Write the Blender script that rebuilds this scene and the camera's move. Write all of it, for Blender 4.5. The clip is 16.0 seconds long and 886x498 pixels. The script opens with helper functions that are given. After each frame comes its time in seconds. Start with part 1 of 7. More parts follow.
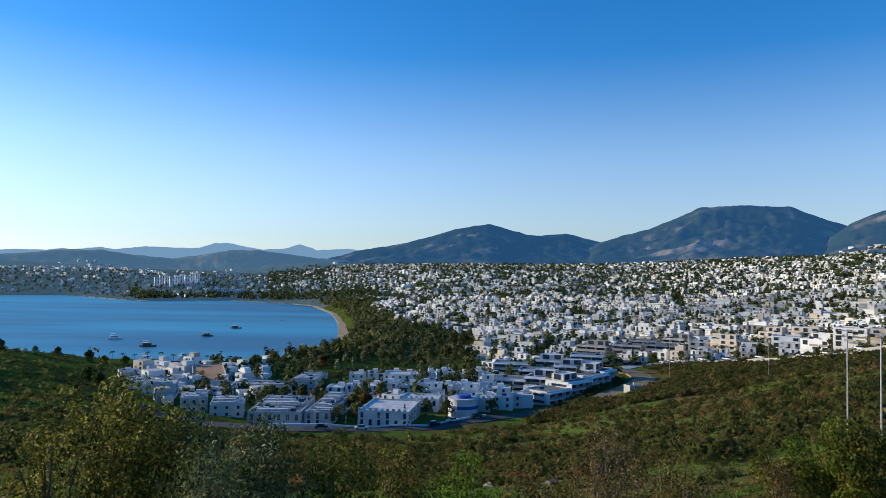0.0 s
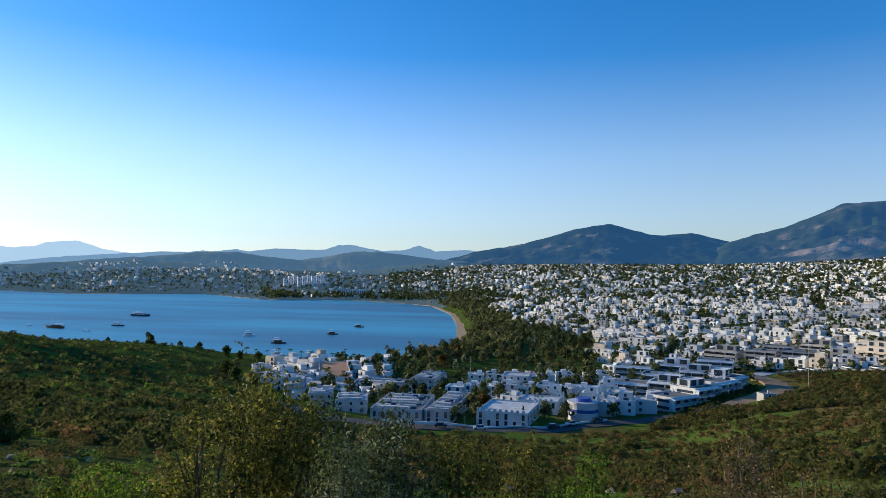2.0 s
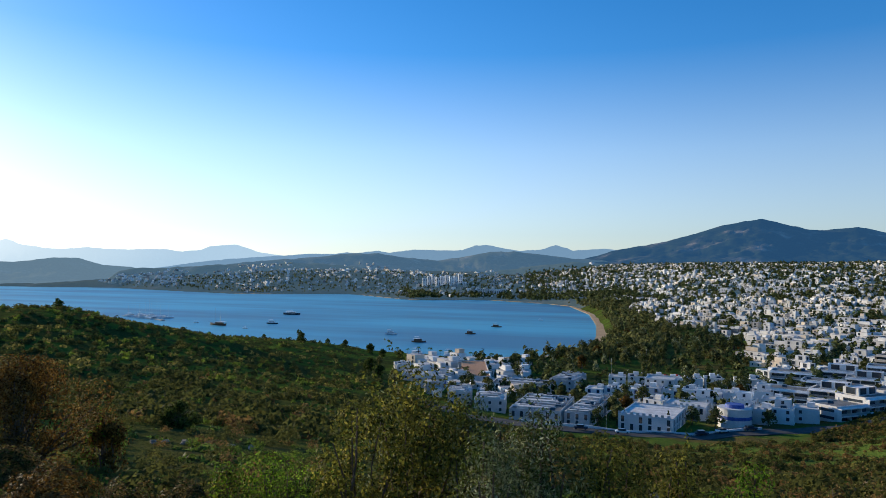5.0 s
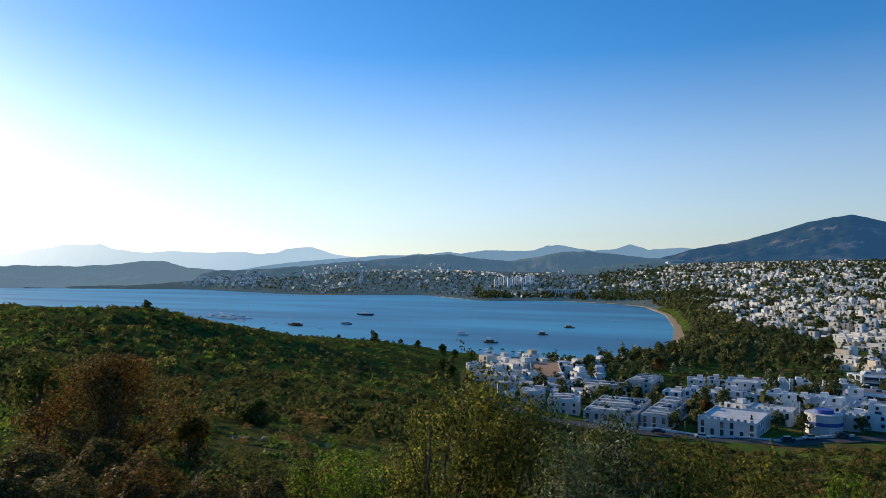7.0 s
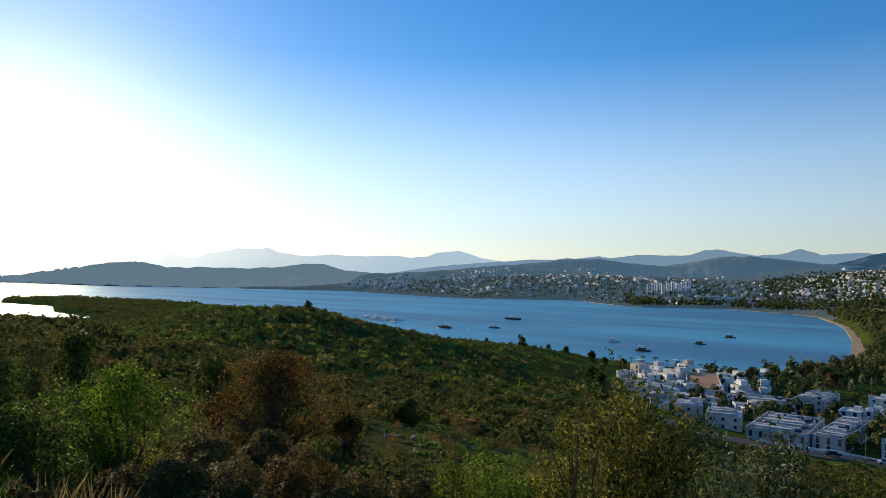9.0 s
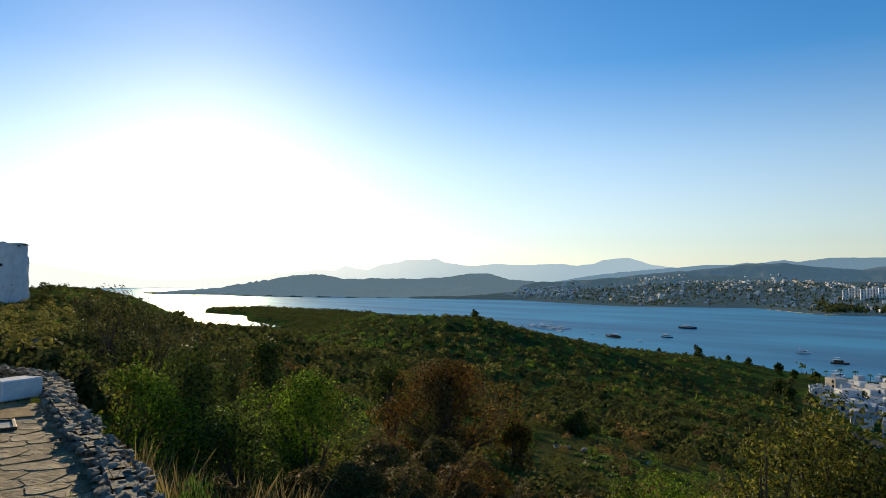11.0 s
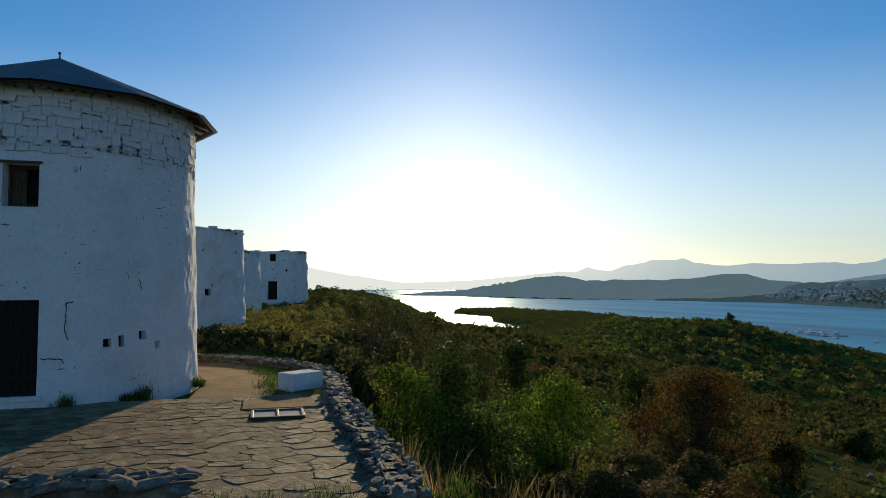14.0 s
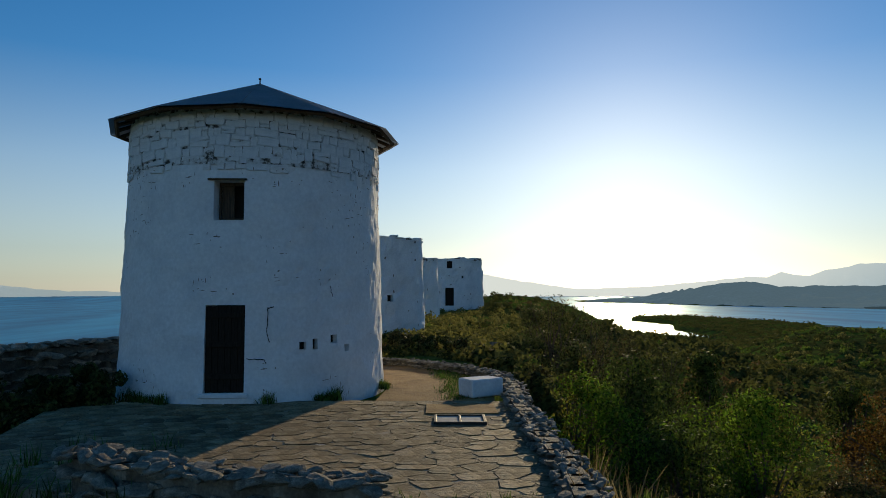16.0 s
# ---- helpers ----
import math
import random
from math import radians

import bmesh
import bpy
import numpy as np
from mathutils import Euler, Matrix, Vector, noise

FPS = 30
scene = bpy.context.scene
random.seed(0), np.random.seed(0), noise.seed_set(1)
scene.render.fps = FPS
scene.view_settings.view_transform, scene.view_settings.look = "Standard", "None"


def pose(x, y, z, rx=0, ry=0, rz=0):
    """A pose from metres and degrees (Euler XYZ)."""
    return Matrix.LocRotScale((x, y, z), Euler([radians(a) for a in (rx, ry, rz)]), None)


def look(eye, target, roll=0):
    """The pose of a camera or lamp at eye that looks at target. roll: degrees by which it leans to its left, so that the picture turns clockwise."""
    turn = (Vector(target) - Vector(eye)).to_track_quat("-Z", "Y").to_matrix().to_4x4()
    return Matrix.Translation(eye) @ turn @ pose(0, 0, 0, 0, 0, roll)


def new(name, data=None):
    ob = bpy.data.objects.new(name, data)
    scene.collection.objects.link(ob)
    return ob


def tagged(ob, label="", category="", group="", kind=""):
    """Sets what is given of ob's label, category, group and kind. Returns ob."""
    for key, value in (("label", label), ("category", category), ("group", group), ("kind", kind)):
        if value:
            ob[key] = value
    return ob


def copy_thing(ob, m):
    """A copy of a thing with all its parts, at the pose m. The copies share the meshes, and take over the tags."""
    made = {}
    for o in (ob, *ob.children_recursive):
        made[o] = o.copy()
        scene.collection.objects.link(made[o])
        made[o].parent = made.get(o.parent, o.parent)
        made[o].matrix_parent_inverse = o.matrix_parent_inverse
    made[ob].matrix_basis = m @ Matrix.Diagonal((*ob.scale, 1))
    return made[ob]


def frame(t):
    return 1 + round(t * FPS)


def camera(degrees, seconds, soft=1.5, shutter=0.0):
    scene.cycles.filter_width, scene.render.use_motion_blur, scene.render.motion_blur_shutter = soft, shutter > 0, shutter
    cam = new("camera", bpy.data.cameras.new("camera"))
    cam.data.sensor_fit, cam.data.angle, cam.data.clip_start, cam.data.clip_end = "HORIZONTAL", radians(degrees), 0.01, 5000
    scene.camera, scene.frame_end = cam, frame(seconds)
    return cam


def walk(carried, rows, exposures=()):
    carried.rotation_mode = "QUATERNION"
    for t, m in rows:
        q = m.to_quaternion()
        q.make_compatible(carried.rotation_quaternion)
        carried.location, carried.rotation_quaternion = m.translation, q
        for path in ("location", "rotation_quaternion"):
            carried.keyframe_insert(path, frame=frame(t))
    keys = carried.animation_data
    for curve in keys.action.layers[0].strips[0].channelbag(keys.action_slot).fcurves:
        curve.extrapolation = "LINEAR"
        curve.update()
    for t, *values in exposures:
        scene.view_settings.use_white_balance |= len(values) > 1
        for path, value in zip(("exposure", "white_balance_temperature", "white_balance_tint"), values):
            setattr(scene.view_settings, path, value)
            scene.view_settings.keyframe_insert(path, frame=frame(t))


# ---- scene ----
# camera: eye offset from the first eye, then yaw (to the left), pitch (up) and roll
EYE = 2.05
cam = camera(64.72, 16.0, soft=0.8)
ROWS = [
    (0.0, 0.000, -0.000, -0.000, 0.00, 2.17, 0.97),
    (0.5, 0.010, -0.030, -0.014, 2.07, 2.16, 1.00),
    (1.0, -0.013, -0.019, -0.010, 4.82, 2.22, 0.99),
    (1.5, -0.058, -0.029, -0.013, 7.23, 2.22, 1.09),
    (2.0, -0.082, -0.094, -0.026, 9.61, 2.08, 1.05),
    (2.5, -0.064, -0.057, -0.028, 11.33, 2.11, 1.00),
    (3.0, -0.096, -0.059, -0.038, 12.97, 2.24, 0.92),
    (3.5, -0.183, -0.129, -0.037, 15.05, 2.16, 0.82),
    (4.0, -0.188, -0.140, -0.031, 17.32, 1.99, 0.73),
    (6.5, -0.201, -0.149, -0.026, 24.81, 1.99, 0.56),
    (7.0, -0.194, -0.143, -0.034, 26.58, 1.91, 0.36),
    (7.5, -0.164, -0.154, -0.039, 28.95, 1.69, 0.18),
    (8.0, -0.165, -0.161, -0.003, 31.75, 1.63, 0.15),
    (8.5, -0.164, -0.125, -0.011, 34.99, 2.03, 0.84),
    (9.0, -0.195, -0.084, -0.013, 38.66, 2.12, 0.92),
    (9.5, -0.214, -0.068, -0.002, 42.12, 2.17, 0.69),
    (10.0, -0.221, -0.041, -0.010, 45.47, 2.37, 0.47),
    (12.5, -0.226, -0.156, 0.064, 61.35, 2.89, -0.17),
    (13.0, -0.346, -0.145, 0.062, 64.18, 2.86, -0.21),
    (13.5, -0.400, -0.137, 0.055, 67.35, 2.83, -0.13),
    (14.0, -0.354, -0.143, 0.059, 71.68, 2.85, -0.09),
    (14.5, -0.432, -0.130, 0.046, 75.94, 2.88, -0.07),
    (15.0, -0.506, -0.142, 0.044, 80.32, 2.99, -0.14),
    (15.5, -0.538, -0.169, 0.033, 83.62, 3.16, -0.36),
    (16.0, -0.563, -0.203, 0.057, 85.82, 3.40, -0.11),
]
EXPOSURES = [(0.0, 0.35, 5950, 7), (4.0, 0.34, 6200, 7), (8.0, 0.20, 6650, 8), (10.0, 0.10, 6950, 6), (12.5, -0.10, 7150, 4), (16.0, -0.45, 6950, 3)]
walk(cam, [(t, pose(x, y, EYE + z, 0, 0, yaw) @ pose(0, 0, 0, 90 + pitch) @ pose(0, 0, 0, 0, 0, roll))
           for t, x, y, z, yaw, pitch, roll in ROWS], EXPOSURES)

# ---- world, sun ----
SUN_AZ, SUN_EL = 71.0, 11.5            # degrees to the left of +y, degrees up
SUN_DIR = Vector((-math.sin(radians(SUN_AZ)) * math.cos(radians(SUN_EL)),
                  math.cos(radians(SUN_AZ)) * math.cos(radians(SUN_EL)), math.sin(radians(SUN_EL))))
world = bpy.data.worlds.new("world")
scene.world = world
world.use_nodes = True
wn, wl = world.node_tree.nodes, world.node_tree.links
sky = wn.new("ShaderNodeTexSky")
sky.sky_type, sky.sun_disc = "NISHITA", False
sky.sun_elevation, sky.sun_rotation = radians(SUN_EL), radians(-SUN_AZ)
sky.altitude, sky.air_density, sky.dust_density, sky.ozone_density = 50, 0.95, 0.18, 2.3
wn["Background"].inputs["Strength"].default_value = 0.14
vivid = wn.new("ShaderNodeHueSaturation")               # the clip's vivid rendering of the sky
updown = wn.new("ShaderNodeSeparateXYZ")                 # paler towards the hazy horizon
wl.new(wn.new("ShaderNodeTexCoord").outputs["Generated"], updown.inputs[0])
rise = wn.new("ShaderNodeMapRange")
rise.inputs["From Max"].default_value, rise.inputs["To Min"].default_value, rise.inputs["To Max"].default_value = 0.30, 0.56, 1.26
wl.new(updown.outputs["Z"], rise.inputs["Value"])
wl.new(rise.outputs[0], vivid.inputs["Saturation"])
tint = wn.new("ShaderNodeMix")
tint.data_type, tint.blend_type = "RGBA", "MULTIPLY"
tint.inputs[0].default_value, tint.inputs[7].default_value = 1.0, (0.92, 0.98, 1.17, 1)
wl.new(sky.outputs[0], tint.inputs[6])
wl.new(tint.outputs[2], vivid.inputs["Color"])
haze = wn.new("ShaderNodeValToRGB")                      # thick air dims the lowest sky
haze.color_ramp.elements[0].position, haze.color_ramp.elements[0].color = 0.0, (0.76, 0.78, 0.82, 1)
haze.color_ramp.elements[1].position, haze.color_ramp.elements[1].color = 0.17, (1, 1, 1, 1)
wl.new(updown.outputs["Z"], haze.inputs[0])
dimmed = wn.new("ShaderNodeMix")
dimmed.data_type, dimmed.blend_type = "RGBA", "MULTIPLY"
dimmed.inputs[0].default_value = 1.0
wl.new(vivid.outputs[0], dimmed.inputs[6])
wl.new(haze.outputs[0], dimmed.inputs[7])
wl.new(dimmed.outputs[2], wn["Background"].inputs["Color"])

sun = new("sun", bpy.data.lights.new("sun", "SUN"))
sun.data.energy, sun.data.angle, sun.data.color = 4.8, radians(0.53), (1.0, 0.80, 0.54)
sun.matrix_world = look(SUN_DIR * 100, (0, 0, 0))


# ---- materials ----
def ramp_node(nt, fac, stops):
    r = nt.nodes.new("ShaderNodeValToRGB")
    while len(r.color_ramp.elements) < len(stops):
        r.color_ramp.elements.new(0.5)
    for e, (p, c) in zip(r.color_ramp.elements, stops):
        e.position, e.color = p, (*c, 1)
    nt.links.new(fac, r.inputs[0])
    return r.outputs[0]


def noise_node(nt, scale, detail=4.0, rough=0.55, coords="Object", stretch=None):
    tc = nt.nodes.new("ShaderNodeTexCoord")
    out = tc.outputs[coords]
    if stretch:
        mp = nt.nodes.new("ShaderNodeMapping")
        mp.inputs["Scale"].default_value = stretch
        nt.links.new(out, mp.inputs[0])
        out = mp.outputs[0]
    n = nt.nodes.new("ShaderNodeTexNoise")
    n.inputs["Scale"].default_value, n.inputs["Detail"].default_value = scale, detail
    n.inputs["Roughness"].default_value = rough
    nt.links.new(out, n.inputs["Vector"])
    return n.outputs["Fac"]


def mix_node(nt, fac, a, b, mode="MIX"):
    m = nt.nodes.new("ShaderNodeMix")
    m.data_type, m.blend_type = "RGBA", mode
    for sock, v in ((m.inputs[0], fac), (m.inputs[6], a), (m.inputs[7], b)):
        if isinstance(v, (int, float)):
            sock.default_value = v
        elif isinstance(v, tuple):
            sock.default_value = (*v, 1)
        else:
            nt.links.new(v, sock)
    return m.outputs[2]


def material(name, stops, scale=3.0, detail=5.0, rough=0.85, fine=None, bump=0.0, bump_scale=30.0,
             island=0.0, objrand=0.0, metal=0.0, coords="Object", stretch=None, translucent=0.0, spec=0.3):
    """A surface whose colour runs over the stops by noise, with finer grain, relief and chance tints."""
    m = bpy.data.materials.new(name)
    m.use_nodes = True
    nt = m.node_tree
    b = nt.nodes["Principled BSDF"]
    col = ramp_node(nt, noise_node(nt, scale, detail, coords=coords, stretch=stretch), stops)
    if fine:
        fs, lo, hi = fine
        g = ramp_node(nt, noise_node(nt, fs, 3.0, coords=coords), [(0.3, (lo,) * 3), (0.7, (hi,) * 3)])
        col = mix_node(nt, 1.0, col, g, "MULTIPLY")
    for amount, node, socket in ((island, "ShaderNodeNewGeometry", "Random Per Island"), (objrand, "ShaderNodeObjectInfo", "Random")):
        if amount:
            r = nt.nodes.new(node)
            g = ramp_node(nt, r.outputs[socket], [(0.0, (1 - amount,) * 3), (1.0, (1 + amount * 0.6,) * 3)])
            col = mix_node(nt, 1.0, col, g, "MULTIPLY")
    nt.links.new(col, b.inputs["Base Color"])
    b.inputs["Roughness"].default_value, b.inputs["Metallic"].default_value = rough, metal
    b.inputs["Specular IOR Level"].default_value = spec
    if bump:
        bp = nt.nodes.new("ShaderNodeBump")
        bp.inputs["Strength"].default_value, bp.inputs["Distance"].default_value = bump, 0.05
        nt.links.new(noise_node(nt, bump_scale, 5.0, 0.65, coords), bp.inputs["Height"])
        nt.links.new(bp.outputs[0], b.inputs["Normal"])
    if translucent:
        t = nt.nodes.new("ShaderNodeBsdfTranslucent")
        nt.links.new(col, t.inputs["Color"])
        ms = nt.nodes.new("ShaderNodeMixShader")
        ms.inputs[0].default_value = translucent
        nt.links.new(b.outputs[0], ms.inputs[1])
        nt.links.new(t.outputs[0], ms.inputs[2])
        nt.links.new(ms.outputs[0], nt.nodes["Material Output"].inputs["Surface"])
    return m


def leaf_material(name, a, b, c, translucent=0.5):
    return material(name, [(0.25, a), (0.5, b), (0.8, c)], scale=1.6, detail=4, rough=0.6, island=0.8, translucent=translucent, spec=0.05)


M = {}
M["whitewash"] = material("whitewash", [(0.3, (0.62, 0.63, 0.64)), (0.55, (0.76, 0.76, 0.755)), (0.8, (0.71, 0.72, 0.73))],
                          scale=1.2, rough=0.9, fine=(14, 0.9, 1.04), bump=0.5, bump_scale=5.0)
M["stone"] = material("stone", [(0.25, (0.085, 0.070, 0.052)), (0.5, (0.21, 0.18, 0.135)), (0.8, (0.42, 0.375, 0.30))],
                      scale=4, rough=0.9, fine=(30, 0.7, 1.15), bump=0.6, bump_scale=14, objrand=0.3, island=0.3)
M["joint"] = material("joint", [(0.36, (0.04, 0.035, 0.03)), (0.42, (0.16, 0.14, 0.12)), (0.48, (0.48, 0.47, 0.45)), (0.65, (0.68, 0.68, 0.67))], scale=8.0, rough=0.95)
M["flagstone"] = material("flagstone", [(0.25, (0.125, 0.080, 0.038)), (0.45, (0.22, 0.150, 0.076)), (0.6, (0.30, 0.22, 0.125)), (0.78, (0.44, 0.36, 0.25))],
                          scale=3.2, rough=0.8, fine=(22, 0.6, 1.2), bump=0.9, bump_scale=8, objrand=0.45, island=0.3, spec=0.15)
M["mortar"] = material("mortar", [(0.3, (0.12, 0.085, 0.048)), (0.5, (0.24, 0.18, 0.11)), (0.7, (0.40, 0.34, 0.26))], scale=3, rough=0.95, bump=0.4)
M["earth"] = material("earth", [(0.3, (0.20, 0.105, 0.034)), (0.6, (0.36, 0.205, 0.072)), (0.8, (0.44, 0.28, 0.12))],
                      scale=1.5, rough=0.95, fine=(25, 0.75, 1.1), bump=0.5, bump_scale=18)
M["roof_sheet"] = material("roof_sheet", [(0.3, (0.27, 0.28, 0.29)), (0.7, (0.40, 0.41, 0.42))], scale=1.5, rough=0.5, metal=0.25, fine=(20, 0.85, 1.1))
M["old_wood"] = material("old_wood", [(0.3, (0.05, 0.035, 0.025)), (0.7, (0.12, 0.08, 0.05))], scale=6, rough=0.8, stretch=(8, 8, 1), bump=0.3)
# near black: the shade inside doorways and openings put into the colour
M["shade_black"] = material("shade_black", [(0.3, (0.012, 0.010, 0.008)), (0.7, (0.03, 0.024, 0.018))], scale=6, rough=0.9, stretch=(8, 8, 1), spec=0.1)
# near black: darkness of unlit interiors as colour; cracks use it too
M["dark_inside"] = material("dark_inside", [(0.3, (0.02, 0.018, 0.015)), (0.7, (0.04, 0.035, 0.03))], rough=0.95)
M["chip"] = material("chip", [(0.3, (0.05, 0.042, 0.035)), (0.5, (0.17, 0.14, 0.11)), (0.7, (0.36, 0.33, 0.29))], scale=9, rough=0.95)
M["iron"] = material("iron", [(0.3, (0.04, 0.035, 0.03)), (0.7, (0.10, 0.07, 0.05))], scale=9, rough=0.6, metal=0.7)
M["steel_pole"] = material("steel_pole", [(0.3, (0.45, 0.45, 0.44)), (0.7, (0.6, 0.6, 0.58))], scale=5, rough=0.45, metal=0.4)
M["bark"] = material("bark", [(0.3, (0.05, 0.035, 0.025)), (0.7, (0.15, 0.11, 0.08))], scale=9, rough=0.95, stretch=(1, 1, 0.3), bump=0.5)
M["house_white"] = material("house_white", [(0.3, (0.62, 0.62, 0.61)), (0.7, (0.78, 0.77, 0.75))], scale=0.25, rough=0.85, island=0.26, objrand=0.16, fine=(3, 0.9, 1.03))
M["hotel_wall"] = material("hotel_wall", [(0.3, (0.42, 0.42, 0.42)), (0.7, (0.60, 0.59, 0.57))], scale=0.25, rough=0.85, island=0.2, objrand=0.2, fine=(3, 0.85, 1.05))
M["house_cream"] = material("house_cream", [(0.3, (0.55, 0.46, 0.36)), (0.7, (0.70, 0.61, 0.49))], scale=0.25, rough=0.85, island=0.25, objrand=0.2, fine=(3, 0.92, 1.03))
M["house_grey"] = material("house_grey", [(0.3, (0.28, 0.27, 0.26)), (0.7, (0.42, 0.41, 0.39))], scale=0.3, rough=0.85, island=0.25, objrand=0.2, fine=(3, 0.9, 1.05))
M["flat_roof"] = material("flat_roof", [(0.3, (0.42, 0.41, 0.39)), (0.7, (0.66, 0.65, 0.62))], scale=0.5, rough=0.9, island=0.3, objrand=0.25, fine=(4, 0.85, 1.05))
M["window_glass"] = material("window_glass", [(0.3, (0.02, 0.03, 0.04)), (0.7, (0.06, 0.075, 0.09))], scale=0.3, rough=0.12, spec=0.6, island=0.4)
M["tile_orange"] = material("tile_orange", [(0.3, (0.34, 0.17, 0.09)), (0.7, (0.46, 0.26, 0.14))], scale=1, rough=0.85, island=0.2)
M["roof_felt"] = material("roof_felt", [(0.3, (0.12, 0.125, 0.12)), (0.7, (0.22, 0.22, 0.205))], scale=0.5, rough=0.9, island=0.3, objrand=0.3, fine=(4, 0.8, 1.1))
M["asphalt"] = material("asphalt", [(0.3, (0.045, 0.045, 0.047)), (0.7, (0.085, 0.083, 0.08))], scale=0.6, rough=0.9, fine=(12, 0.8, 1.1))
M["concrete"] = material("concrete", [(0.3, (0.34, 0.33, 0.31)), (0.7, (0.50, 0.48, 0.45))], scale=0.6, rough=0.9, fine=(8, 0.85, 1.05))
M["sand"] = material("sand", [(0.3, (0.38, 0.245, 0.125)), (0.7, (0.54, 0.37, 0.20))], scale=0.12, rough=0.95, fine=(2, 0.85, 1.05))
M["dirt_road"] = material("dirt_road", [(0.3, (0.22, 0.145, 0.08)), (0.7, (0.34, 0.24, 0.14))], scale=0.3, rough=0.95, fine=(3, 0.8, 1.1))
M["boat_white"] = material("boat_white", [(0.3, (0.7, 0.7, 0.69)), (0.7, (0.82, 0.82, 0.8))], scale=1, rough=0.4)
M["boat_wood"] = material("boat_wood", [(0.3, (0.10, 0.05, 0.03)), (0.7, (0.22, 0.12, 0.06))], scale=1, rough=0.45)
M["boat_dark"] = material("boat_dark", [(0.3, (0.02, 0.03, 0.05)), (0.7, (0.05, 0.06, 0.08))], scale=1, rough=0.4)
M["blue_paint"] = material("blue_paint", [(0.3, (0.04, 0.08, 0.30)), (0.7, (0.07, 0.13, 0.42))], scale=1, rough=0.6)
M["red_canvas"] = material("red_canvas", [(0.3, (0.40, 0.05, 0.03)), (0.7, (0.55, 0.09, 0.05))], scale=1, rough=0.8)
# in these two the lightest stop puts leaf highlights into the colour
M["leaf_olive"] = leaf_material("leaf_olive", (0.07, 0.090, 0.032), (0.20, 0.225, 0.10), (0.56, 0.55, 0.36), 0.35)
M["leaf_yellow"] = leaf_material("leaf_yellow", (0.048, 0.062, 0.012), (0.135, 0.140, 0.024), (0.42, 0.35, 0.070), 0.5)
M["leaf_green"] = leaf_material("leaf_green", (0.060, 0.115, 0.013), (0.120, 0.210, 0.020), (0.23, 0.32, 0.036), 0.6)
M["leaf_dark"] = leaf_material("leaf_dark", (0.034, 0.052, 0.013), (0.066, 0.095, 0.021), (0.13, 0.155, 0.038), 0.5)
M["leaf_mid"] = leaf_material("leaf_mid", (0.055, 0.070, 0.022), (0.10, 0.118, 0.038), (0.18, 0.185, 0.065), 0.35)
M["leaf_park"] = leaf_material("leaf_park", (0.085, 0.095, 0.030), (0.16, 0.165, 0.055), (0.27, 0.25, 0.095), 0.45)
M["leaf_rust"] = leaf_material("leaf_rust", (0.060, 0.036, 0.011), (0.13, 0.073, 0.018), (0.30, 0.16, 0.032), 0.5)
M["leaf_brown"] = leaf_material("leaf_brown", (0.095, 0.070, 0.028), (0.18, 0.128, 0.046), (0.29, 0.21, 0.082), 0.4)
M["dry_twig"] = material("dry_twig", [(0.3, (0.13, 0.09, 0.06)), (0.7, (0.26, 0.19, 0.13))], scale=3, rough=0.9, island=0.4)
for _n, _c in (("dark", ((0.050, 0.056, 0.018), (0.085, 0.092, 0.026), (0.14, 0.14, 0.044))), ("brown", ((0.125, 0.082, 0.034), (0.20, 0.13, 0.048), (0.28, 0.19, 0.074))),
               ("green", ((0.075, 0.115, 0.020), (0.125, 0.185, 0.030), (0.19, 0.25, 0.048))), ("olive", ((0.12, 0.115, 0.032), (0.21, 0.195, 0.052), (0.32, 0.29, 0.09)))):
    M["scrub_" + _n] = material("scrub_" + _n, [(0.25, _c[0]), (0.5, _c[1]), (0.8, _c[2])], scale=0.5, detail=5, rough=0.8, island=0.2, translucent=0.5, spec=0.03)
# scrub with the shade of the ridge slope put into its colour
M["scrub_shade"] = material("scrub_shade", [(0.25, (0.038, 0.048, 0.017)), (0.5, (0.066, 0.080, 0.026)), (0.8, (0.12, 0.13, 0.044))], scale=0.5, detail=5, rough=0.8, island=0.35, translucent=0.5, spec=0.03)
M["thicket_dark"] = leaf_material("thicket_dark", (0.040, 0.050, 0.016), (0.075, 0.090, 0.026), (0.14, 0.145, 0.046), 0.4)
M["thicket_brown"] = leaf_material("thicket_brown", (0.058, 0.055, 0.021), (0.11, 0.100, 0.038), (0.19, 0.165, 0.066), 0.4)
M["grass_green"] = leaf_material("grass_green", (0.05, 0.09, 0.02), (0.09, 0.15, 0.03), (0.14, 0.19, 0.05))
M["grass_dry"] = leaf_material("grass_dry", (0.16, 0.12, 0.05), (0.28, 0.21, 0.09), (0.36, 0.29, 0.15))


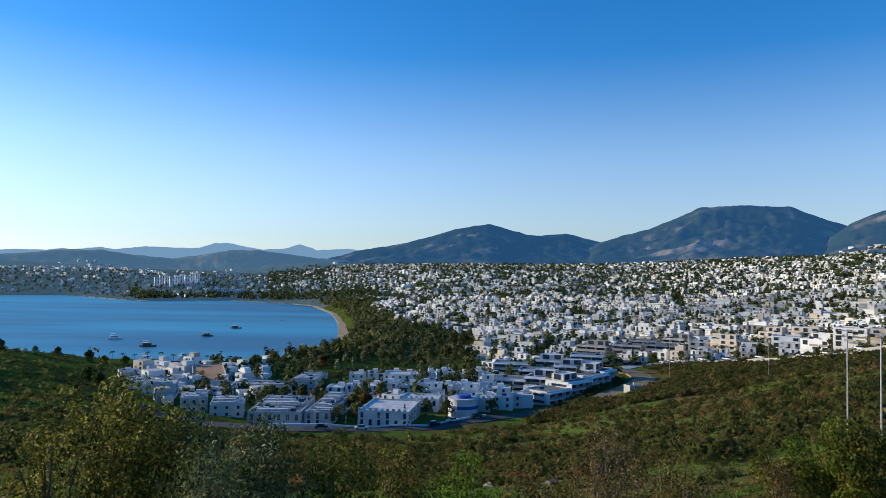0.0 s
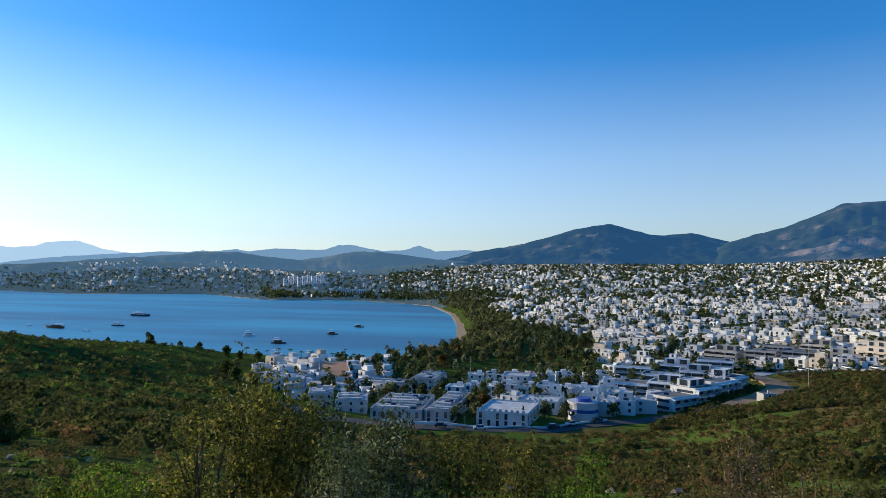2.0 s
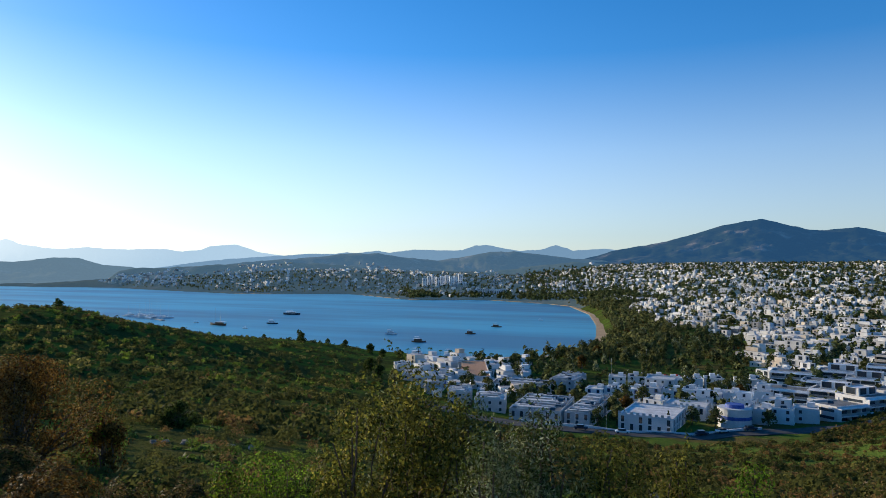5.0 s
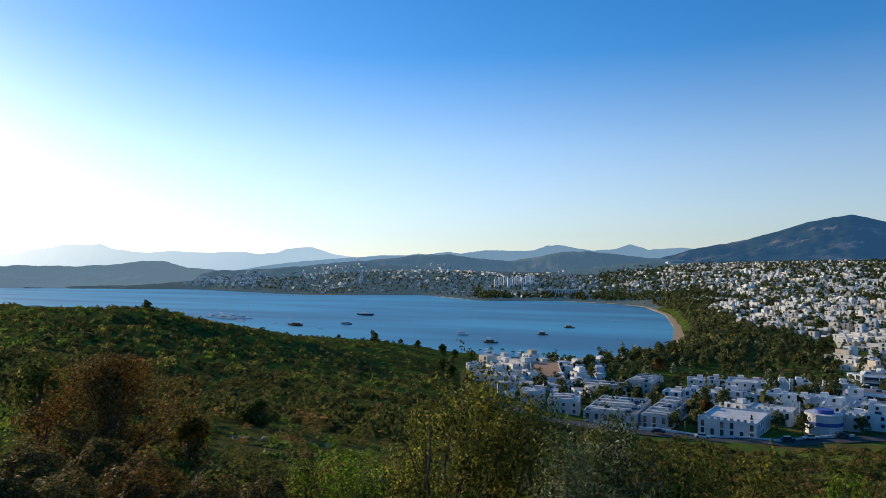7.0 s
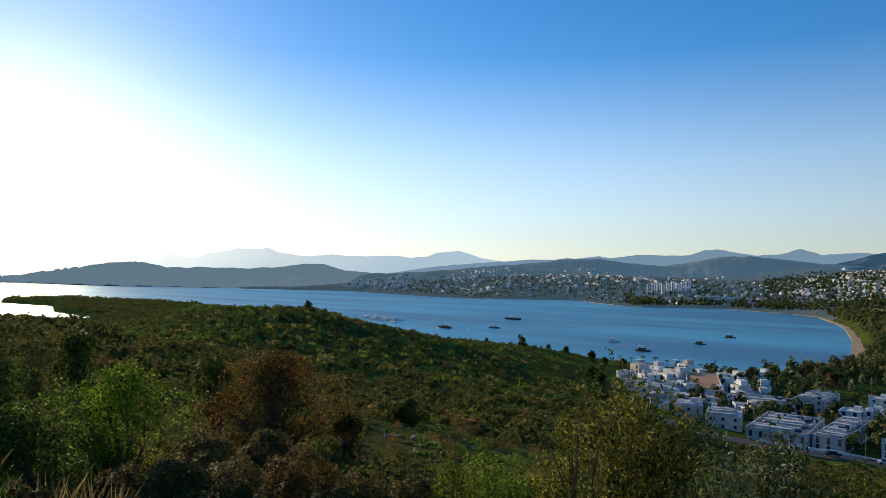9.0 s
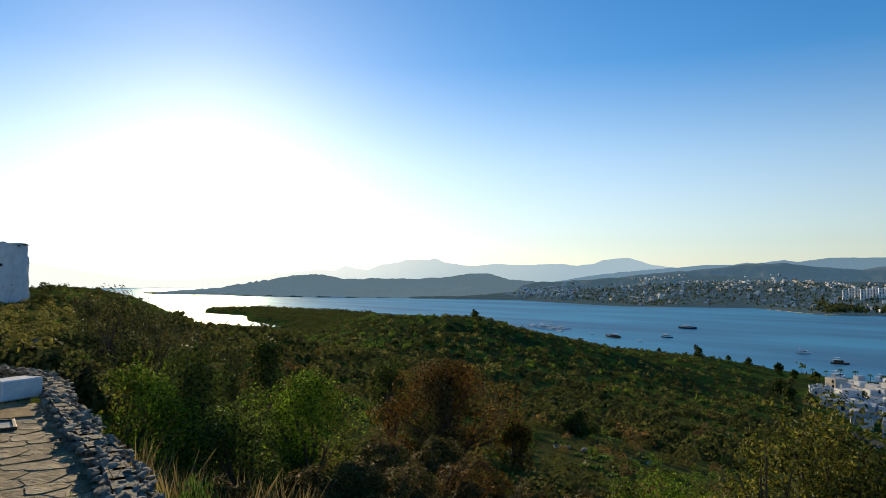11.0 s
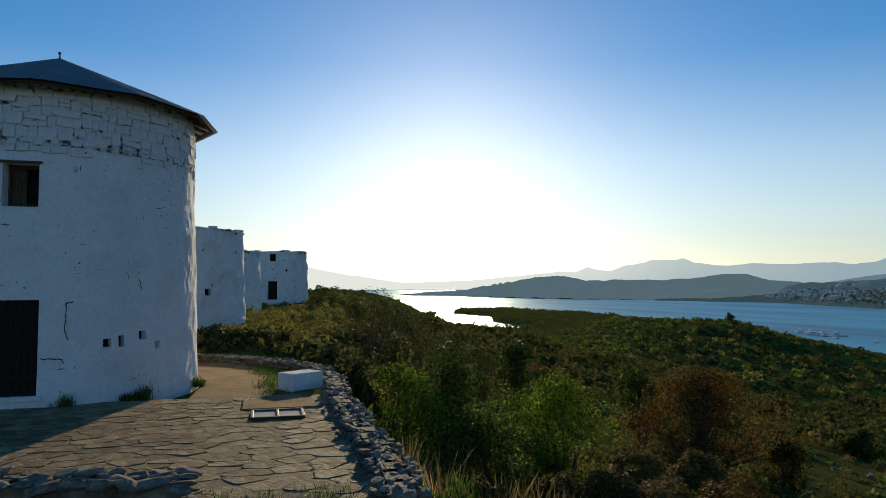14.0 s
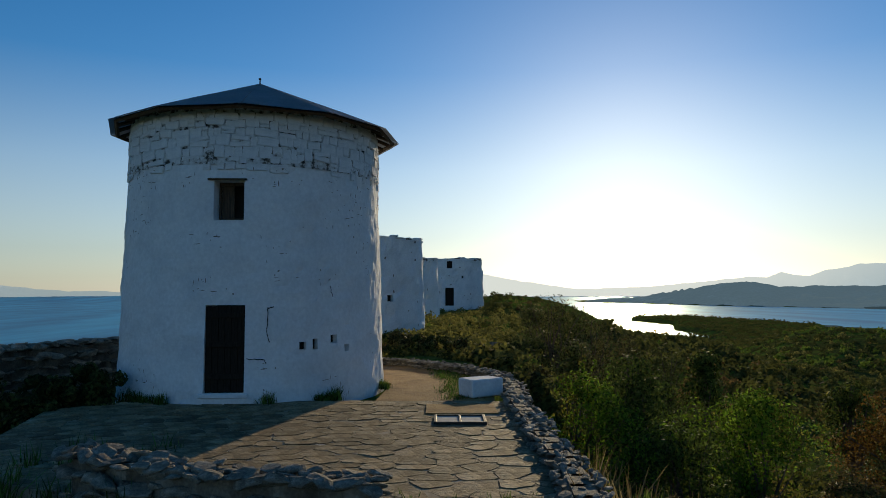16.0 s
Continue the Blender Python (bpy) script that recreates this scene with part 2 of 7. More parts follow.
def water_material():
    """Ruffled sea: blue depth under a broken gloss, with long darker streaks of wind."""
    m = bpy.data.materials.new("sea_water")
    m.use_nodes = True
    nt = m.node_tree
    for n in list(nt.nodes):
        if n.type == "BSDF_PRINCIPLED":
            nt.nodes.remove(n)
    col = ramp_node(nt, noise_node(nt, 0.004, 6, 0.6, stretch=(0.5, 2.4, 1)),
                    [(0.36, (0.008, 0.100, 0.185)), (0.5, (0.018, 0.225, 0.335)), (0.62, (0.040, 0.34, 0.455))])
    bp = nt.nodes.new("ShaderNodeBump")
    bp.inputs["Strength"].default_value, bp.inputs["Distance"].default_value = 0.8, 0.9
    nt.links.new(noise_node(nt, 0.22, 6, 0.7, stretch=(1.6, 0.7, 1)), bp.inputs["Height"])
    d, g = nt.nodes.new("ShaderNodeBsdfDiffuse"), nt.nodes.new("ShaderNodeBsdfGlossy")
    nt.links.new(col, d.inputs["Color"])
    g.inputs["Roughness"].default_value = 0.34
    g.inputs["Color"].default_value = (0.80, 0.97, 1.0, 1)
    nt.links.new(bp.outputs[0], g.inputs["Normal"])
    ms = nt.nodes.new("ShaderNodeMixShader")
    ms.inputs[0].default_value = 0.31
    nt.links.new(d.outputs[0], ms.inputs[1])
    nt.links.new(g.outputs[0], ms.inputs[2])
    nt.links.new(ms.outputs[0], nt.nodes["Material Output"].inputs["Surface"])
    return m


M["sea"] = water_material()


# ---- mesh helpers ----
def mesh_of(name, verts, faces, mat, smooth=False):
    me = bpy.data.meshes.new(name)
    me.from_pydata(verts, [], faces)
    for x in (mat if isinstance(mat, (list, tuple)) else [mat]):
        me.materials.append(x)
    if smooth:
        me.polygons.foreach_set("use_smooth", [True] * len(me.polygons))
    me.update()
    return me


def link(name, me, parent=None, label="", m=None):
    ob = new(name, me)
    if parent:
        ob.parent = parent
    if m:
        ob.matrix_basis = m
    if label:
        ob["label"] = label
    return ob


def part(name, bm, mat, parent=None, label="", smooth=False):
    """Links a bmesh as one mesh object under a thing or a part."""
    me = bpy.data.meshes.new(name)
    bm.to_mesh(me)
    bm.free()
    me.materials.append(mat)
    if smooth:
        me.polygons.foreach_set("use_smooth", [True] * len(me.polygons))
    return link(name, me, parent, label)


def box(bm, x0, y0, z0, x1, y1, z1, bevel=0.0):
    r = bmesh.ops.create_cube(bm, size=1.0, matrix=Matrix.Translation(((x0 + x1) / 2, (y0 + y1) / 2, (z0 + z1) / 2))
                              @ Matrix.Diagonal((x1 - x0, y1 - y0, z1 - z0, 1)))
    if bevel:
        es = list({e for v in r["verts"] for e in v.link_edges})
        bmesh.ops.bevel(bm, geom=es, offset=bevel, segments=1, affect="EDGES")
    return bm


def tube(bm, a, b, ra, rb=None, n=8):
    """A tapered round bar from a to b."""
    a, b = Vector(a), Vector(b)
    rb = ra if rb is None else rb
    d = b - a
    bmesh.ops.create_cone(bm, cap_ends=True, segments=n, radius1=ra, radius2=rb, depth=d.length,
                          matrix=Matrix.Translation((a + b) / 2) @ d.to_track_quat("Z", "Y").to_matrix().to_4x4())
    return bm


def thing(name, m, label, category, group="", kind=""):
    ob = new(name)
    ob.empty_display_size = 0.2
    ob.matrix_basis = m
    return tagged(ob, label, category, group, kind)


def polar(az, r):
    return -math.sin(radians(az)) * r, math.cos(radians(az)) * r


# ---- the lie of the land: heights along bearings (degrees to the left of +y), smoothed between them ----
SEA = -55.0
R_GRID = np.geomspace(1.5, 4950.0, 260)
SPINES = {}


def spine(az, *rz):
    SPINES[az] = np.interp(np.log(R_GRID), np.log(np.array(rz[0::2], float)), np.array(rz[1::2], float))


spine(-180, 3, .45, 10, .5, 60, -2, 300, -30, 500, -54, 4900, -54)
spine(-110, 3, .45, 10, .5, 100, 0, 600, -10, 2000, 30, 4900, 60)
spine(-70, 3, .45, 30, 0, 80, -4, 200, -6, 600, 10, 2000, 60, 4900, 80)
spine(-45, 3, .4, 20, -1.5, 60, -5, 130, -9, 200, -12, 500, 5, 1200, 45, 2500, 80)
spine(-32, 3, .35, 20, -3, 60, -9, 130, -15, 206, -19, 300, -22.5, 600, -18, 1000, 10, 1500, 45, 2400, 80)
spine(-24, 3, .35, 20, -4, 60, -12, 150, -22, 260, -31, 350, -34.7, 600, -34, 1000, -15, 1600, 28, 2500, 75)
spine(-16, 3, .3, 20, -4.6, 60, -13.5, 150, -28, 250, -38, 300, -42, 370, -41, 650, -41, 1100, -24, 1900, 15, 2600, 60)
spine(-8, 3, .3, 20, -5, 60, -15, 130, -30, 215, -43, 250, -46, 600, -45, 1200, -20, 2500, 45)
spine(0, 3, .3, 20, -5.4, 60, -16, 130, -32, 205, -44.6, 230, -47, 300, -49, 700, -47, 1200, -30, 2500, 42)
spine(7, 3, .3, 20, -5.4, 60, -16, 130, -32, 205, -44.6, 230, -47, 300, -50, 800, -50, 1500, -30, 2500, 35)
spine(14, 3, .3, 20, -5.4, 60, -16, 130, -31, 210, -45, 300, -51, 460, -53, 1450, -53, 1900, -22, 2600, 5)
spine(20, 3, .3, 20, -5, 60, -14.5, 130, -28, 220, -43, 300, -49, 400, -52, 1460, -53, 2000, -18, 2600, 5)
spine(26, 3, .3, 20, -4.8, 60, -13.5, 130, -25, 220, -37, 300, -45, 360, -47, 430, -50, 500, -53, 1700, -53, 2300, 8)
spine(32, 3, .3, 20, -4.5, 60, -12.5, 130, -22, 200, -31, 280, -38, 400, -41, 460, -43.5, 560, -53, 1760, -53, 2300, 8)
spine(40, 3, .3, 20, -4.1, 60, -11, 130, -20, 180, -24, 250, -27, 330, -26, 420, -34, 600, -53, 1850, -53, 2300, -14)
spine(50, 3, .3, 20, -3.7, 60, -9.5, 120, -17, 170, -19, 240, -15, 300, -11.6, 400, -22, 560, -42, 750, -53, 2200, -53, 2700, -45)
spine(58, 3, .2, 20, -3.4, 60, -8, 120, -14, 200, -17, 300, -15, 420, -16.5, 600, -32, 800, -50, 2400, -53)
spine(65, 3, .2, 8, -1, 20, -3.0, 60, -6.4, 130, -7.4, 300, -30, 700, -49, 1500, -50)
spine(71, 3, .2, 8, -.9, 20, -2.6, 60, -4.2, 110, -4.6, 200, -18, 400, -40, 900, -50)
spine(76, 3, .2, 8, -.5, 20, -1.9, 60, -1.6, 100, 0.1, 150, -3, 300, -30, 900, -52)
spine(81, 3, .2, 8, -.2, 20, -.5, 40, -.4, 80, 1.0, 110, 1.3, 160, -2, 300, -30, 900, -52)
spine(88, 3, .2, 8, -.12, 22, -.12, 40, .2, 66, .3, 100, 0, 160, -6, 400, -40, 900, -53)
spine(100, 3, .2, 8, -.12, 25, -.3, 60, -1, 120, -8, 300, -40, 600, -53)
spine(115, 3, .3, 8, -.1, 20, -.3, 30, -.8, 40, -3, 100, -20, 300, -50, 600, -53)
spine(140, 3, .4, 8, .2, 40, -4, 150, -25, 400, -50, 700, -53)
AZ_TAB = np.arange(-180, 181)
_keys = sorted(SPINES)
_tab = np.array([SPINES[k] for k in _keys] + [SPINES[-180]])
_keys.append(180)
TABLE = np.array([[np.interp(a, _keys, _tab[:, j]) for j in range(len(R_GRID))] for a in AZ_TAB])
for _ in range(2):                                   # round the creases
    TABLE = (np.roll(TABLE, 1, 0) + 2 * TABLE + np.roll(TABLE, -1, 0)) / 4
    TABLE[:, 1:-1] = (TABLE[:, :-2] + 2 * TABLE[:, 1:-1] + TABLE[:, 2:]) / 4

# the shoreline: bay, spit, cove, open sea, far coast
SHORE = np.array([(-81, 517), (-101, 462), (-134, 444), (-156, 431), (-250, 440), (-330, 462), (-375, 478), (-450, 520), (-560, 575),
                  (-700, 640), (-900, 690), (-1150, 680), (-1442, 615), (-1480, 520), (-1266, 441), (-1131, 465), (-977, 405),
                  (-834, 393), (-775, 356), (-818, 325), (-1031, 300), (-1000, 150), (-700, -80), (-480, -220), (-200, -380),
                  (300, -480), (1500, -900), (5200, -1500), (5200, -5200), (-5200, -5200), (-5400, 900), (-4400, 1010),
                  (-3294, 930), (-2665, 1114), (-2018, 1413), (-1641, 1587), (-1363, 1484), (-1048, 1375), (-832, 1552),
                  (-573, 1313), (-496, 1370), (-419, 1393), (-285, 1305), (-220, 1225), (-149, 995), (-109, 789), (-86, 653)], float)


def shore_distance(x, y):
    """Metres inland from the shoreline (negative over water)."""
    best, odd = np.full(x.shape, 1e9), np.zeros(x.shape, bool)
    for (ax, ay), (bx, by) in zip(SHORE, np.roll(SHORE, -1, 0)):
        dx, dy = bx - ax, by - ay
        t = np.clip(((x - ax) * dx + (y - ay) * dy) / (dx * dx + dy * dy), 0, 1)
        best = np.minimum(best, np.hypot(x - ax - t * dx, y - ay - t * dy))
        if ay != by:
            odd ^= ((ay > y) != (by > y)) & (x < (bx - ax) * (y - ay) / (by - ay) + ax)
    return np.where(odd, -best, best)


def waves(x, y, size, seed=0):
    """Smooth rolling unevenness of about one unit."""
    out = np.zeros_like(x)
    rng = np.random.RandomState(seed)
    for k in range(5):
        f = 2.0 ** (k * 0.8) / size * 2 * np.pi
        for _ in range(2):
            a, p = rng.uniform(0, 2 * np.pi, 2)
            out += np.sin((x * np.cos(a) + y * np.sin(a)) * f + p + 1.7 * np.sin((y * np.cos(a) - x * np.sin(a)) * f * 0.6 + p)) * 0.35 * 0.62 ** k
    return out


def crest(az, r, knots, at, front, back, foot, seed, rough=0.06):
    """A mountain ridge at one distance: knots are bearings and the angles of its crest above the level."""
    k = np.array(knots, float).reshape(-1, 2)
    k = k[np.argsort(k[:, 0])]
    top = np.interp(az, k[:, 0], np.tan(np.radians(k[:, 1])) * at + EYE, left=-200, right=-200)
    d = np.where(r < at, (at - r) / front, (r - at) / back)
    x, y = -np.sin(np.radians(az)) * r, np.cos(np.radians(az)) * r
    spurs = np.abs(waves(x, y, front * 0.42, seed)) * 0.55 + np.abs(waves(x, y, front * 0.16, seed + 1)) * 0.3
    shape = np.clip(1 - d, 0, 1) ** 1.25
    h = foot + (top - foot) * shape * (1 - spurs * rough * 14 * np.clip(d * 1.6, 0, 0.4)) - np.where(d >= 1, 300, 0)
    ends = np.clip(np.minimum(az - k[0, 0], k[-1, 0] - az) / 3, 0, 1)      # sinks away at both ends
    return h * ends - 95 * (1 - ends)


def terrain(x, y):
    x, y = np.asarray(x, float), np.asarray(y, float)
    r = np.hypot(x, y) + 1e-6
    az = np.degrees(np.arctan2(-x, y))
    u = np.clip(np.log(r / R_GRID[0]) / np.log(R_GRID[-1] / R_GRID[0]) * (len(R_GRID) - 1), 0, len(R_GRID) - 1.001)
    v = np.clip(az + 180, 0, 359.999)
    i, j = v.astype(int), u.astype(int)
    fv, fu = v - i, u - j
    h = (TABLE[i, j] * (1 - fv) * (1 - fu) + TABLE[i + 1, j] * fv * (1 - fu) + TABLE[i, j + 1] * (1 - fv) * fu + TABLE[i + 1, j + 1] * fv * fu)
    amp = np.clip((r - 12) / 150, 0, 1)
    h = h + amp * (waves(x, y, 60, 3) * 0.8 + waves(x, y, 220, 5) * 1.2 * np.clip(r / 600, 0, 1))
    s = shore_distance(x, y)
    land = np.maximum(np.minimum(h, SEA + 0.7 + 0.45 * np.maximum(s, 0)), SEA + 0.5 + np.clip(s * 0.02, 0, 0.6))
    return np.where(s > 0, land, SEA - 0.4 + np.clip(s * 0.12, -5, 0) + 0.0)


def far_slopes(x, y):
    r, az = np.hypot(x, y), np.degrees(np.arctan2(-x, y))
    h = np.full(np.shape(r), -90.0)
    h = np.maximum(h, crest(az, r, (48.5, -1.4, 46.5, -.3, 44, .05, 42.1, .13, 39.5, .28, 36.8, .44, 33.2, .6, 30.4, .53, 27.7, .37, 24.9, .11, 22.1, -.15, 19.4, -.23, 16.7, .06, 14.4, .39, 12.2, .72, 10.1, .9, 8, .82, 5.9, .7, 3, -.2), 2500, 650, 700, -56, 11, 0.11))
    s = shore_distance(x, y)
    return np.where(s > 0, np.minimum(h, SEA + 0.5 + 0.4 * s), -90.0)


def cape(x, y):
    """The long headland that closes the bay towards the open sea."""
    r, az = np.hypot(x, y), np.degrees(np.arctan2(-x, y))
    h = crest(az, r, (78, -1, 77, -.66, 75.6, -.3, 74.4, -.02, 71.5, .09, 70.4, -.07, 69.2, .2, 68, .51, 66.5, .7, 65.2, .8, 62.7, .84, 61.4, .5, 60.2, .2, 57.5, .31, 54, .3, 51.2, .46, 49.8, .75, 48, .68, 46.6, .23, 44.7, .05, 42, -.4, 38, -1.3, 34, -1.6), 2950, 480, 800, -56, 12, 0.09)
    s = shore_distance(x, y)
    return np.where(s > 0, np.minimum(h, SEA + 0.5 + 0.4 * s), -90.0)


def blue_hills(x, y):
    r, az = np.hypot(x, y), np.degrees(np.arctan2(-x, y))
    h = np.full(np.shape(r), -90.0)
    h = np.maximum(h, crest(az, r, (50, -1.5, 45, -.7, 40, .15, 37.5, .5, 35, .73, 31.4, 1.08, 28.8, 1.38, 26.3, 1.48, 24, 1.22, 21.2, .96, 19.4, 1.24, 17.1, 1.7, 14.9, 1.75, 12.7, 1.53, 10.5, 1.26, 8, 1.08, 5.5, .91, 2, .5), 3300, 900, 500, -56, 13, 0.12))
    return h


def mountains(x, y):
    r, az = np.hypot(x, y), np.degrees(np.arctan2(-x, y))
    h = np.full(np.shape(r), -90.0)
    h = np.maximum(h, crest(az, r, (16, -.4, 12, .5, 9, 1.3, 6.6, 1.95, 3, 2.63, -.7, 3.71, -2, 4.0, -3.7, 4.26, -6.3, 3.6, -7.6, 3.33, -9.9, 3.54, -12.6, 2.92, -15, 2.0, -18, .6), 3600, 1150, 900, 0, 14))
    h = np.maximum(h, crest(az, r, (-9, .5, -12.6, 2.85, -16.5, 3.95, -18.6, 4.82, -20.2, 5.54, -22.6, 5.66, -26.5, 5.48, -28.3, 4.65, -30.1, 4.0, -34, 2.5, -38, 1), 3300, 1100, 900, 10, 15))
    h = np.maximum(h, crest(az, r, (-26, 1, -30.1, 4.0, -31.5, 4.77, -32.4, 5.05, -36, 6, -42, 5.5, -50, 3), 2900, 1000, 900, 10, 16))
    return h


def far_range(x, y):
    """The palest ridges, on the skyline beyond the bay."""
    r, az = np.hypot(x, y), np.degrees(np.arctan2(-x, y))
    h = crest(az, r, (26, .6, 30, .9, 33.9, 1.2, 35.5, 1.41, 36.6, 1.81, 37.3, 1.98, 38.2, 1.92, 39.3, 1.77, 39.9, 1.5, 41.2, 1.34, 42.5, 1.51, 44.7, 1.43, 46.7, 1.44, 47.9, 1.51, 49.4, 1.35, 50.3, 1.4, 51.3, 1.49, 52, 1.62, 52.5, 1.88, 52.8, 1.96, 53.2, 1.82, 54.1, 1.87, 55.1, 1.82, 55.8, 1.6, 57.1, 1.42, 58.2, 1.04, 59.2, 1.1, 60, 1.32, 61, .92, 62.3, .97, 66, .6, 70, .25, 75, 0.1, 79.4, .75, 82.7, 1.35, 86, 1.2, 92, .9, 100, .5), 4600, 330, 300, -60, 17)
    return np.maximum(h, crest(az, r, (107, -.3, 112, 0.02, 114, 0.0, 116.1, .18, 118.2, .45, 122, .7, 128, .9, 136, .4), 4700, 250, 200, -60, 19))


def near_range(x, y):
    """Bluer ridges behind the head of the bay."""
    r, az = np.hypot(x, y), np.degrees(np.arctan2(-x, y))
    return crest(az, r, (58, -1.2, 53, -.9, 48, -.6, 44, -.1, 41, .4, 39, .7, 35.5, 1.04, 33.9, 1.16, 32.4, 1.26, 31.3, 1.36, 29.6, 1.36, 28.6, 1.56, 27.9, 1.45, 26.1, 1.7, 25.2, 1.52, 23.1, 1.82, 20.7, 1.81, 19.2, 1.85, 18.6, 2.05, 18.2, 2.19, 17.2, 2.3, 16.6, 2.2, 15.6, 1.99, 14.5, 1.8, 12.7, 1.96, 12, 2.2, 11.6, 2.32, 11, 2.15, 10.2, 1.86, 7.7, 2.07, 6.4, 1.89, 4.3, 1.66, 1, 1.2), 4250, 150, 150, -60, 18)


def ground_at(x, y):
    return float(terrain(np.array([x]), np.array([y]))[0])


def polar_sheet(name, azs, rs, height, mat, close=True):
    a, r = np.meshgrid(np.radians(azs), rs, indexing="ij")
    x, y = -np.sin(a) * r, np.cos(a) * r
    z = height(x, y)
    n, k = len(azs), len(rs)
    v = np.stack([x, y, z], -1).reshape(-1, 3)
    i, j = np.meshgrid(np.arange(n if close else n - 1), np.arange(k - 1), indexing="ij")
    i2 = (i + 1) % n
    f = np.stack([i * k + j, i2 * k + j, i2 * k + j + 1, i * k + j + 1], -1).reshape(-1, 4)[:, ::-1]
    v = np.vstack([v, [(0, 0, float(v[::k, 2].mean()))]])
    me = bpy.data.meshes.new(name)
    tri = np.array([((b + 1) % n * k, b * k, len(v) - 1) for b in range(n)])[:, ::-1]
    me.vertices.add(len(v))
    me.vertices.foreach_set("co", v.ravel())
    loops = np.concatenate([f.ravel(), tri.ravel()])
    me.loops.add(len(loops))
    me.loops.foreach_set("vertex_index", loops.astype(np.int32))
    starts = np.concatenate([np.arange(len(f)) * 4, len(f) * 4 + np.arange(len(tri)) * 3])
    me.polygons.add(len(starts))
    me.polygons.foreach_set("loop_start", starts.astype(np.int32))
    me.polygons.foreach_set("use_smooth", np.ones(len(starts), bool))
    me.update(calc_edges=True)
    me.validate()
    me.materials.append(mat)
    return new(name, me)


def ground_material():
    """Winter-green scrubland: grass, dry herbs, bare soil and stones in patches of two sizes."""
    m = bpy.data.materials.new("scrubland")
    m.use_nodes = True
    nt = m.node_tree
    b = nt.nodes["Principled BSDF"]
    big = ramp_node(nt, noise_node(nt, 0.035, 6, 0.6), [(0.34, (0.22, 0.145, 0.055)), (0.46, (0.16, 0.125, 0.044)), (0.54, (0.10, 0.19, 0.028)), (0.62, (0.15, 0.21, 0.036)), (0.7, (0.20, 0.15, 0.06))])
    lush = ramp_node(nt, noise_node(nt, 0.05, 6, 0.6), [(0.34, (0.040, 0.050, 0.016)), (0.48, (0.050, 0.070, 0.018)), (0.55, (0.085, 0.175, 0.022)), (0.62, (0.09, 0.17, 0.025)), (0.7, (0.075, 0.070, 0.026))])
    side = nt.nodes.new("ShaderNodeSeparateXYZ")          # greener and mostly darker ground west of the viewpoint
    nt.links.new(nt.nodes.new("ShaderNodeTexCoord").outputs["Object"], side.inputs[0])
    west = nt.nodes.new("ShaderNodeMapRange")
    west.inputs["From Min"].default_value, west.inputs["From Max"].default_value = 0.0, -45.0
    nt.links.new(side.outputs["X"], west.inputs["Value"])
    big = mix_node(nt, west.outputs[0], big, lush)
    small = ramp_node(nt, noise_node(nt, 0.6, 5, 0.65), [(0.32, (0.034, 0.040, 0.014)), (0.5, (0.075, 0.088, 0.025)), (0.68, (0.13, 0.112, 0.042))])
    col = mix_node(nt, 0.45, big, small)
    col = mix_node(nt, 1.0, col, ramp_node(nt, noise_node(nt, 7.0, 3), [(0.3, (0.6,) * 3), (0.7, (1.25,) * 3)]), "MULTIPLY")
    rock = ramp_node(nt, noise_node(nt, 0.02, 8, 0.75), [(0.66, (0, 0, 0)), (0.74, (1, 1, 1))])
    col = mix_node(nt, rock, col, (0.13, 0.11, 0.075))
    nt.links.new(col, b.inputs["Base Color"])
    b.inputs["Roughness"].default_value = 0.95
    b.inputs["Specular IOR Level"].default_value = 0.0
    bp = nt.nodes.new("ShaderNodeBump")
    bp.inputs["Strength"].default_value, bp.inputs["Distance"].default_value = 0.7, 0.4
    nt.links.new(noise_node(nt, 1.3, 6, 0.7), bp.inputs["Height"])
    nt.links.new(bp.outputs[0], b.inputs["Normal"])
    return m


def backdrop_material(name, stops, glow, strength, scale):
    """Distant hills: dull ground colours, with the haze of the air put in as an even glow."""
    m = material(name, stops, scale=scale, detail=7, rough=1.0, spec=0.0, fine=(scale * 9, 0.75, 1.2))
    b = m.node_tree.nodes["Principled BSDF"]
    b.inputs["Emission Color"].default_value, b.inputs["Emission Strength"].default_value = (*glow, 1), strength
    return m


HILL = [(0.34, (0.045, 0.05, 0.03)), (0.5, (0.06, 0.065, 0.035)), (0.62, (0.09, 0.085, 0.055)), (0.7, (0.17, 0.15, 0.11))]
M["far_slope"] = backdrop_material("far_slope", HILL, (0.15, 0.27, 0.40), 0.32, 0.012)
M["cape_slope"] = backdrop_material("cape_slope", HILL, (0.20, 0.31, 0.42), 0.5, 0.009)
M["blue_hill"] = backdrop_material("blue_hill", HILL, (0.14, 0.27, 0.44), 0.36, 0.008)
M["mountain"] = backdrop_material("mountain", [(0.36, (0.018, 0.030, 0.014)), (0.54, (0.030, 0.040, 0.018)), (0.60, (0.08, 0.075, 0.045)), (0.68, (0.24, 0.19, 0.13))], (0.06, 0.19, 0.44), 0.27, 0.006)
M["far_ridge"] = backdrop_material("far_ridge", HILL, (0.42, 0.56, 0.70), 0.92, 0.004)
_nt = M["far_ridge"].node_tree                           # imitated haze: the glow pales westwards, below the sun
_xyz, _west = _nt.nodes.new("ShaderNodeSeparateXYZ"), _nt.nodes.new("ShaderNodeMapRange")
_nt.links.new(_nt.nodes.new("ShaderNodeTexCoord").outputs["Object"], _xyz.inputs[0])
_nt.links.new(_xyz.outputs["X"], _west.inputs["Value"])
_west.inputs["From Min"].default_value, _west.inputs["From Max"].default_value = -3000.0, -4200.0
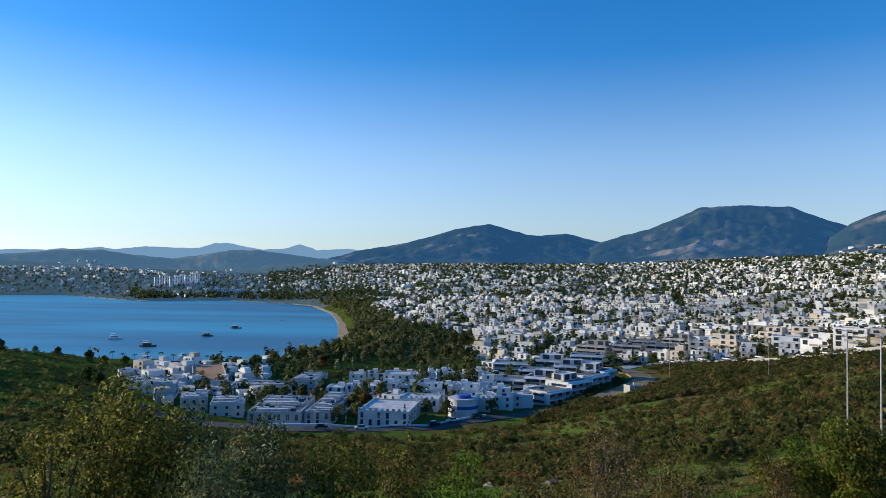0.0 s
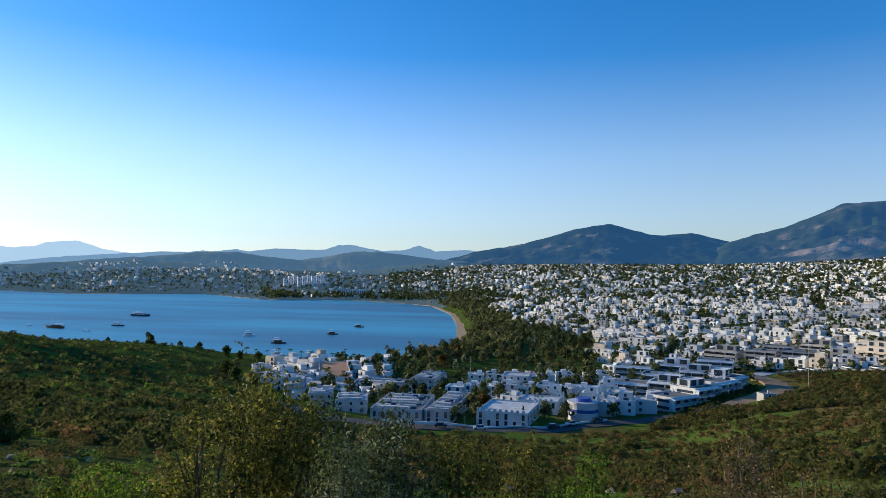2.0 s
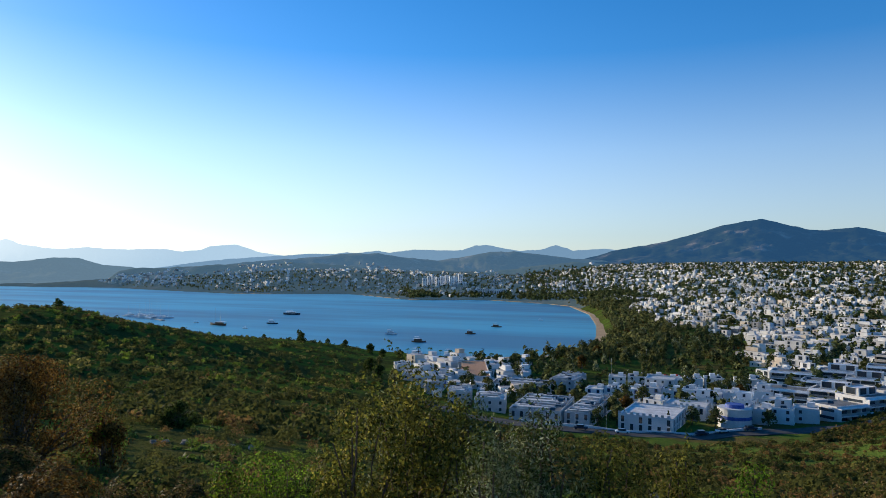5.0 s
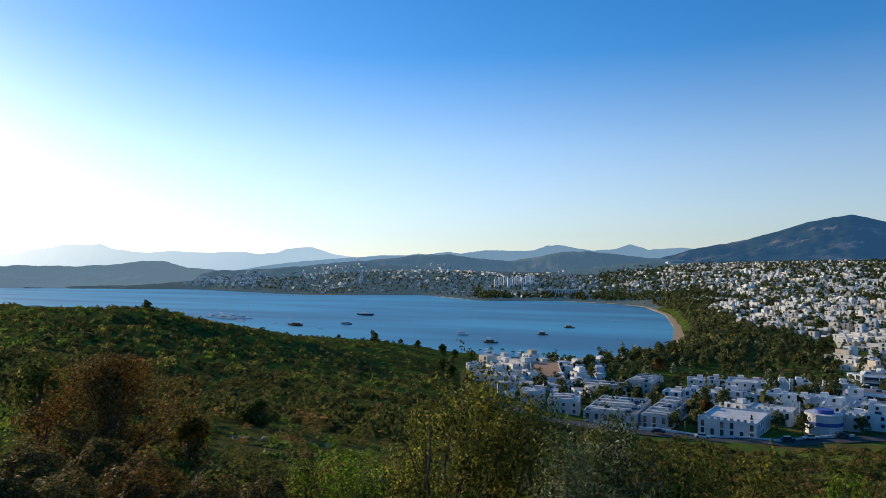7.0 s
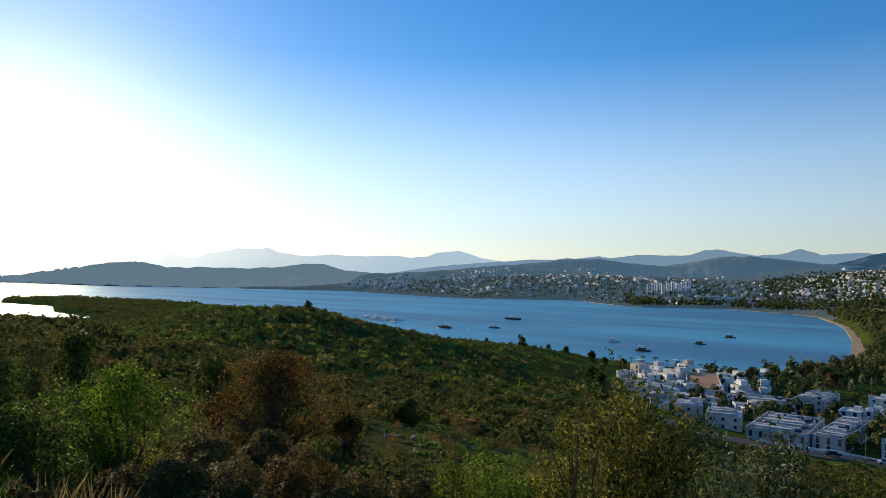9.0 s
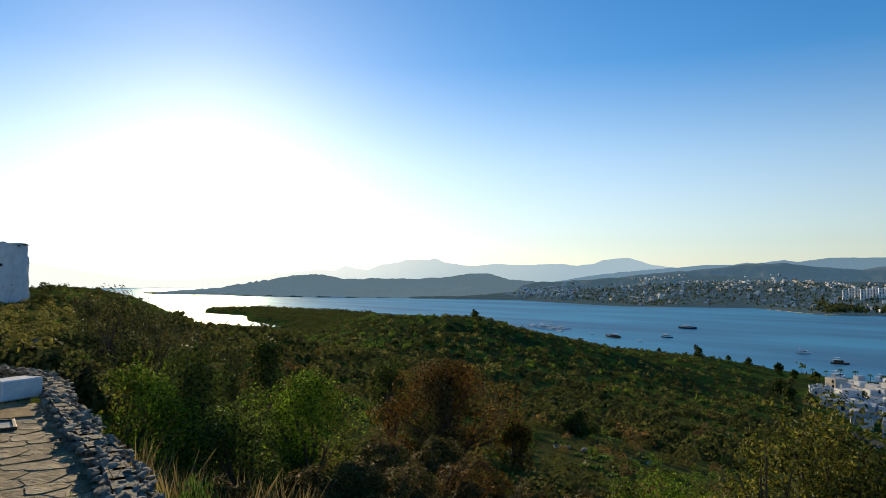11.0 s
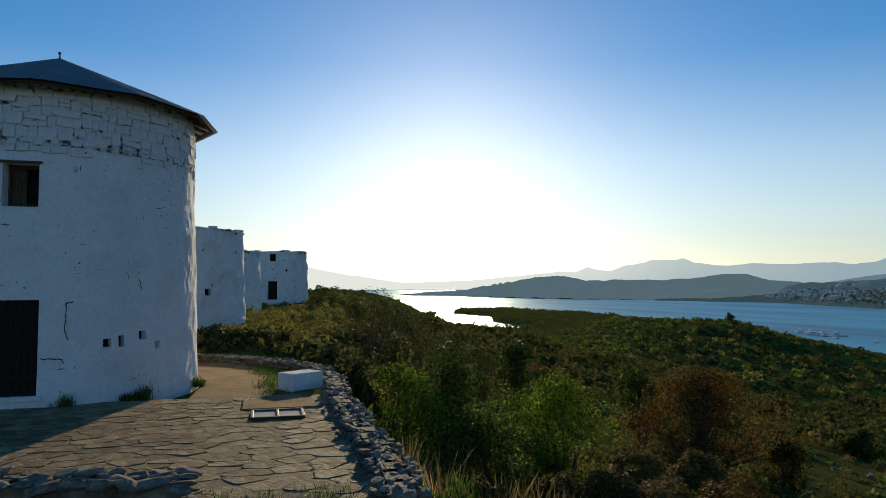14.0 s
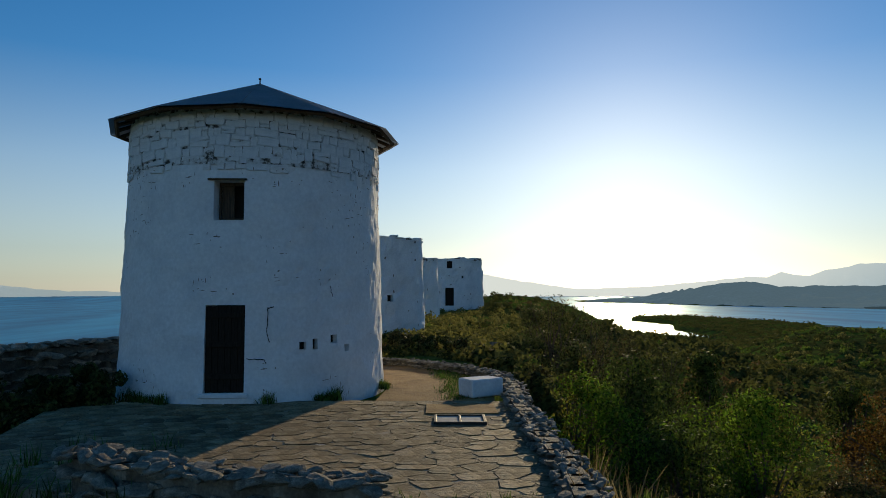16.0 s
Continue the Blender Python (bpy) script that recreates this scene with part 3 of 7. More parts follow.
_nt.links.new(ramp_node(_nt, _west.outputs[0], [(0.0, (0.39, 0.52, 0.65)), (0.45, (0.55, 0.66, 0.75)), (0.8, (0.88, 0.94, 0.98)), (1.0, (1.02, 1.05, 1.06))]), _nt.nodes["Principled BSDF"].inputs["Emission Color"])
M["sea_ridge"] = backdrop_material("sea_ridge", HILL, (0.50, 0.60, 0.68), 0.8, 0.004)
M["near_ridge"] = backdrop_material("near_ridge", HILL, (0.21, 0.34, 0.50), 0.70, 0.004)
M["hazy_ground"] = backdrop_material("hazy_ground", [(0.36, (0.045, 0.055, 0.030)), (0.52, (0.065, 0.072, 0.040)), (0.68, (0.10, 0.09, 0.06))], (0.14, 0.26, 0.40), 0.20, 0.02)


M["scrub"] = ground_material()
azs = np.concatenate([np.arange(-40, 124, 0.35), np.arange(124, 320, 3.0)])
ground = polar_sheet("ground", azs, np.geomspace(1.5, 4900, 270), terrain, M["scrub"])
# ground beyond 1150 m takes the glowing material that imitates haze
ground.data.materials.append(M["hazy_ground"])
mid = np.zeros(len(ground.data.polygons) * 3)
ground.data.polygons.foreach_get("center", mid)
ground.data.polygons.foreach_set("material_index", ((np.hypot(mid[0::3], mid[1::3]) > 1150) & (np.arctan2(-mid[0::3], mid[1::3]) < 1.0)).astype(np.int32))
tagged(ground, "scrub-covered hillside, bay shore and mountains in winter green", "ground", kind="structure")


def sea_height(x, y):
    r = np.hypot(x, y)
    return SEA + 40.0 * np.clip((r - 3600) / 1300, 0, 1) ** 1.5


water = polar_sheet("water", np.arange(0, 360, 2.0), np.geomspace(60, 4940, 90), sea_height, M["sea"])
tagged(water, "calm blue sea of the bay, rippled and glinting towards the sun", "sea", kind="structure")


def hill_strip(name, height, az0, az1, step, r0, r1, rows, mat, label):
    az, r = np.meshgrid(np.radians(np.arange(az0, az1, step)), np.linspace(r0, r1, rows), indexing="ij")
    x, y = -np.sin(az) * r, np.cos(az) * r
    z = height(x, y) + waves(x, y, 160, 8) * 3.0
    n, k = az.shape
    i, j = np.meshgrid(np.arange(n - 1), np.arange(k - 1), indexing="ij")
    f = np.stack([i * k + j + 1, (i + 1) * k + j + 1, (i + 1) * k + j, i * k + j], -1).reshape(-1, 4)
    lowest = np.max(z.reshape(-1)[f], 1) > -75
    ob = new(name, mesh_of(name, np.stack([x, y, z], -1).reshape(-1, 3).tolist(), f[lowest].tolist(), mat, True))
    return tagged(ob, label, "hills", kind="structure")


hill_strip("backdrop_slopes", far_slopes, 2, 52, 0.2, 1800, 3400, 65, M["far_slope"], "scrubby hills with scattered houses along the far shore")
hill_strip("backdrop_cape", cape, 34, 79, 0.2, 2300, 3500, 49, M["cape_slope"], "long headland beyond the bay, haze put in as glow")
hill_strip("backdrop_hills", blue_hills, 1, 50, 0.25, 2400, 3700, 27, M["blue_hill"], "blue wooded hills behind the town, haze put in as glow")
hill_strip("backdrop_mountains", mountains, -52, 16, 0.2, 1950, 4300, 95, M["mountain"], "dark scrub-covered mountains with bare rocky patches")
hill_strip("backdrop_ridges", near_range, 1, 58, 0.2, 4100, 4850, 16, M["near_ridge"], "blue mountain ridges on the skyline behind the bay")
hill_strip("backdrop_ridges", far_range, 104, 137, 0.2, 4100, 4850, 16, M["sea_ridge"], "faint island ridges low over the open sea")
hill_strip("backdrop_ridges", far_range, 24, 103, 0.2, 4100, 4850, 16, M["far_ridge"], "pale distant mountain ridges with haze put in as glow, palest to the west")


def land(x, y):
    """Ground or far slope, whichever is on top."""
    x, y = np.asarray(x, float), np.asarray(y, float)
    return np.maximum(terrain(x, y), np.where(shore_distance(np.asarray(x, float), np.asarray(y, float)) > 0, np.maximum(np.maximum(far_slopes(x, y), cape(x, y)), mountains(x, y)) + waves(x, y, 160, 8) * 3.0, -90))


# ---- windmills ----
def ring_wall(z0, z1, r0, r1, thick, nseg, rows, openings, top=None, wobble=0.02, seed=1):
    """A round tapering wall as a bmesh, with openings (angle, width, z low, z high) cut right through."""
    rng = random.Random(seed)
    bm = bmesh.new()
    zs = sorted({z0 + (z1 - z0) * k / rows for k in range(rows + 1)} | {o[2] for o in openings} | {o[3] for o in openings})
    angs = {2 * math.pi * k / nseg for k in range(nseg)}
    for a, w, lo, hi in openings:
        half = w / 2 / r0
        angs = {t for t in angs if abs((t - a + math.pi) % (2 * math.pi) - math.pi) > half * 1.15} | {(a - half) % (2 * math.pi), (a + half) % (2 * math.pi)}
    angs = sorted(angs)
    n = len(angs)

    def ring(inner):
        out = []
        for z in zs:
            row = []
            for a in angs:
                zz = z if z < z1 - 1e-6 or top is None else top(a)
                r = r0 + (r1 - r0) * (zz - z0) / (z1 - z0) - (thick if inner else 0)
                r += 0 if inner else wobble * noise.noise(Vector((math.cos(a) * r0 * 1.6, math.sin(a) * r0 * 1.6, z * 1.6 + seed))) + (0 if inner else wobble * .8 * noise.noise(Vector((math.cos(a) * r0 * 5, math.sin(a) * r0 * 5, z * 5 + seed))))
                row.append(bm.verts.new((r * math.cos(a), r * math.sin(a), zz)))
            out.append(row)
        return out

    outer, inner = ring(False), ring(True)

    def is_open(k, j):
        am = angs[k] + ((angs[(k + 1) % n] - angs[k]) % (2 * math.pi)) / 2
        zm = (zs[j] + zs[j + 1]) / 2
        return any(abs((am - a + math.pi) % (2 * math.pi) - math.pi) < w / 2 / r0 and lo < zm < hi for a, w, lo, hi in openings)

    for j in range(len(zs) - 1):
        for k in range(n):
            k2 = (k + 1) % n
            if not is_open(k, j):
                bm.faces.new((outer[j][k], outer[j][k2], outer[j + 1][k2], outer[j + 1][k]))
                bm.faces.new((inner[j][k2], inner[j][k], inner[j + 1][k], inner[j + 1][k2]))
                if is_open((k - 1) % n, j):
                    bm.faces.new((outer[j][k], outer[j + 1][k], inner[j + 1][k], inner[j][k]))
                if is_open(k2, j):
                    bm.faces.new((outer[j + 1][k2], outer[j][k2], inner[j][k2], inner[j + 1][k2]))
            else:
                if j == 0 or not is_open(k, j - 1):
                    bm.faces.new((outer[j][k2], outer[j][k], inner[j][k], inner[j][k2]))
                if j + 1 == len(zs) - 1 or not is_open(k, j + 1):
                    bm.faces.new((outer[j + 1][k], outer[j + 1][k2], inner[j + 1][k2], inner[j + 1][k]))
    for k in range(n):
        k2 = (k + 1) % n
        bm.faces.new((outer[-1][k], outer[-1][k2], inner[-1][k2], inner[-1][k]))
    return bm


MILL = Vector((-16.87, -3.28, 0.0))
TO_CAM = math.atan2(-0.2 - MILL.y, -0.56 - MILL.x)      # the side that faces the terrace
WALL_H, R0, R1 = 5.74, 2.9, 2.69
mill = thing("windmill", Matrix.Translation(MILL), "whitewashed round stone windmill tower with a low grey metal cone roof", "windmill", "windmills on the ridge")
DOOR_A, WIN_A = TO_CAM - 0.207, TO_CAM - 0.20
HOLES = [(TO_CAM + 0.309, 0.15, 0.97, 1.12), (TO_CAM + 0.40, 0.11, 0.96, 1.17), (TO_CAM + 0.55, 0.16, 1.07, 1.23), (TO_CAM + 0.665, 0.11, 0.88, 1.02)]
wall = part("wall", ring_wall(-0.3, WALL_H, R0, R1, 0.55, 150, 46, [(DOOR_A, 0.76, 0.2, 1.84), (WIN_A, 0.60, 3.46, 4.22)] + HOLES, wobble=0.034, seed=4),
            M["whitewash"], mill, "uneven whitewashed stone wall")


def on_wall(a, z, out=0.0):
    r = R0 + (R1 - R0) * (z + 0.3) / (WALL_H + 0.3) + out
    return Vector((r * math.cos(a), r * math.sin(a), z))


def upright(a, z, out=0.0):
    """A pose on the mill wall: x along the wall, y outwards, z up."""
    p = on_wall(a, z, out)
    e, n = Vector((-math.sin(a), math.cos(a), 0)), Vector((math.cos(a), math.sin(a), 0))
    return Matrix(((e.x, n.x, 0, p.x), (e.y, n.y, 0, p.y), (0, 0, 1, p.z), (0, 0, 0, 1)))


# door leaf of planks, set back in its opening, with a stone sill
# the planks carry the doorway's darkness in their colour
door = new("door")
door.parent, door.matrix_basis, door["label"] = mill, upright(DOOR_A, 0.2, -0.10), "plank door coloured near black for the dark doorway"
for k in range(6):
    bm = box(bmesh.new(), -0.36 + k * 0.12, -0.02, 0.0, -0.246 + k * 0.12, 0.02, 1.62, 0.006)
    part("plank", bm, M["shade_black"], door)
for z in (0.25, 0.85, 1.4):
    part("batten", box(bmesh.new(), -0.35, 0.024, z, 0.35, 0.05, z + 0.1, 0.006), M["shade_black"], door)
sill = part("sill", box(bmesh.new(), -0.46, -0.3, -0.09, 0.46, 0.05, -0.005, 0.015), M["whitewash"], mill)
sill.matrix_basis = upright(DOOR_A, 0.2, 0)
win = new("window")
win.parent, win.matrix_basis, win["label"] = mill, upright(WIN_A, 3.46, -0.34), "small square window opening with a dark frame"
for x0, z0, x1, z1 in ((-0.29, 0.0, -0.22, 0.76), (0.22, 0.0, 0.29, 0.76), (-0.22, 0.0, 0.22, 0.06), (-0.22, 0.70, 0.22, 0.76)):
    part("frame", box(bmesh.new(), x0, -0.03, z0, x1, 0.03, z1, 0.005), M["old_wood"], win)
part("shutter", box(bmesh.new(), -0.22, -0.06, 0.06, 0.02, -0.035, 0.70, 0.004), M["old_wood"], win)
part("lintel", box(bmesh.new(), -0.40, 0.30, 0.765, 0.34, 0.37, 0.80, 0.008), M["old_wood"], win, "thin weathered timber lintel")
# added near-black cylinder within the wall, so the openings look unlit
bm = bmesh.new()
bmesh.ops.create_cone(bm, cap_ends=True, segments=48, radius1=R0 - 0.585, radius2=R1 - 0.585, depth=WALL_H - 0.3, matrix=Matrix.Translation((0, 0, WALL_H / 2 + 0.05)))
part("lining", bm, M["dark_inside"], mill, "near-black cylinder standing in for the unlit interior")
part("floor_inside", (lambda b: (bmesh.ops.create_circle(b, cap_ends=True, segments=40, radius=2.4, matrix=Matrix.Translation((0, 0, 0.19))), b)[1])(bmesh.new()), M["dark_inside"], mill)


ROOF = ((3.25, 5.60), (2.2, 6.04), (1.2, 6.44), (0.03, 6.92))      # radius and height from eave to tip
FACETS, TURN = 12, TO_CAM - radians(66)


def roof_sheet(k):
    """One flat sheet of the low twelve-sided roof, slightly dented."""
    bm = bmesh.new()
    rows = []
    for r_rim, z in ROOF:
        rows.append([])
        for f in range(4):
            a = TURN + 2 * math.pi * (k + f / 3) / FACETS + (0.002, 0, 0, -0.002)[f]
            r = r_rim * math.cos(math.pi / FACETS) / math.cos(2 * math.pi / FACETS * (f / 3 - 0.5))
            dent = 0.012 * noise.noise(Vector((r * math.cos(a) * 2, r * math.sin(a) * 2, z)))
            rows[-1].append(bm.verts.new((r * math.cos(a), r * math.sin(a), z + dent)))
    for lo, hi in zip(rows, rows[1:]):
        for f in range(3):
            bm.faces.new((lo[f], lo[f + 1], hi[f + 1], hi[f]))
    bmesh.ops.solidify(bm, geom=bm.faces[:], thickness=0.03)
    return bm


roof = new("roof")
roof.parent, roof["label"] = mill, "low twelve-sided cone roof of dull grey metal sheets"
for k in range(FACETS):
    part("roof_panel", roof_sheet(k), M["roof_sheet"], roof)
    a, a2 = TURN + 2 * math.pi * k / FACETS, TURN + 2 * math.pi * (k + 1) / FACETS
    part("eave_board", tube(bmesh.new(), (3.1 * math.cos(a), 3.1 * math.sin(a), 5.59), (3.1 * math.cos(a2), 3.1 * math.sin(a2), 5.59), 0.045, 0.045, 4), M["old_wood"], roof)
for k in range(32):
    a = 2 * math.pi * (k + 0.5) / 32
    part("rafter_end", tube(bmesh.new(), (2.5 * math.cos(a), 2.5 * math.sin(a), 5.77), (3.0 * math.cos(a), 3.0 * math.sin(a), 5.57), 0.04, 0.04, 4), M["old_wood"], roof)
bm = tube(bmesh.new(), (0, 0, 6.88), (0, 0, 7.02), 0.02, 0.012, 6)
bmesh.ops.create_icosphere(bm, subdivisions=1, radius=0.035, matrix=Matrix.Translation((0.01, 0, 7.03)))
part("finial", bm, M["iron"], mill)


bm = bmesh.new()
bmesh.ops.create_cone(bm, cap_ends=False, segments=72, radius1=2.75, radius2=R1 + 0.026, depth=1.22, matrix=Matrix.Translation((0, 0, 5.15)))
part("joint_backing", bm, M["joint"], wall, "grey mortar between the upper stones")
# added near-black plates stand for the shade inside the holes
for a, wd, lo, hi in HOLES:
    plug = part("hole_back", box(bmesh.new(), -wd * .7, -.05, -.05, wd * .7, .0, hi - lo + .05), M["shade_black"], wall, "near-black plate standing in for the dark of a putlog hole")
    plug.matrix_basis = upright(a, lo, -0.13)
# courses of stone that show through the limewash below the eaves, and chipped dark joints elsewhere
rng = random.Random(8)
def ashlar_mesh(seed):
    """A roughly squared wall stone with uneven corners and a chamfered face."""
    rr = random.Random(seed)
    c = [(sx * .5 + rr.uniform(-.05, .045) * sx, sy * .5 + rr.uniform(-.08, .07) * sy) for sx, sy in ((-1, -1), (1, -1), (1, 1), (-1, 1))]
    ring = []
    for (ax, ay), (bx, by) in zip(c, c[1:] + c[:1]):
        ring += [(ax + (bx - ax) * f + rr.uniform(-.02, .02), ay + (by - ay) * f + rr.uniform(-.035, .035)) for f in (.07, .35, .65, .93)]
    n = len(ring)
    v = [(x, y, 0) for x, y in ring] + [(x, y, .7) for x, y in ring] + [(x * .965, y * .94, 1 + rr.uniform(-.1, .1)) for x, y in ring]
    f = [(j * n + k, j * n + (k + 1) % n, (j + 1) * n + (k + 1) % n, (j + 1) * n + k) for j in (0, 1) for k in range(n)] + [tuple(range(2 * n, 3 * n))]
    return mesh_of("stone", v, f, M["whitewash"])


WASHED = [ashlar_mesh(40 + k) for k in range(8)]
z = 4.42
while z < 5.50:
    hgt = rng.uniform(0.12, 0.25)
    a = TO_CAM - 1.75 + rng.uniform(0, 0.1)
    while a < TO_CAM + 1.75:
        w = rng.choice((rng.uniform(0.10, 0.22), rng.uniform(0.25, 0.5)))
        da = w / 2.72
        am = a + da / 2
        sunk = rng.uniform(-.012, .012) - 0.022 * max(0, min(1, (4.9 - z) / .5))      # some stones lie level with the plaster
        if rng.random() < (0.6 if z < 4.6 else 1.0):
            cut = rng.uniform(.35, .65) if rng.random() < 0.25 else 1.0      # some places take two thin stones
            for lo_f, hi_f in ((0.0, cut), (cut, 1.0)) if cut < 1 else ((0.0, 1.0),):
                zc, hh = z + hgt * (lo_f + hi_f) / 2 + rng.uniform(-.03, .03), hgt * (hi_f - lo_f) * rng.uniform(.85, 1.1)
                thick = rng.uniform(0.05, 0.09)
                m = upright(am, zc, 0.040 + sunk - thick) @ Matrix.Rotation(-math.pi / 2, 4, "X") @ Matrix.Rotation(rng.uniform(-.12, .12), 4, "Z") @ Matrix.Diagonal((w * rng.uniform(.9, 1.02), hh, thick, 1))
                link("stone", rng.choice(WASHED), wall, m=m)
        a += da
    z += hgt - 0.01
def chip_mesh(seed):
    """A shallow broken place in the limewash: a ragged thin patch."""
    rr = random.Random(seed)
    n = 9
    ring = [(math.cos(6.283 * k / n) * .5 * rr.uniform(.45, 1), math.sin(6.283 * k / n) * .5 * rr.uniform(.35, 1)) for k in range(n)]
    return mesh_of("chip", [(x, 0.0, z) for x, z in ring] + [(0, .004, 0)], [((k + 1) % n, k, n) for k in range(n)], M["chip"])


CRACK = [chip_mesh(700 + k) for k in range(7)]
CLUSTERS = [(rng.uniform(-1.3, 1.3), rng.choice((rng.uniform(.1, .9), rng.uniform(2.2, 3.3), rng.uniform(3.5, 4.6), rng.uniform(4.1, 4.6)))) for _ in range(40)]
for k in range(296):
    ca, cz = rng.choice(CLUSTERS)
    a, z = TO_CAM + ca + rng.gauss(0, .07), cz + rng.gauss(0, .13)
    if (abs(a - DOOR_A) < 0.2 and z < 2.0) or (abs(a - WIN_A) < 0.16 and 3.3 < z < 4.35) or z < 0.05:
        continue
    wide, tall = rng.choice(((rng.uniform(.015, .04), rng.uniform(.015, .04)), (rng.uniform(.02, .06), rng.uniform(.02, .05)), (rng.uniform(.06, .2), rng.uniform(.012, .026)), (rng.uniform(.012, .026), rng.uniform(.05, .14))))
    link("chip", rng.choice(CRACK), wall, m=upright(a, z, 0.030) @ Matrix.Rotation(rng.uniform(-.2, .2), 4, "Y") @ Matrix.Diagonal((wide, 1, tall, 1)))


def crack(a, z, steps, seed):
    """A thin dark crack that wanders over the plaster."""
    rng = random.Random(seed)
    bm = bmesh.new()
    for da, dz in steps:
        m = 5
        pts = [(a + da * k / m + rng.uniform(-.004, .004), z + dz * k / m + rng.uniform(-.012, .012)) for k in range(m + 1)]
        for (p, q), (p2, q2) in zip(pts, pts[1:]):
            tube(bm, on_wall(p, q, 0.02), on_wall(p2, q2, 0.02), 0.009 * rng.uniform(.5, 1.3), 0.007, 4)
        a, z = a + da, z + dz
    return part("crack", bm, M["dark_inside"], wall)


crack(TO_CAM + 0.07, 1.78, [(0.035, 0.02), (-0.035, -0.02), (-0.005, -0.5), (0.02, -0.15)], 1)
crack(TO_CAM - 0.065, 0.83, [(0.12, -0.02), (0.004, -0.07)], 2)
crack(TO_CAM + 0.52, 2.2, [(0.02, -0.2)], 5)

# ---- ruined towers along the ridge ----
def ragged(base, amp, seed):
    return lambda a: base + amp * noise.noise(Vector((math.cos(a) * 2.2, math.sin(a) * 2.2, seed * 3.7))) + amp * 0.6 * noise.noise(Vector((math.cos(a) * 7, math.sin(a) * 7, seed)))


for az, d, zt, zb, opens, seed, label in (
        (92.1, 36, 4.62, -.5, [(-.55, .3, 0.1, .45), (.35, .28, 1.6, 1.9)], 1, "roofless whitewashed windmill tower with a broken, mossy rim"),
        (89.45, 52, 4.35, -.6, [(.75, .3, .1, .45)], 2, "roofless whitewashed windmill tower half hidden behind another"),
        (85.15, 66, 5.0, -.3, [(-.16, .85, 0.75, 2.35), (-.16, .55, 4.1, 4.75), (.3, .22, 3.2, 3.42)], 3, "roofless whitewashed windmill tower with a dark doorway")):
    px, py = polar(az, d)
    facing = math.atan2(-py, -px)
    t = thing("windmill", Matrix.Translation((px, py, 0)), label, "windmill", "windmills on the ridge")
    w = part("wall", ring_wall(zb, zt, 2.8, 2.6, 0.6, 64, 14, [(facing + a, wd, lo, hi) for a, wd, lo, hi in opens], ragged(zt, 0.22, seed), 0.10, seed), M["whitewash"], t, "rough limewashed stone wall")
    rr = random.Random(seed)
    for k in range(16):
        a = facing + rr.uniform(-1.6, 1.6)
        zz = ragged(zt, 0.22, seed)(a)
        ob = link("stone", rr.choice(WASHED), t,
                  m=Matrix.Translation((2.4 * math.cos(a), 2.4 * math.sin(a), zz - 0.03)) @ Matrix.Rotation(a, 4, "Z") @ Matrix.Rotation(rr.uniform(-.3, .3), 4, 'Z') @ Matrix.Diagonal((.45, rr.uniform(.3, .7), rr.uniform(.03, .09), 1)))
    for k in range(22):
        a, zz = facing + rr.uniform(-1.3, 1.3), rr.uniform(0.3, zt - 0.2)
        rad = 2.8 - .2 * (zz - zb) / (zt - zb) + 0.06
        e, n = Vector((-math.sin(a), math.cos(a), 0)), Vector((math.cos(a), math.sin(a), 0))
        m = Matrix(((e.x, n.x, 0, rad * n.x), (e.y, n.y, 0, rad * n.y), (0, 0, 1, zz), (0, 0, 0, 1)))
        link("chip", rr.choice(CRACK), w, m=m @ Matrix.Diagonal((rr.uniform(.06, .2), 1, rr.uniform(.03, .2), 1)))
    for k in range(7):                                    # broken, mossy patches along the rim
        a = facing + rr.uniform(-1.2, 1.2)
        zz = ragged(zt, 0.22, seed)(a)
        e, n = Vector((-math.sin(a), math.cos(a), 0)), Vector((math.cos(a), math.sin(a), 0))
        m = Matrix(((e.x, n.x, 0, 2.66 * n.x), (e.y, n.y, 0, 2.66 * n.y), (0, 0, 1, zz - .07), (0, 0, 0, 1)))
        link("moss_patch", rr.choice(CRACK), w, m=m @ Matrix.Diagonal((rr.uniform(.2, .7), 1, rr.uniform(.07, .2), 1)))
    # added near-black plates stand for the unlit inside behind each opening
    for a, wd, lo, hi in opens:
        e, n = Vector((-math.sin(facing + a), math.cos(facing + a), 0)), Vector((math.cos(facing + a), math.sin(facing + a), 0))
        m = Matrix(((e.x, n.x, 0, 2.5 * n.x), (e.y, n.y, 0, 2.5 * n.y), (0, 0, 1, lo), (0, 0, 0, 1)))
        back = part("opening_back", box(bmesh.new(), -wd * .62, -.06, -.06, wd * .62, 0, hi - lo + .06), M["shade_black"], w, "near-black plate standing in for the dark inside the opening")
        back.matrix_basis = m
    part("rubble_floor", (lambda b: (bmesh.ops.create_circle(b, cap_ends=True, segments=24, radius=2.2, matrix=Matrix.Translation((0, 0, 0.3))), b)[1])(bmesh.new()), M["dark_inside"], t)

# ---- terrace: flagged floor, low rubble walls, white block, hatch ----
terrace = new("pavement")
tagged(terrace, "sunlit terrace of irregular flat brown-grey flagstones", "pavement", kind="structure")
bm = bmesh.new()
outline = [(-7.3, 1.75), (-7.0, -0.6), (-7.6, -2.6), (-9.4, -5.6), (-13.6, -6.3), (-14.6, -5.0), (-14.2, -1.0), (-13.9, 1.9)]
lo = [bm.verts.new((x, y, -0.35)) for x, y in outline]
hi = [bm.verts.new((x, y, -0.002)) for x, y in outline]
bm.faces.new(hi)
for k in range(len(outline)):
    k2 = (k + 1) % len(outline)
    bm.faces.new((lo[k], lo[k2], hi[k2], hi[k]))
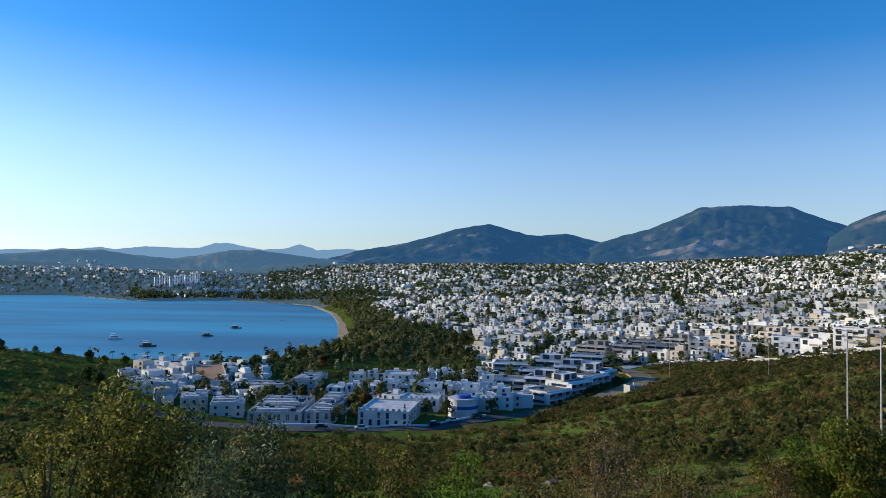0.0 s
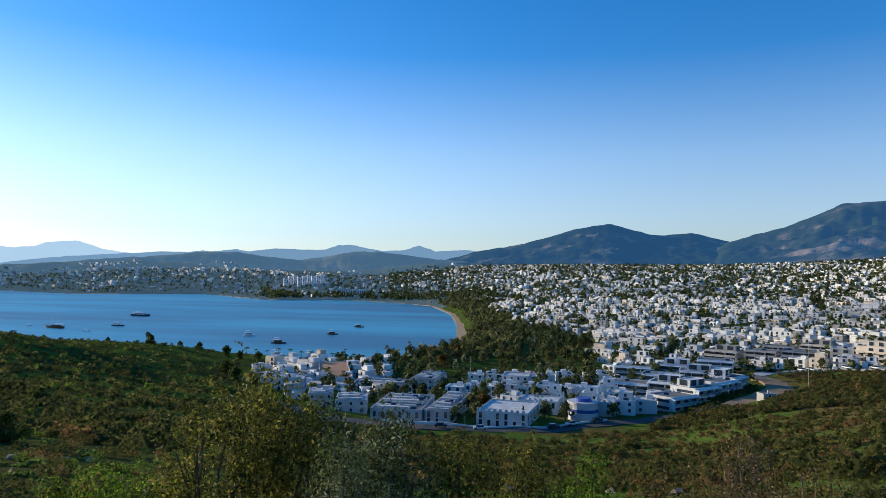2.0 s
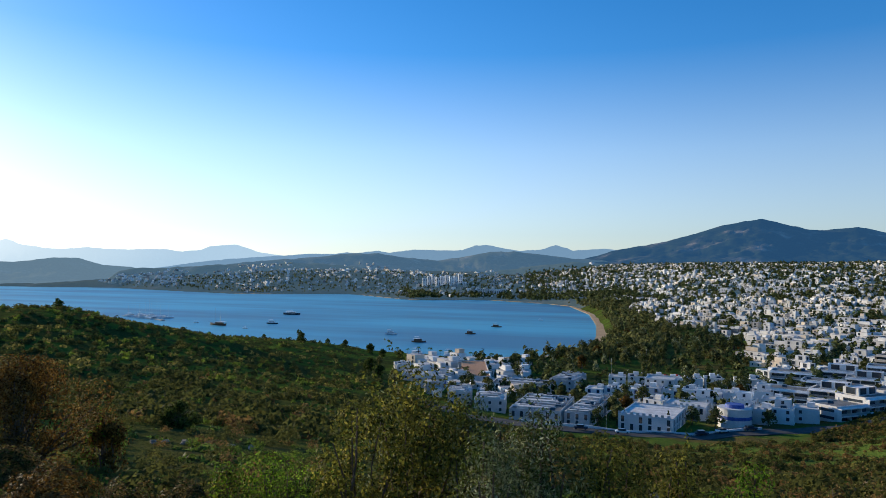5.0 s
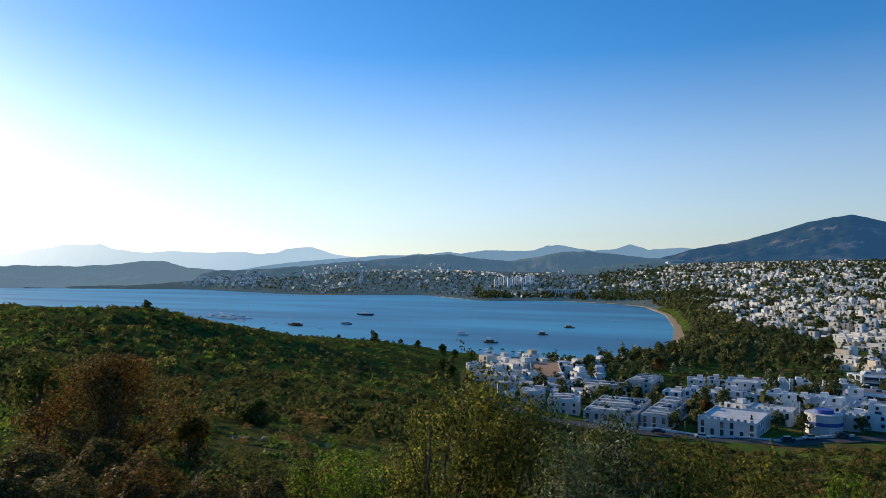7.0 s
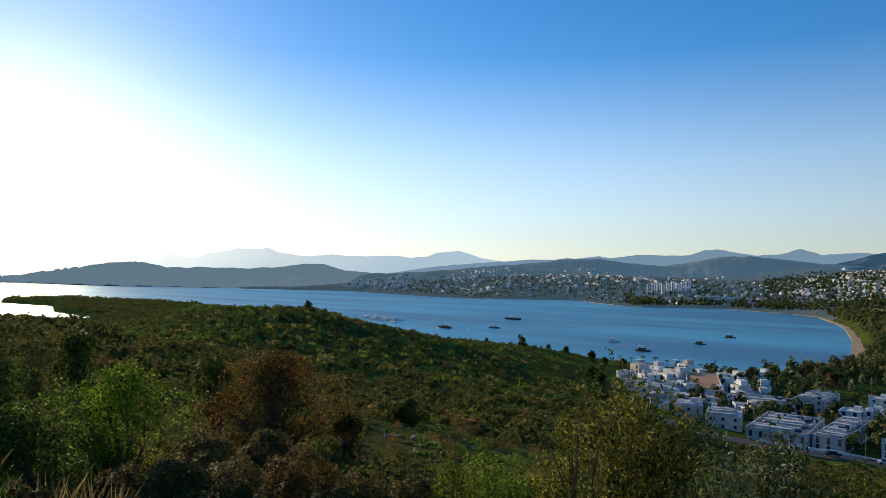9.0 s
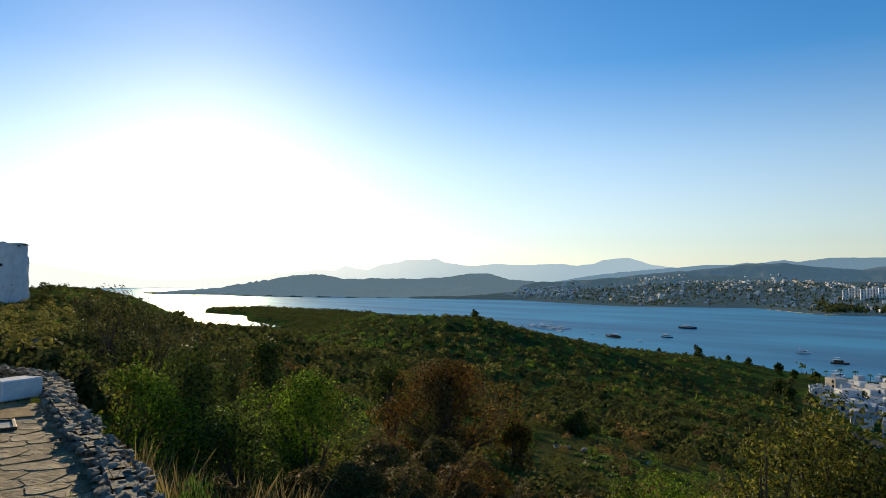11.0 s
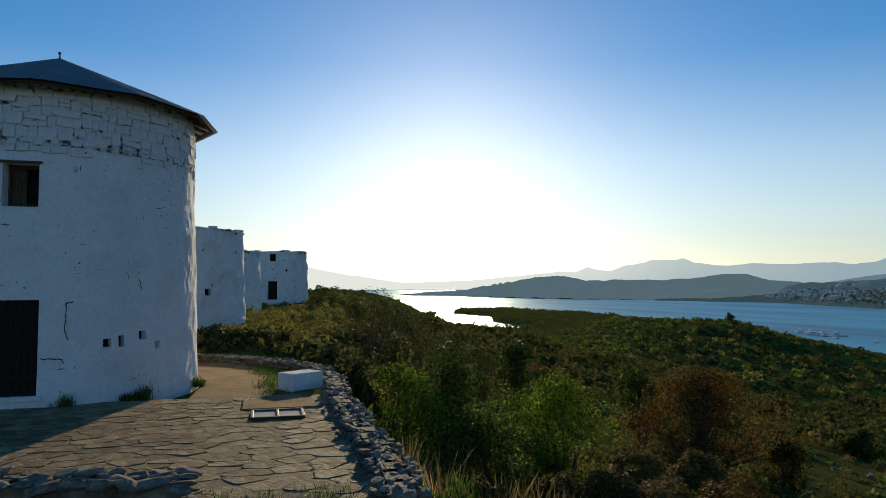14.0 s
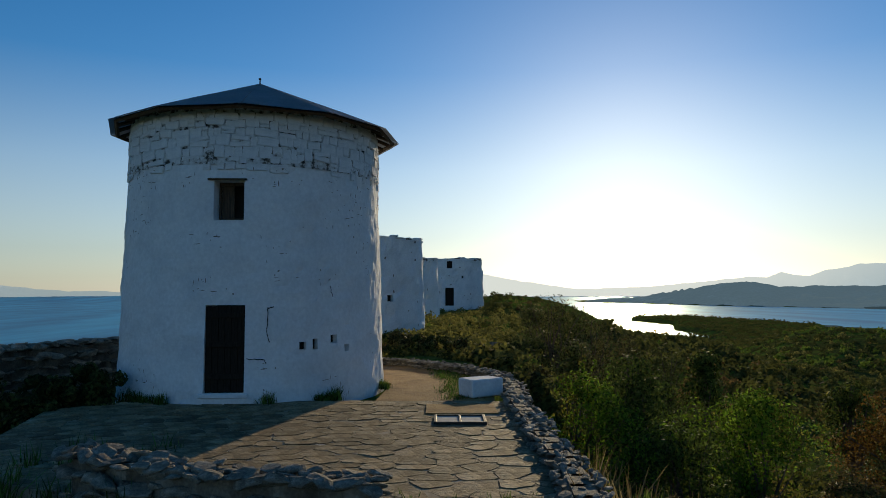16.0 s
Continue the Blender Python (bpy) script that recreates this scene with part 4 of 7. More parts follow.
bmesh.ops.recalc_face_normals(bm, faces=bm.faces[:])
part("bedding", bm, M["mortar"], terrace)
path = part("path", bmesh.new(), M["earth"])
bm = bmesh.new()
edge = [(-13.85, 1.75), (-16.5, 2.1), (-19.0, 1.5), (-21.0, 0.2), (-22.5, -2.5), (-20.5, -3.0), (-17.0, -0.2), (-13.9, -0.6)]
vs = [bm.verts.new((x, y, -0.05)) for x, y in edge]
lows = [bm.verts.new((x, y, -0.5)) for x, y in edge]
bm.faces.new(vs)
for k in range(len(edge)):
    k2 = (k + 1) % len(edge)
    bm.faces.new((lows[k], lows[k2], vs[k2], vs[k]))
bmesh.ops.recalc_face_normals(bm, faces=bm.faces[:])
bm.to_mesh(path.data)
bm.free()
tagged(path, "trodden bare earth path beside the mill", "path", kind="structure")

# white block bench at the corner
bench = tagged(part("bench", bmesh.new(), M["whitewash"]), "squat whitewashed masonry block seat at the terrace corner", "bench")
bm = box(bmesh.new(), -0.48, -0.33, -0.05, 0.48, 0.33, 0.40, 0.03)
bmesh.ops.subdivide_edges(bm, edges=bm.edges[:], cuts=2)
for v in bm.verts:
    v.co += Vector(noise.noise_vector(v.co * 3)) * 0.015
bm.to_mesh(bench.data)
bm.free()
bench.matrix_basis = pose(-14.95, 1.62, 0, 0, 0, -62) @ Matrix.Scale(0.80, 4)

# iron hatch frame, lid raised a hand above the flags
hatch = thing("floor_hatch", pose(-12.0, 0.9, 0, 0, 0, 86), "black iron hatch frame with a pale panel set in the flagstones", "hatch")
for x0, y0, x1, y1 in ((-0.42, -0.36, 0.42, -0.31), (-0.42, 0.31, 0.42, 0.36), (-0.42, -0.31, -0.37, 0.31), (0.37, -0.31, 0.42, 0.31), (-0.02, -0.31, 0.02, 0.31)):
    part("frame_bar", box(bmesh.new(), x0, y0, -0.02, x1, y1, 0.045, 0.008), M["iron"], hatch)
part("panel", box(bmesh.new(), -0.37, -0.31, -0.02, 0.37, 0.31, 0.02, 0.004), M["concrete"], hatch, "pale dusty panel")
mat_plate = tagged(part("rusty_mesh", box(bmesh.new(), -0.62, -0.48, -0.02, 0.62, 0.48, 0.025, 0.006), M["earth"]), "rust-brown metal mesh sheet lying beside the hatch", "metal sheet")
mat_plate.matrix_basis = pose(-13.05, 1.02, 0, 0, 0, 86)


# ---- rubble stones ----
def rock_mesh(name, mat, seed, flat=0.6):
    rr = random.Random(seed)
    bm = bmesh.new()
    bmesh.ops.create_icosphere(bm, subdivisions=2, radius=0.5)
    off = Vector((seed * 3.1, seed * 1.7, 0))
    cuts = [(Vector((rr.gauss(0, 1), rr.gauss(0, 1), rr.gauss(0, 1))).normalized(), rr.uniform(.20, .36)) for _ in range(13)]
    for v in bm.verts:
        v.co *= 1 + 0.45 * noise.noise(v.co * 1.8 + off) + 0.14 * noise.noise(v.co * 5.5 + off)
        for n, d in cuts:                               # split faces
            over = v.co.dot(n) - d
            if over > 0:
                v.co -= n * over
        v.co = Vector((v.co.x * 1.35, v.co.y * 1.1, v.co.z * flat * 1.15))
        for ax in range(3):
            lim = (0.5, 0.42, 0.30)[ax]
            v.co[ax] = max(-lim, min(lim, v.co[ax]))
    me = bpy.data.meshes.new(name)
    bm.to_mesh(me)
    bm.free()
    me.materials.append(mat)
    return me


ROCKS = [rock_mesh("stone", M["stone"], 60 + k) for k in range(10)]


def along(pts, step):
    """Points and headings every step metres along a polyline."""
    out, carry = [], 0.0
    for (ax, ay), (bx, by) in zip(pts, pts[1:]):
        d = math.hypot(bx - ax, by - ay)
        t = carry
        while t < d:
            out.append((ax + (bx - ax) * t / d, ay + (by - ay) * t / d, math.atan2(by - ay, bx - ax)))
            t += step
        carry = t - d
    return out


def rubble_wall(name, pts, width, height, base, label, seed, size, courses, budget=300):
    """A dry wall: a dark earth core and a skin of separate stones in rough courses, with an uneven top."""
    rr = random.Random(seed)
    wall_ob = new(name)
    tagged(wall_ob, label, "stone wall", kind="structure")
    bm = bmesh.new()
    line = along(pts, 0.4)
    for (x, y, h), (x2, y2, h2) in zip(line, line[1:]):
        b = base(x, y)
        L = math.hypot(x2 - x, y2 - y) + 0.1
        bmesh.ops.create_cube(bm, size=1, matrix=Matrix.Translation(((x + x2) / 2, (y + y2) / 2, b + height * 0.40)) @ Matrix.Rotation(h, 4, "Z") @ Matrix.Diagonal((L, width * 0.56, height * 0.9, 1)))
    part("core", bm, M["stone"], wall_ob)
    count, more = 0, []
    for c in range(courses):
        rows = (-1, 1) if c < courses - 1 else (-1, -0.35, 0.3, 0.95)
        for side in rows:
            for x, y, h in along(pts, size * 0.92):
                sc = size * rr.choice((rr.uniform(0.6, 1.0), rr.uniform(0.9, 1.5))) * 1.15
                off = side * (width / 2 - size * 0.22) + rr.uniform(-.05, .05)
                z = base(x, y) + height * (c + 0.5) / courses + rr.uniform(-.03, .04)
                m = Matrix.Translation((x - math.sin(h) * off, y + math.cos(h) * off, z)) @ Matrix.Rotation(h + rr.uniform(-.5, .5), 4, "Z") \
                    @ Matrix.Rotation(rr.uniform(-.35, .35), 4, "X") @ Matrix.Rotation(rr.uniform(-.25, .25), 4, "Y") @ Matrix.Diagonal((sc * rr.uniform(.9, 1.3), sc * .9, sc * rr.uniform(.45, .85), 1))
                rock = rr.choice(ROCKS)
                if count < budget:
                    link("stone", rock, wall_ob, m=m)
                else:
                    more.append((rock, m))
                count += 1
    if more:                                          # the far rest, joined
        v, f = [], []
        for rock, m in more:
            n = len(v)
            v += [tuple(m @ p.co) for p in rock.vertices]
            f += [tuple(n + i for i in p.vertices) for p in rock.polygons]
        tagged(link("stones", mesh_of("stones", v, f, M["stone"]), wall_ob), kind="stuff")
    return wall_ob


rubble_wall("parapet", [(-6.9, 1.62), (-8.0, 1.78), (-10.3, 1.92), (-13.0, 2.05), (-15.2, 2.35), (-17.4, 2.35), (-19.2, 1.6), (-20.9, 0.2), (-21.8, -1.6)], 0.44, 0.22,
            lambda x, y: -0.06, "low grey rubble parapet curving round the terrace edge", 21, 0.125, 2, 290)
rubble_wall("garden_wall", [(-6.72, -0.36), (-6.85, -1.0), (-7.3, -2.2), (-8.2, -3.6)], 0.46, 0.66,
            lambda x, y: -0.12, "rough dry stone wall of grey field stones along the terrace", 22, 0.22, 4, 290)
rubble_wall("boundary_wall", [(-12.0, -10.5), (-15.9, -8.7), (-18.6, -7.3), (-23.0, -5.2)], 0.5, 1.2,
            lambda x, y: -0.2, "dry stone boundary wall behind the mill, sunlit along its top", 23, 0.27, 5, 290)

# ---- flagstones: irregular flat cells ----
def inside(x, y, poly):
    odd = False
    for (ax, ay), (bx, by) in zip(poly, poly[1:] + poly[:1]):
        if (ay > y) != (by > y) and x < (bx - ax) * (y - ay) / (by - ay) + ax:
            odd = not odd
    return odd


def clip_poly(poly, nx, ny, c):
    """The part of a polygon where nx*x + ny*y <= c."""
    out = []
    for (ax, ay), (bx, by) in zip(poly, poly[1:] + poly[:1]):
        da, db = nx * ax + ny * ay - c, nx * bx + ny * by - c
        if da <= 0:
            out.append((ax, ay))
        if da * db < 0:
            t = da / (da - db)
            out.append((ax + (bx - ax) * t, ay + (by - ay) * t))
    return out


rr = random.Random(31)
STRETCH = 0.66                                       # stones lie longer across the terrace
seeds = []
tries = 0
while len(seeds) < 420 and tries < 20000:
    tries += 1
    x, y = rr.uniform(-14.4, -6.9), rr.uniform(-6.3, 1.9)
    gap = rr.choice((rr.uniform(0.20, 0.28), rr.uniform(0.30, 0.42)))
    if inside(x, y, outline) and all(math.hypot(x - a, (y - b) * STRETCH) > gap for a, b in seeds):
        seeds.append((x, y))
seeds.sort(key=lambda p: math.hypot(p[0], p[1]))
laid, far_v, far_f = 0, [], []
for x, y in seeds:
    if math.hypot(x - MILL.x, y - MILL.y) < R0 + 0.05 or (-13.5 < x < -11.7 and 0.4 < y < 1.55):
        continue
    cell = [(x - .8, y - .9), (x + .8, y - .9), (x + .8, y + .9), (x - .8, y + .9)]
    for a, b in seeds:
        dx, dy = a - x, (b - y) * STRETCH
        d = math.hypot(dx, dy)
        if 0 < d < 1.6:
            # halfway line in the stretched measure, kept back by half a joint
            nx, ny = dx / d, dy * STRETCH / d
            cell = clip_poly(cell, nx, ny, nx * x + ny * y + d / 2 - rr.uniform(0.002, 0.010))
            if len(cell) < 3:
                break
    for (ax, ay), (bx, by) in zip(outline, outline[1:] + outline[:1]):
        L = math.hypot(bx - ax, by - ay)
        nx, ny = -(by - ay) / L, (bx - ax) / L
        cell = clip_poly(cell, nx, ny, nx * ax + ny * ay) if len(cell) > 2 else cell
    if len(cell) < 3:
        continue
    pts = []
    for (ax, ay), (bx, by) in zip(cell, cell[1:] + cell[:1]):
        L = math.hypot(bx - ax, by - ay)
        if L < 0.04:
            continue
        for f in ((0.12, 0.5, 0.88) if L > 0.2 else (0.3, 0.7)):
            w = rr.uniform(-.009, .008)
            pts.append((ax + (bx - ax) * f - x + (by - ay) / L * w, ay + (by - ay) * f - y - (bx - ax) / L * w))
    n = len(pts)
    if n < 5:
        continue
    tip, tilt_x, tilt_y = rr.uniform(0.0, 0.011), rr.uniform(-.022, .022), rr.uniform(-.02, .02)
    v = [(p, q, -0.06) for p, q in pts] + [(p, q, tip - .008 + p * tilt_x + q * tilt_y) for p, q in pts] + [(p * .985, q * .98, tip + p * tilt_x + q * tilt_y) for p, q in pts]
    f = [(r * n + k, r * n + (k + 1) % n, (r + 1) * n + (k + 1) % n, (r + 1) * n + k) for r in (0, 1) for k in range(n)] + [tuple(range(2 * n, 3 * n))]
    laid += 1
    if laid <= 300:
        link("flagstone", mesh_of("flagstone", v, f, M["flagstone"]), terrace, m=Matrix.Translation((x, y, 0)))
    else:
        far_f += [tuple(len(far_v) + i for i in face) for face in f]
        far_v += [(x + p, y + q, h) for p, q, h in v]
if far_v:                                             # the farthest stones, joined
    tagged(link("flagstones", mesh_of("flagstones", far_v, far_f, M["flagstone"]), terrace), kind="stuff")


# ---- plants ----
def soup(name, verts, sides, mat):
    """A mesh of loose faces, verts shaped (count, sides, 3)."""
    n = len(verts)
    me = bpy.data.meshes.new(name)
    me.vertices.add(n * sides)
    me.vertices.foreach_set("co", np.ascontiguousarray(verts, dtype=np.float32).ravel())
    me.loops.add(n * sides)
    me.loops.foreach_set("vertex_index", np.arange(n * sides, dtype=np.int32))
    me.polygons.add(n)
    me.polygons.foreach_set("loop_start", np.arange(n, dtype=np.int32) * sides)
    me.update(calc_edges=True)
    me.materials.append(mat)
    return me


def unit(v):
    return v / (np.linalg.norm(v, axis=-1, keepdims=True) + 1e-9)


def leaves(centres, size, rng, slim=0.45, up=0.3, normal=None):
    """A pointed four-cornered leaf round each centre, turned by chance."""
    n = len(centres)
    a = rng.normal(size=(n, 3)) + np.array([0, 0, up])
    if normal is not None:                                # mostly laid along the skin of the crown
        a = a - normal * (a * normal).sum(1, keepdims=True) * 0.75
    a = unit(a)
    b = rng.normal(size=(n, 3)) if normal is None else np.cross(a, normal + rng.normal(size=(n, 3)) * 0.5)
    b = unit(b - a * (a * b).sum(1, keepdims=True))
    s = (size * rng.uniform(0.6, 1.4, n))[:, None]
    return np.stack([centres - a * s * 0.5, centres + b * s * slim * 0.5, centres + a * s * 0.5, centres - b * s * slim * 0.5], 1)


def blob_points(n, blobs, rng, shell=0.35):
    """Points near the skins of overlapping balls (centre, radius), for an uneven crown."""
    w = np.array([r * r for _, r in blobs])
    k = rng.choice(len(blobs), n, p=w / w.sum())
    c = np.array([c for c, _ in blobs])[k]
    r = np.array([r for _, r in blobs])[k]
    d = unit(rng.normal(size=(n, 3)))
    return c + d * (r * (1 - shell * rng.uniform(0, 1, n) ** 1.5 + rng.normal(size=n) * 0.06))[:, None], d


def crown_blobs(w, d, h, z0, count, rng, flat=0.5):
    """Balls that fill a crown w wide, d deep and h high from z0, smaller towards the rim and ragged on top."""
    out = []
    for _ in range(count):
        a, q = rng.uniform(0, 2 * np.pi), np.sqrt(rng.uniform(0, 1))
        zf = rng.uniform(0.12, 1.0)
        spread = np.sqrt(max(0.05, 1 - (zf - 0.35) ** 2 / 0.65 ** 2 if zf > 0.35 else 1 - (0.35 - zf) * 0.8))
        r = min(w, d, h) * rng.uniform(0.13, 0.25)
        out.append(((np.cos(a) * q * max(w / 2 * spread - r * .7, 0.02), np.sin(a) * q * max(d / 2 * spread - r * .7, 0.02), z0 + zf * h - r * 0.6), r))
    return out


def branches(bm, tips, root, rng, thick, spread=0.5, n=4):
    """Bent limbs from the root towards the given tips."""
    for tip in tips:
        root_v, tip_v = Vector(root), Vector(tip)
        prev, rad = root_v + Vector((rng.uniform(-.1, .1), rng.uniform(-.1, .1), 0)) * spread, thick * rng.uniform(.6, 1)
        for s in range(1, 4):
            f = s / 3
            p = root_v.lerp(tip_v, f) + Vector((rng.normal(), rng.normal(), rng.normal() * .5)) * (tip_v - root_v).length * 0.07 * (1 - f)
            p.z = root_v.z + (tip_v.z - root_v.z) * f ** 0.75
            tube(bm, prev, p, rad, rad * 0.62, n)
            prev, rad = p, rad * 0.62


def shrub(name, az, r, top, w, mat, count, leaf, label, category="shrub", seed=1, depth=None, blobs=26, z0=0.05, twigs=24, group="", wood="bark", slim=0.45, thick=0.016, sprigs=0):
    """A leafy shrub or small tree standing on the slope; top is its height over the eye's level line in degrees."""
    rng = np.random.RandomState(seed)
    x, y = polar(az, r)
    g = ground_at(x, y) - 0.05
    h = EYE + math.tan(radians(top)) * r - g
    d = depth or w * 0.85
    ob = thing(name, Matrix.Translation((x, y, g)) @ Matrix.Rotation(radians(az), 4, "Z"), label, category, group)
    bl = crown_blobs(w, d, h * (1 - z0), h * z0, blobs, rng)
    pts, nrm = blob_points(int(count * 0.78), bl, rng)
    if sprigs:                                            # single shoots that stand out of the outline
        for _ in range(sprigs):
            c, rr_ = bl[rng.randint(len(bl))]
            base = np.array(c) + np.array([0, 0, rr_ * 0.6])
            tip = base + np.array([rng.normal() * .12, rng.normal() * .12, rng.uniform(.2, .5)]) * h * 0.45
            q = rng.uniform(0, 1, 40)[:, None]
            pts = np.vstack([pts, base + (tip - base) * q + rng.normal(size=(40, 3)) * 0.03 * h * 0.3])
            nrm = np.vstack([nrm, unit(rng.normal(size=(40, 3)))])
    pts[:, 2] = np.maximum(pts[:, 2], 0.03)
    mats = mat if isinstance(mat, tuple) else (mat,)
    pick = (np.sin(pts[:, 0] * 2.3 + seed) + np.sin(pts[:, 1] * 2.9) + rng.normal(size=len(pts)) * 0.8 > 0.7).astype(int) if len(mats) > 1 else np.zeros(len(pts), int)
    for k, mm in enumerate(mats):
        sel = pick == k
        link("foliage", soup("foliage", leaves(pts[sel], leaf * 1.2, rng, slim, normal=nrm[sel]), 4, M[mm]), ob)
    bm = bmesh.new()
    tips = [tuple(np.array(c) + np.array([0, 0, q * 0.5])) for c, q in bl][:twigs]
    branches(bm, tips, (0, 0, 0), rng, thick * max(h, 0.6), n=4)
    part("stem", bm, M[wood], ob)
    return ob


# foreground thicket below the viewpoint
shrub("shrub", 24.0, 11.5, -7.9, 2.6, ("leaf_yellow", "leaf_olive"), 13750, 0.060, "tall yellow-green shrub with ragged upright shoots", seed=11, blobs=34, sprigs=26)
shrub("shrub", 28.6, 11.0, -10.4, 2.2, ("leaf_yellow", "leaf_dark"), 8750, 0.056, "yellowing shrub with loose leafy shoots", seed=12, sprigs=16)
shrub("shrub", 19.6, 10.8, -9.8, 2.2, ("leaf_yellow", "leaf_olive"), 10000, 0.056, "yellow-green shrub with thin twigs", seed=13, sprigs=18)
shrub("olive_bush", 14.0, 9.5, -11.6, 2.3, ("leaf_olive", "leaf_dark"), 15000, 0.048, "grey-green olive bush with small silvery leaves", seed=14, sprigs=22, slim=0.35)
shrub("olive_bush", 18.6, 8.6, -13.2, 1.9, ("leaf_olive", "leaf_dark"), 10000, 0.044, "grey-green olive bush with small silvery leaves", seed=15, sprigs=12, slim=0.35)
shrub("shrub", 8.2, 10.0, -13.2, 2.4, ("leaf_yellow", "leaf_dark"), 11250, 0.048, "low dense olive-green shrub", seed=16, sprigs=16)
shrub("shrub", 3.4, 10.5, -13.6, 2.2, ("leaf_yellow", "leaf_brown"), 9375, 0.048, "low shrub with thin yellow shoots", seed=17, sprigs=18)
shrub("shrub", -2.2, 11.0, -14.2, 2.2, ("leaf_green", "leaf_dark"), 8750, 0.052, "fresh green low-growing shrub", seed=18, sprigs=6)
shrub("dry_bush", -13.0, 12.0, -12.0, 2.9, ("leaf_brown", "dry_twig"), 8750, 0.040, "brown half-bare thorny bush with tangled twigs", seed=19, twigs=34, wood="dry_twig", thick=0.016, sprigs=20)
shrub("dry_bush", -18.6, 11.5, -12.4, 2.6, ("leaf_brown", "leaf_yellow"), 8125, 0.040, "brown and yellow thorny tangled bush", seed=20, twigs=34, wood="dry_twig", thick=0.016, sprigs=18)
shrub("dry_bush", -7.8, 11.0, -14.3, 2.0, ("leaf_rust", "leaf_brown"), 4500, 0.05, "low rust-brown bush in the grass", seed=21, wood="dry_twig", thick=0.015)
shrub("shrub", -29.9, 17.0, -9.8, 3.9, ("leaf_yellow", "leaf_green"), 20000, 0.075, "rounded yellow-green shrub on the slope", seed=22, sprigs=10)
shrub("shrub", -35.0, 17.0, -9.2, 3.6, ("leaf_yellow", "leaf_dark"), 10000, 0.056, "rounded yellow-green shrub on the slope", seed=23)
shrub("shrub", -25.6, 15.2, -13.0, 1.9, ("leaf_brown", "leaf_rust"), 4500, 0.05, "low rusty thorn cushion", seed=24)
# green bush, rusty tree and thorn cushions of the middle stretch
shrub("shrub", 34.4, 14.0, -13.5, 2.6, ("leaf_green",), 11250, 0.048, "dense bright green rounded bush", seed=25)
shrub("shrub", 38.6, 13.6, -15.0, 1.8, ("leaf_green", "leaf_yellow"), 5000, 0.06, "small green rounded bush", seed=26)
shrub("shrub", 30.8, 13.0, -15.5, 1.9, ("leaf_green", "leaf_dark"), 5000, 0.06, "low green rounded bush", seed=27)
shrub("small_tree", 52.2, 30.0, -6.4, 7.6, ("leaf_rust", "leaf_brown"), 34000, 0.085, "round rust-brown autumn tree with bare lower twigs", "tree", seed=28, depth=6.0, blobs=90, z0=0.16, twigs=46, thick=0.022, sprigs=14)
shrub("shrub", 46.6, 28.0, -10.8, 1.8, ("leaf_rust", "leaf_green"), 4500, 0.1, "orange-brown shrub beside the autumn tree", seed=29)
def cushion(az, r, top, w, mat, seed, label):
    """A dense thorny dome: a lumpy dark core under thousands of short leaves."""
    rng = np.random.RandomState(seed)
    x, y = polar(az, r)
    g = ground_at(x, y) - 0.04
    h = max(0.35, EYE + math.tan(radians(top)) * r - g)
    ob = thing("thorn_cushion", Matrix.Translation((x, y, g)), label, "shrub", "thorn cushions")
    d = unit(rng.normal(size=(15000, 3)) + np.array([0, 0, .35]))
    d[:, 2] = np.abs(d[:, 2])
    lump = 1 + .10 * np.sin(d[:, 0] * 7 + seed) * np.sin(d[:, 1] * 6 + seed * 2) + .07 * np.sin(d[:, 0] * 15 + d[:, 2] * 11) + rng.normal(size=len(d)) * .025
    pts = d * lump[:, None] * np.array([w / 2, w / 2, h])
    pick = rng.uniform(0, 1, len(d)) < .72
    for sel, mm in ((pick, mat[0]), (~pick, mat[1])):
        link("foliage", soup("foliage", leaves(pts[sel], .052 * max(1, r / 12), rng, .4, .5, normal=d[sel]), 4, M[mm]), ob)
    bm = bmesh.new()
    bmesh.ops.create_icosphere(bm, subdivisions=3, radius=1.0, matrix=Matrix.Diagonal((w * .40, w * .40, h * .80, 1)))
    for v in bm.verts:
        v.co *= 1 + .08 * noise.noise(v.co * 4 + Vector((seed, 0, 0)))
    part("stem", bm, M["leaf_brown"], ob, "tangle of brown twigs", True)


cushion(50.6, 12.5, -14.2, 1.7, ("leaf_rust", "leaf_brown"), 30, "rusty brown thorny cushion plant")
for k, (a, r, t, w) in enumerate(((45.8, 12.0, -16.2, 1.3), (55.8, 12.2, -14.6, 1.6), (60.0, 12.0, -14.4, 1.4), (63.8, 11.2, -14.6, 1.1), (57.6, 15.0, -12.6, 1.6), (41.6, 12.4, -16.4, 1.2),
                                  (70.2, 8.8, -15.2, 0.9), (65.0, 8.6, -17.0, 0.9), (53.0, 17.5, -12.6, 1.6), (48.2, 11.2, -17.0, 1.2), (53.4, 10.8, -17.2, 1.2), (58.4, 10.6, -16.8, 1.2))):
    cushion(a, r, t, w, ("leaf_brown", "leaf_dark"), 50 + k, "brown thorny cushion plant")
shrub("shrub", 63.3, 16.0, -7.2, 4.0, ("leaf_green", "leaf_yellow"), 18750, 0.060, "large dense bright green bush", seed=31, blobs=40)
shrub("shrub", 67.4, 17.5, -8.2, 3.2, ("leaf_green", "leaf_dark"), 10000, 0.060, "green bush in half shade", seed=32)
shrub("shrub", 72.4, 14.5, -4.9, 3.4, ("leaf_dark",), 16250, 0.060, "big dark evergreen bush against the light", seed=33, blobs=40)
shrub("shrub", 76.4, 13.0, -6.2, 2.4, ("leaf_green", "leaf_yellow"), 11250, 0.052, "leafy yellow-green bush below the parapet", seed=34, sprigs=8)
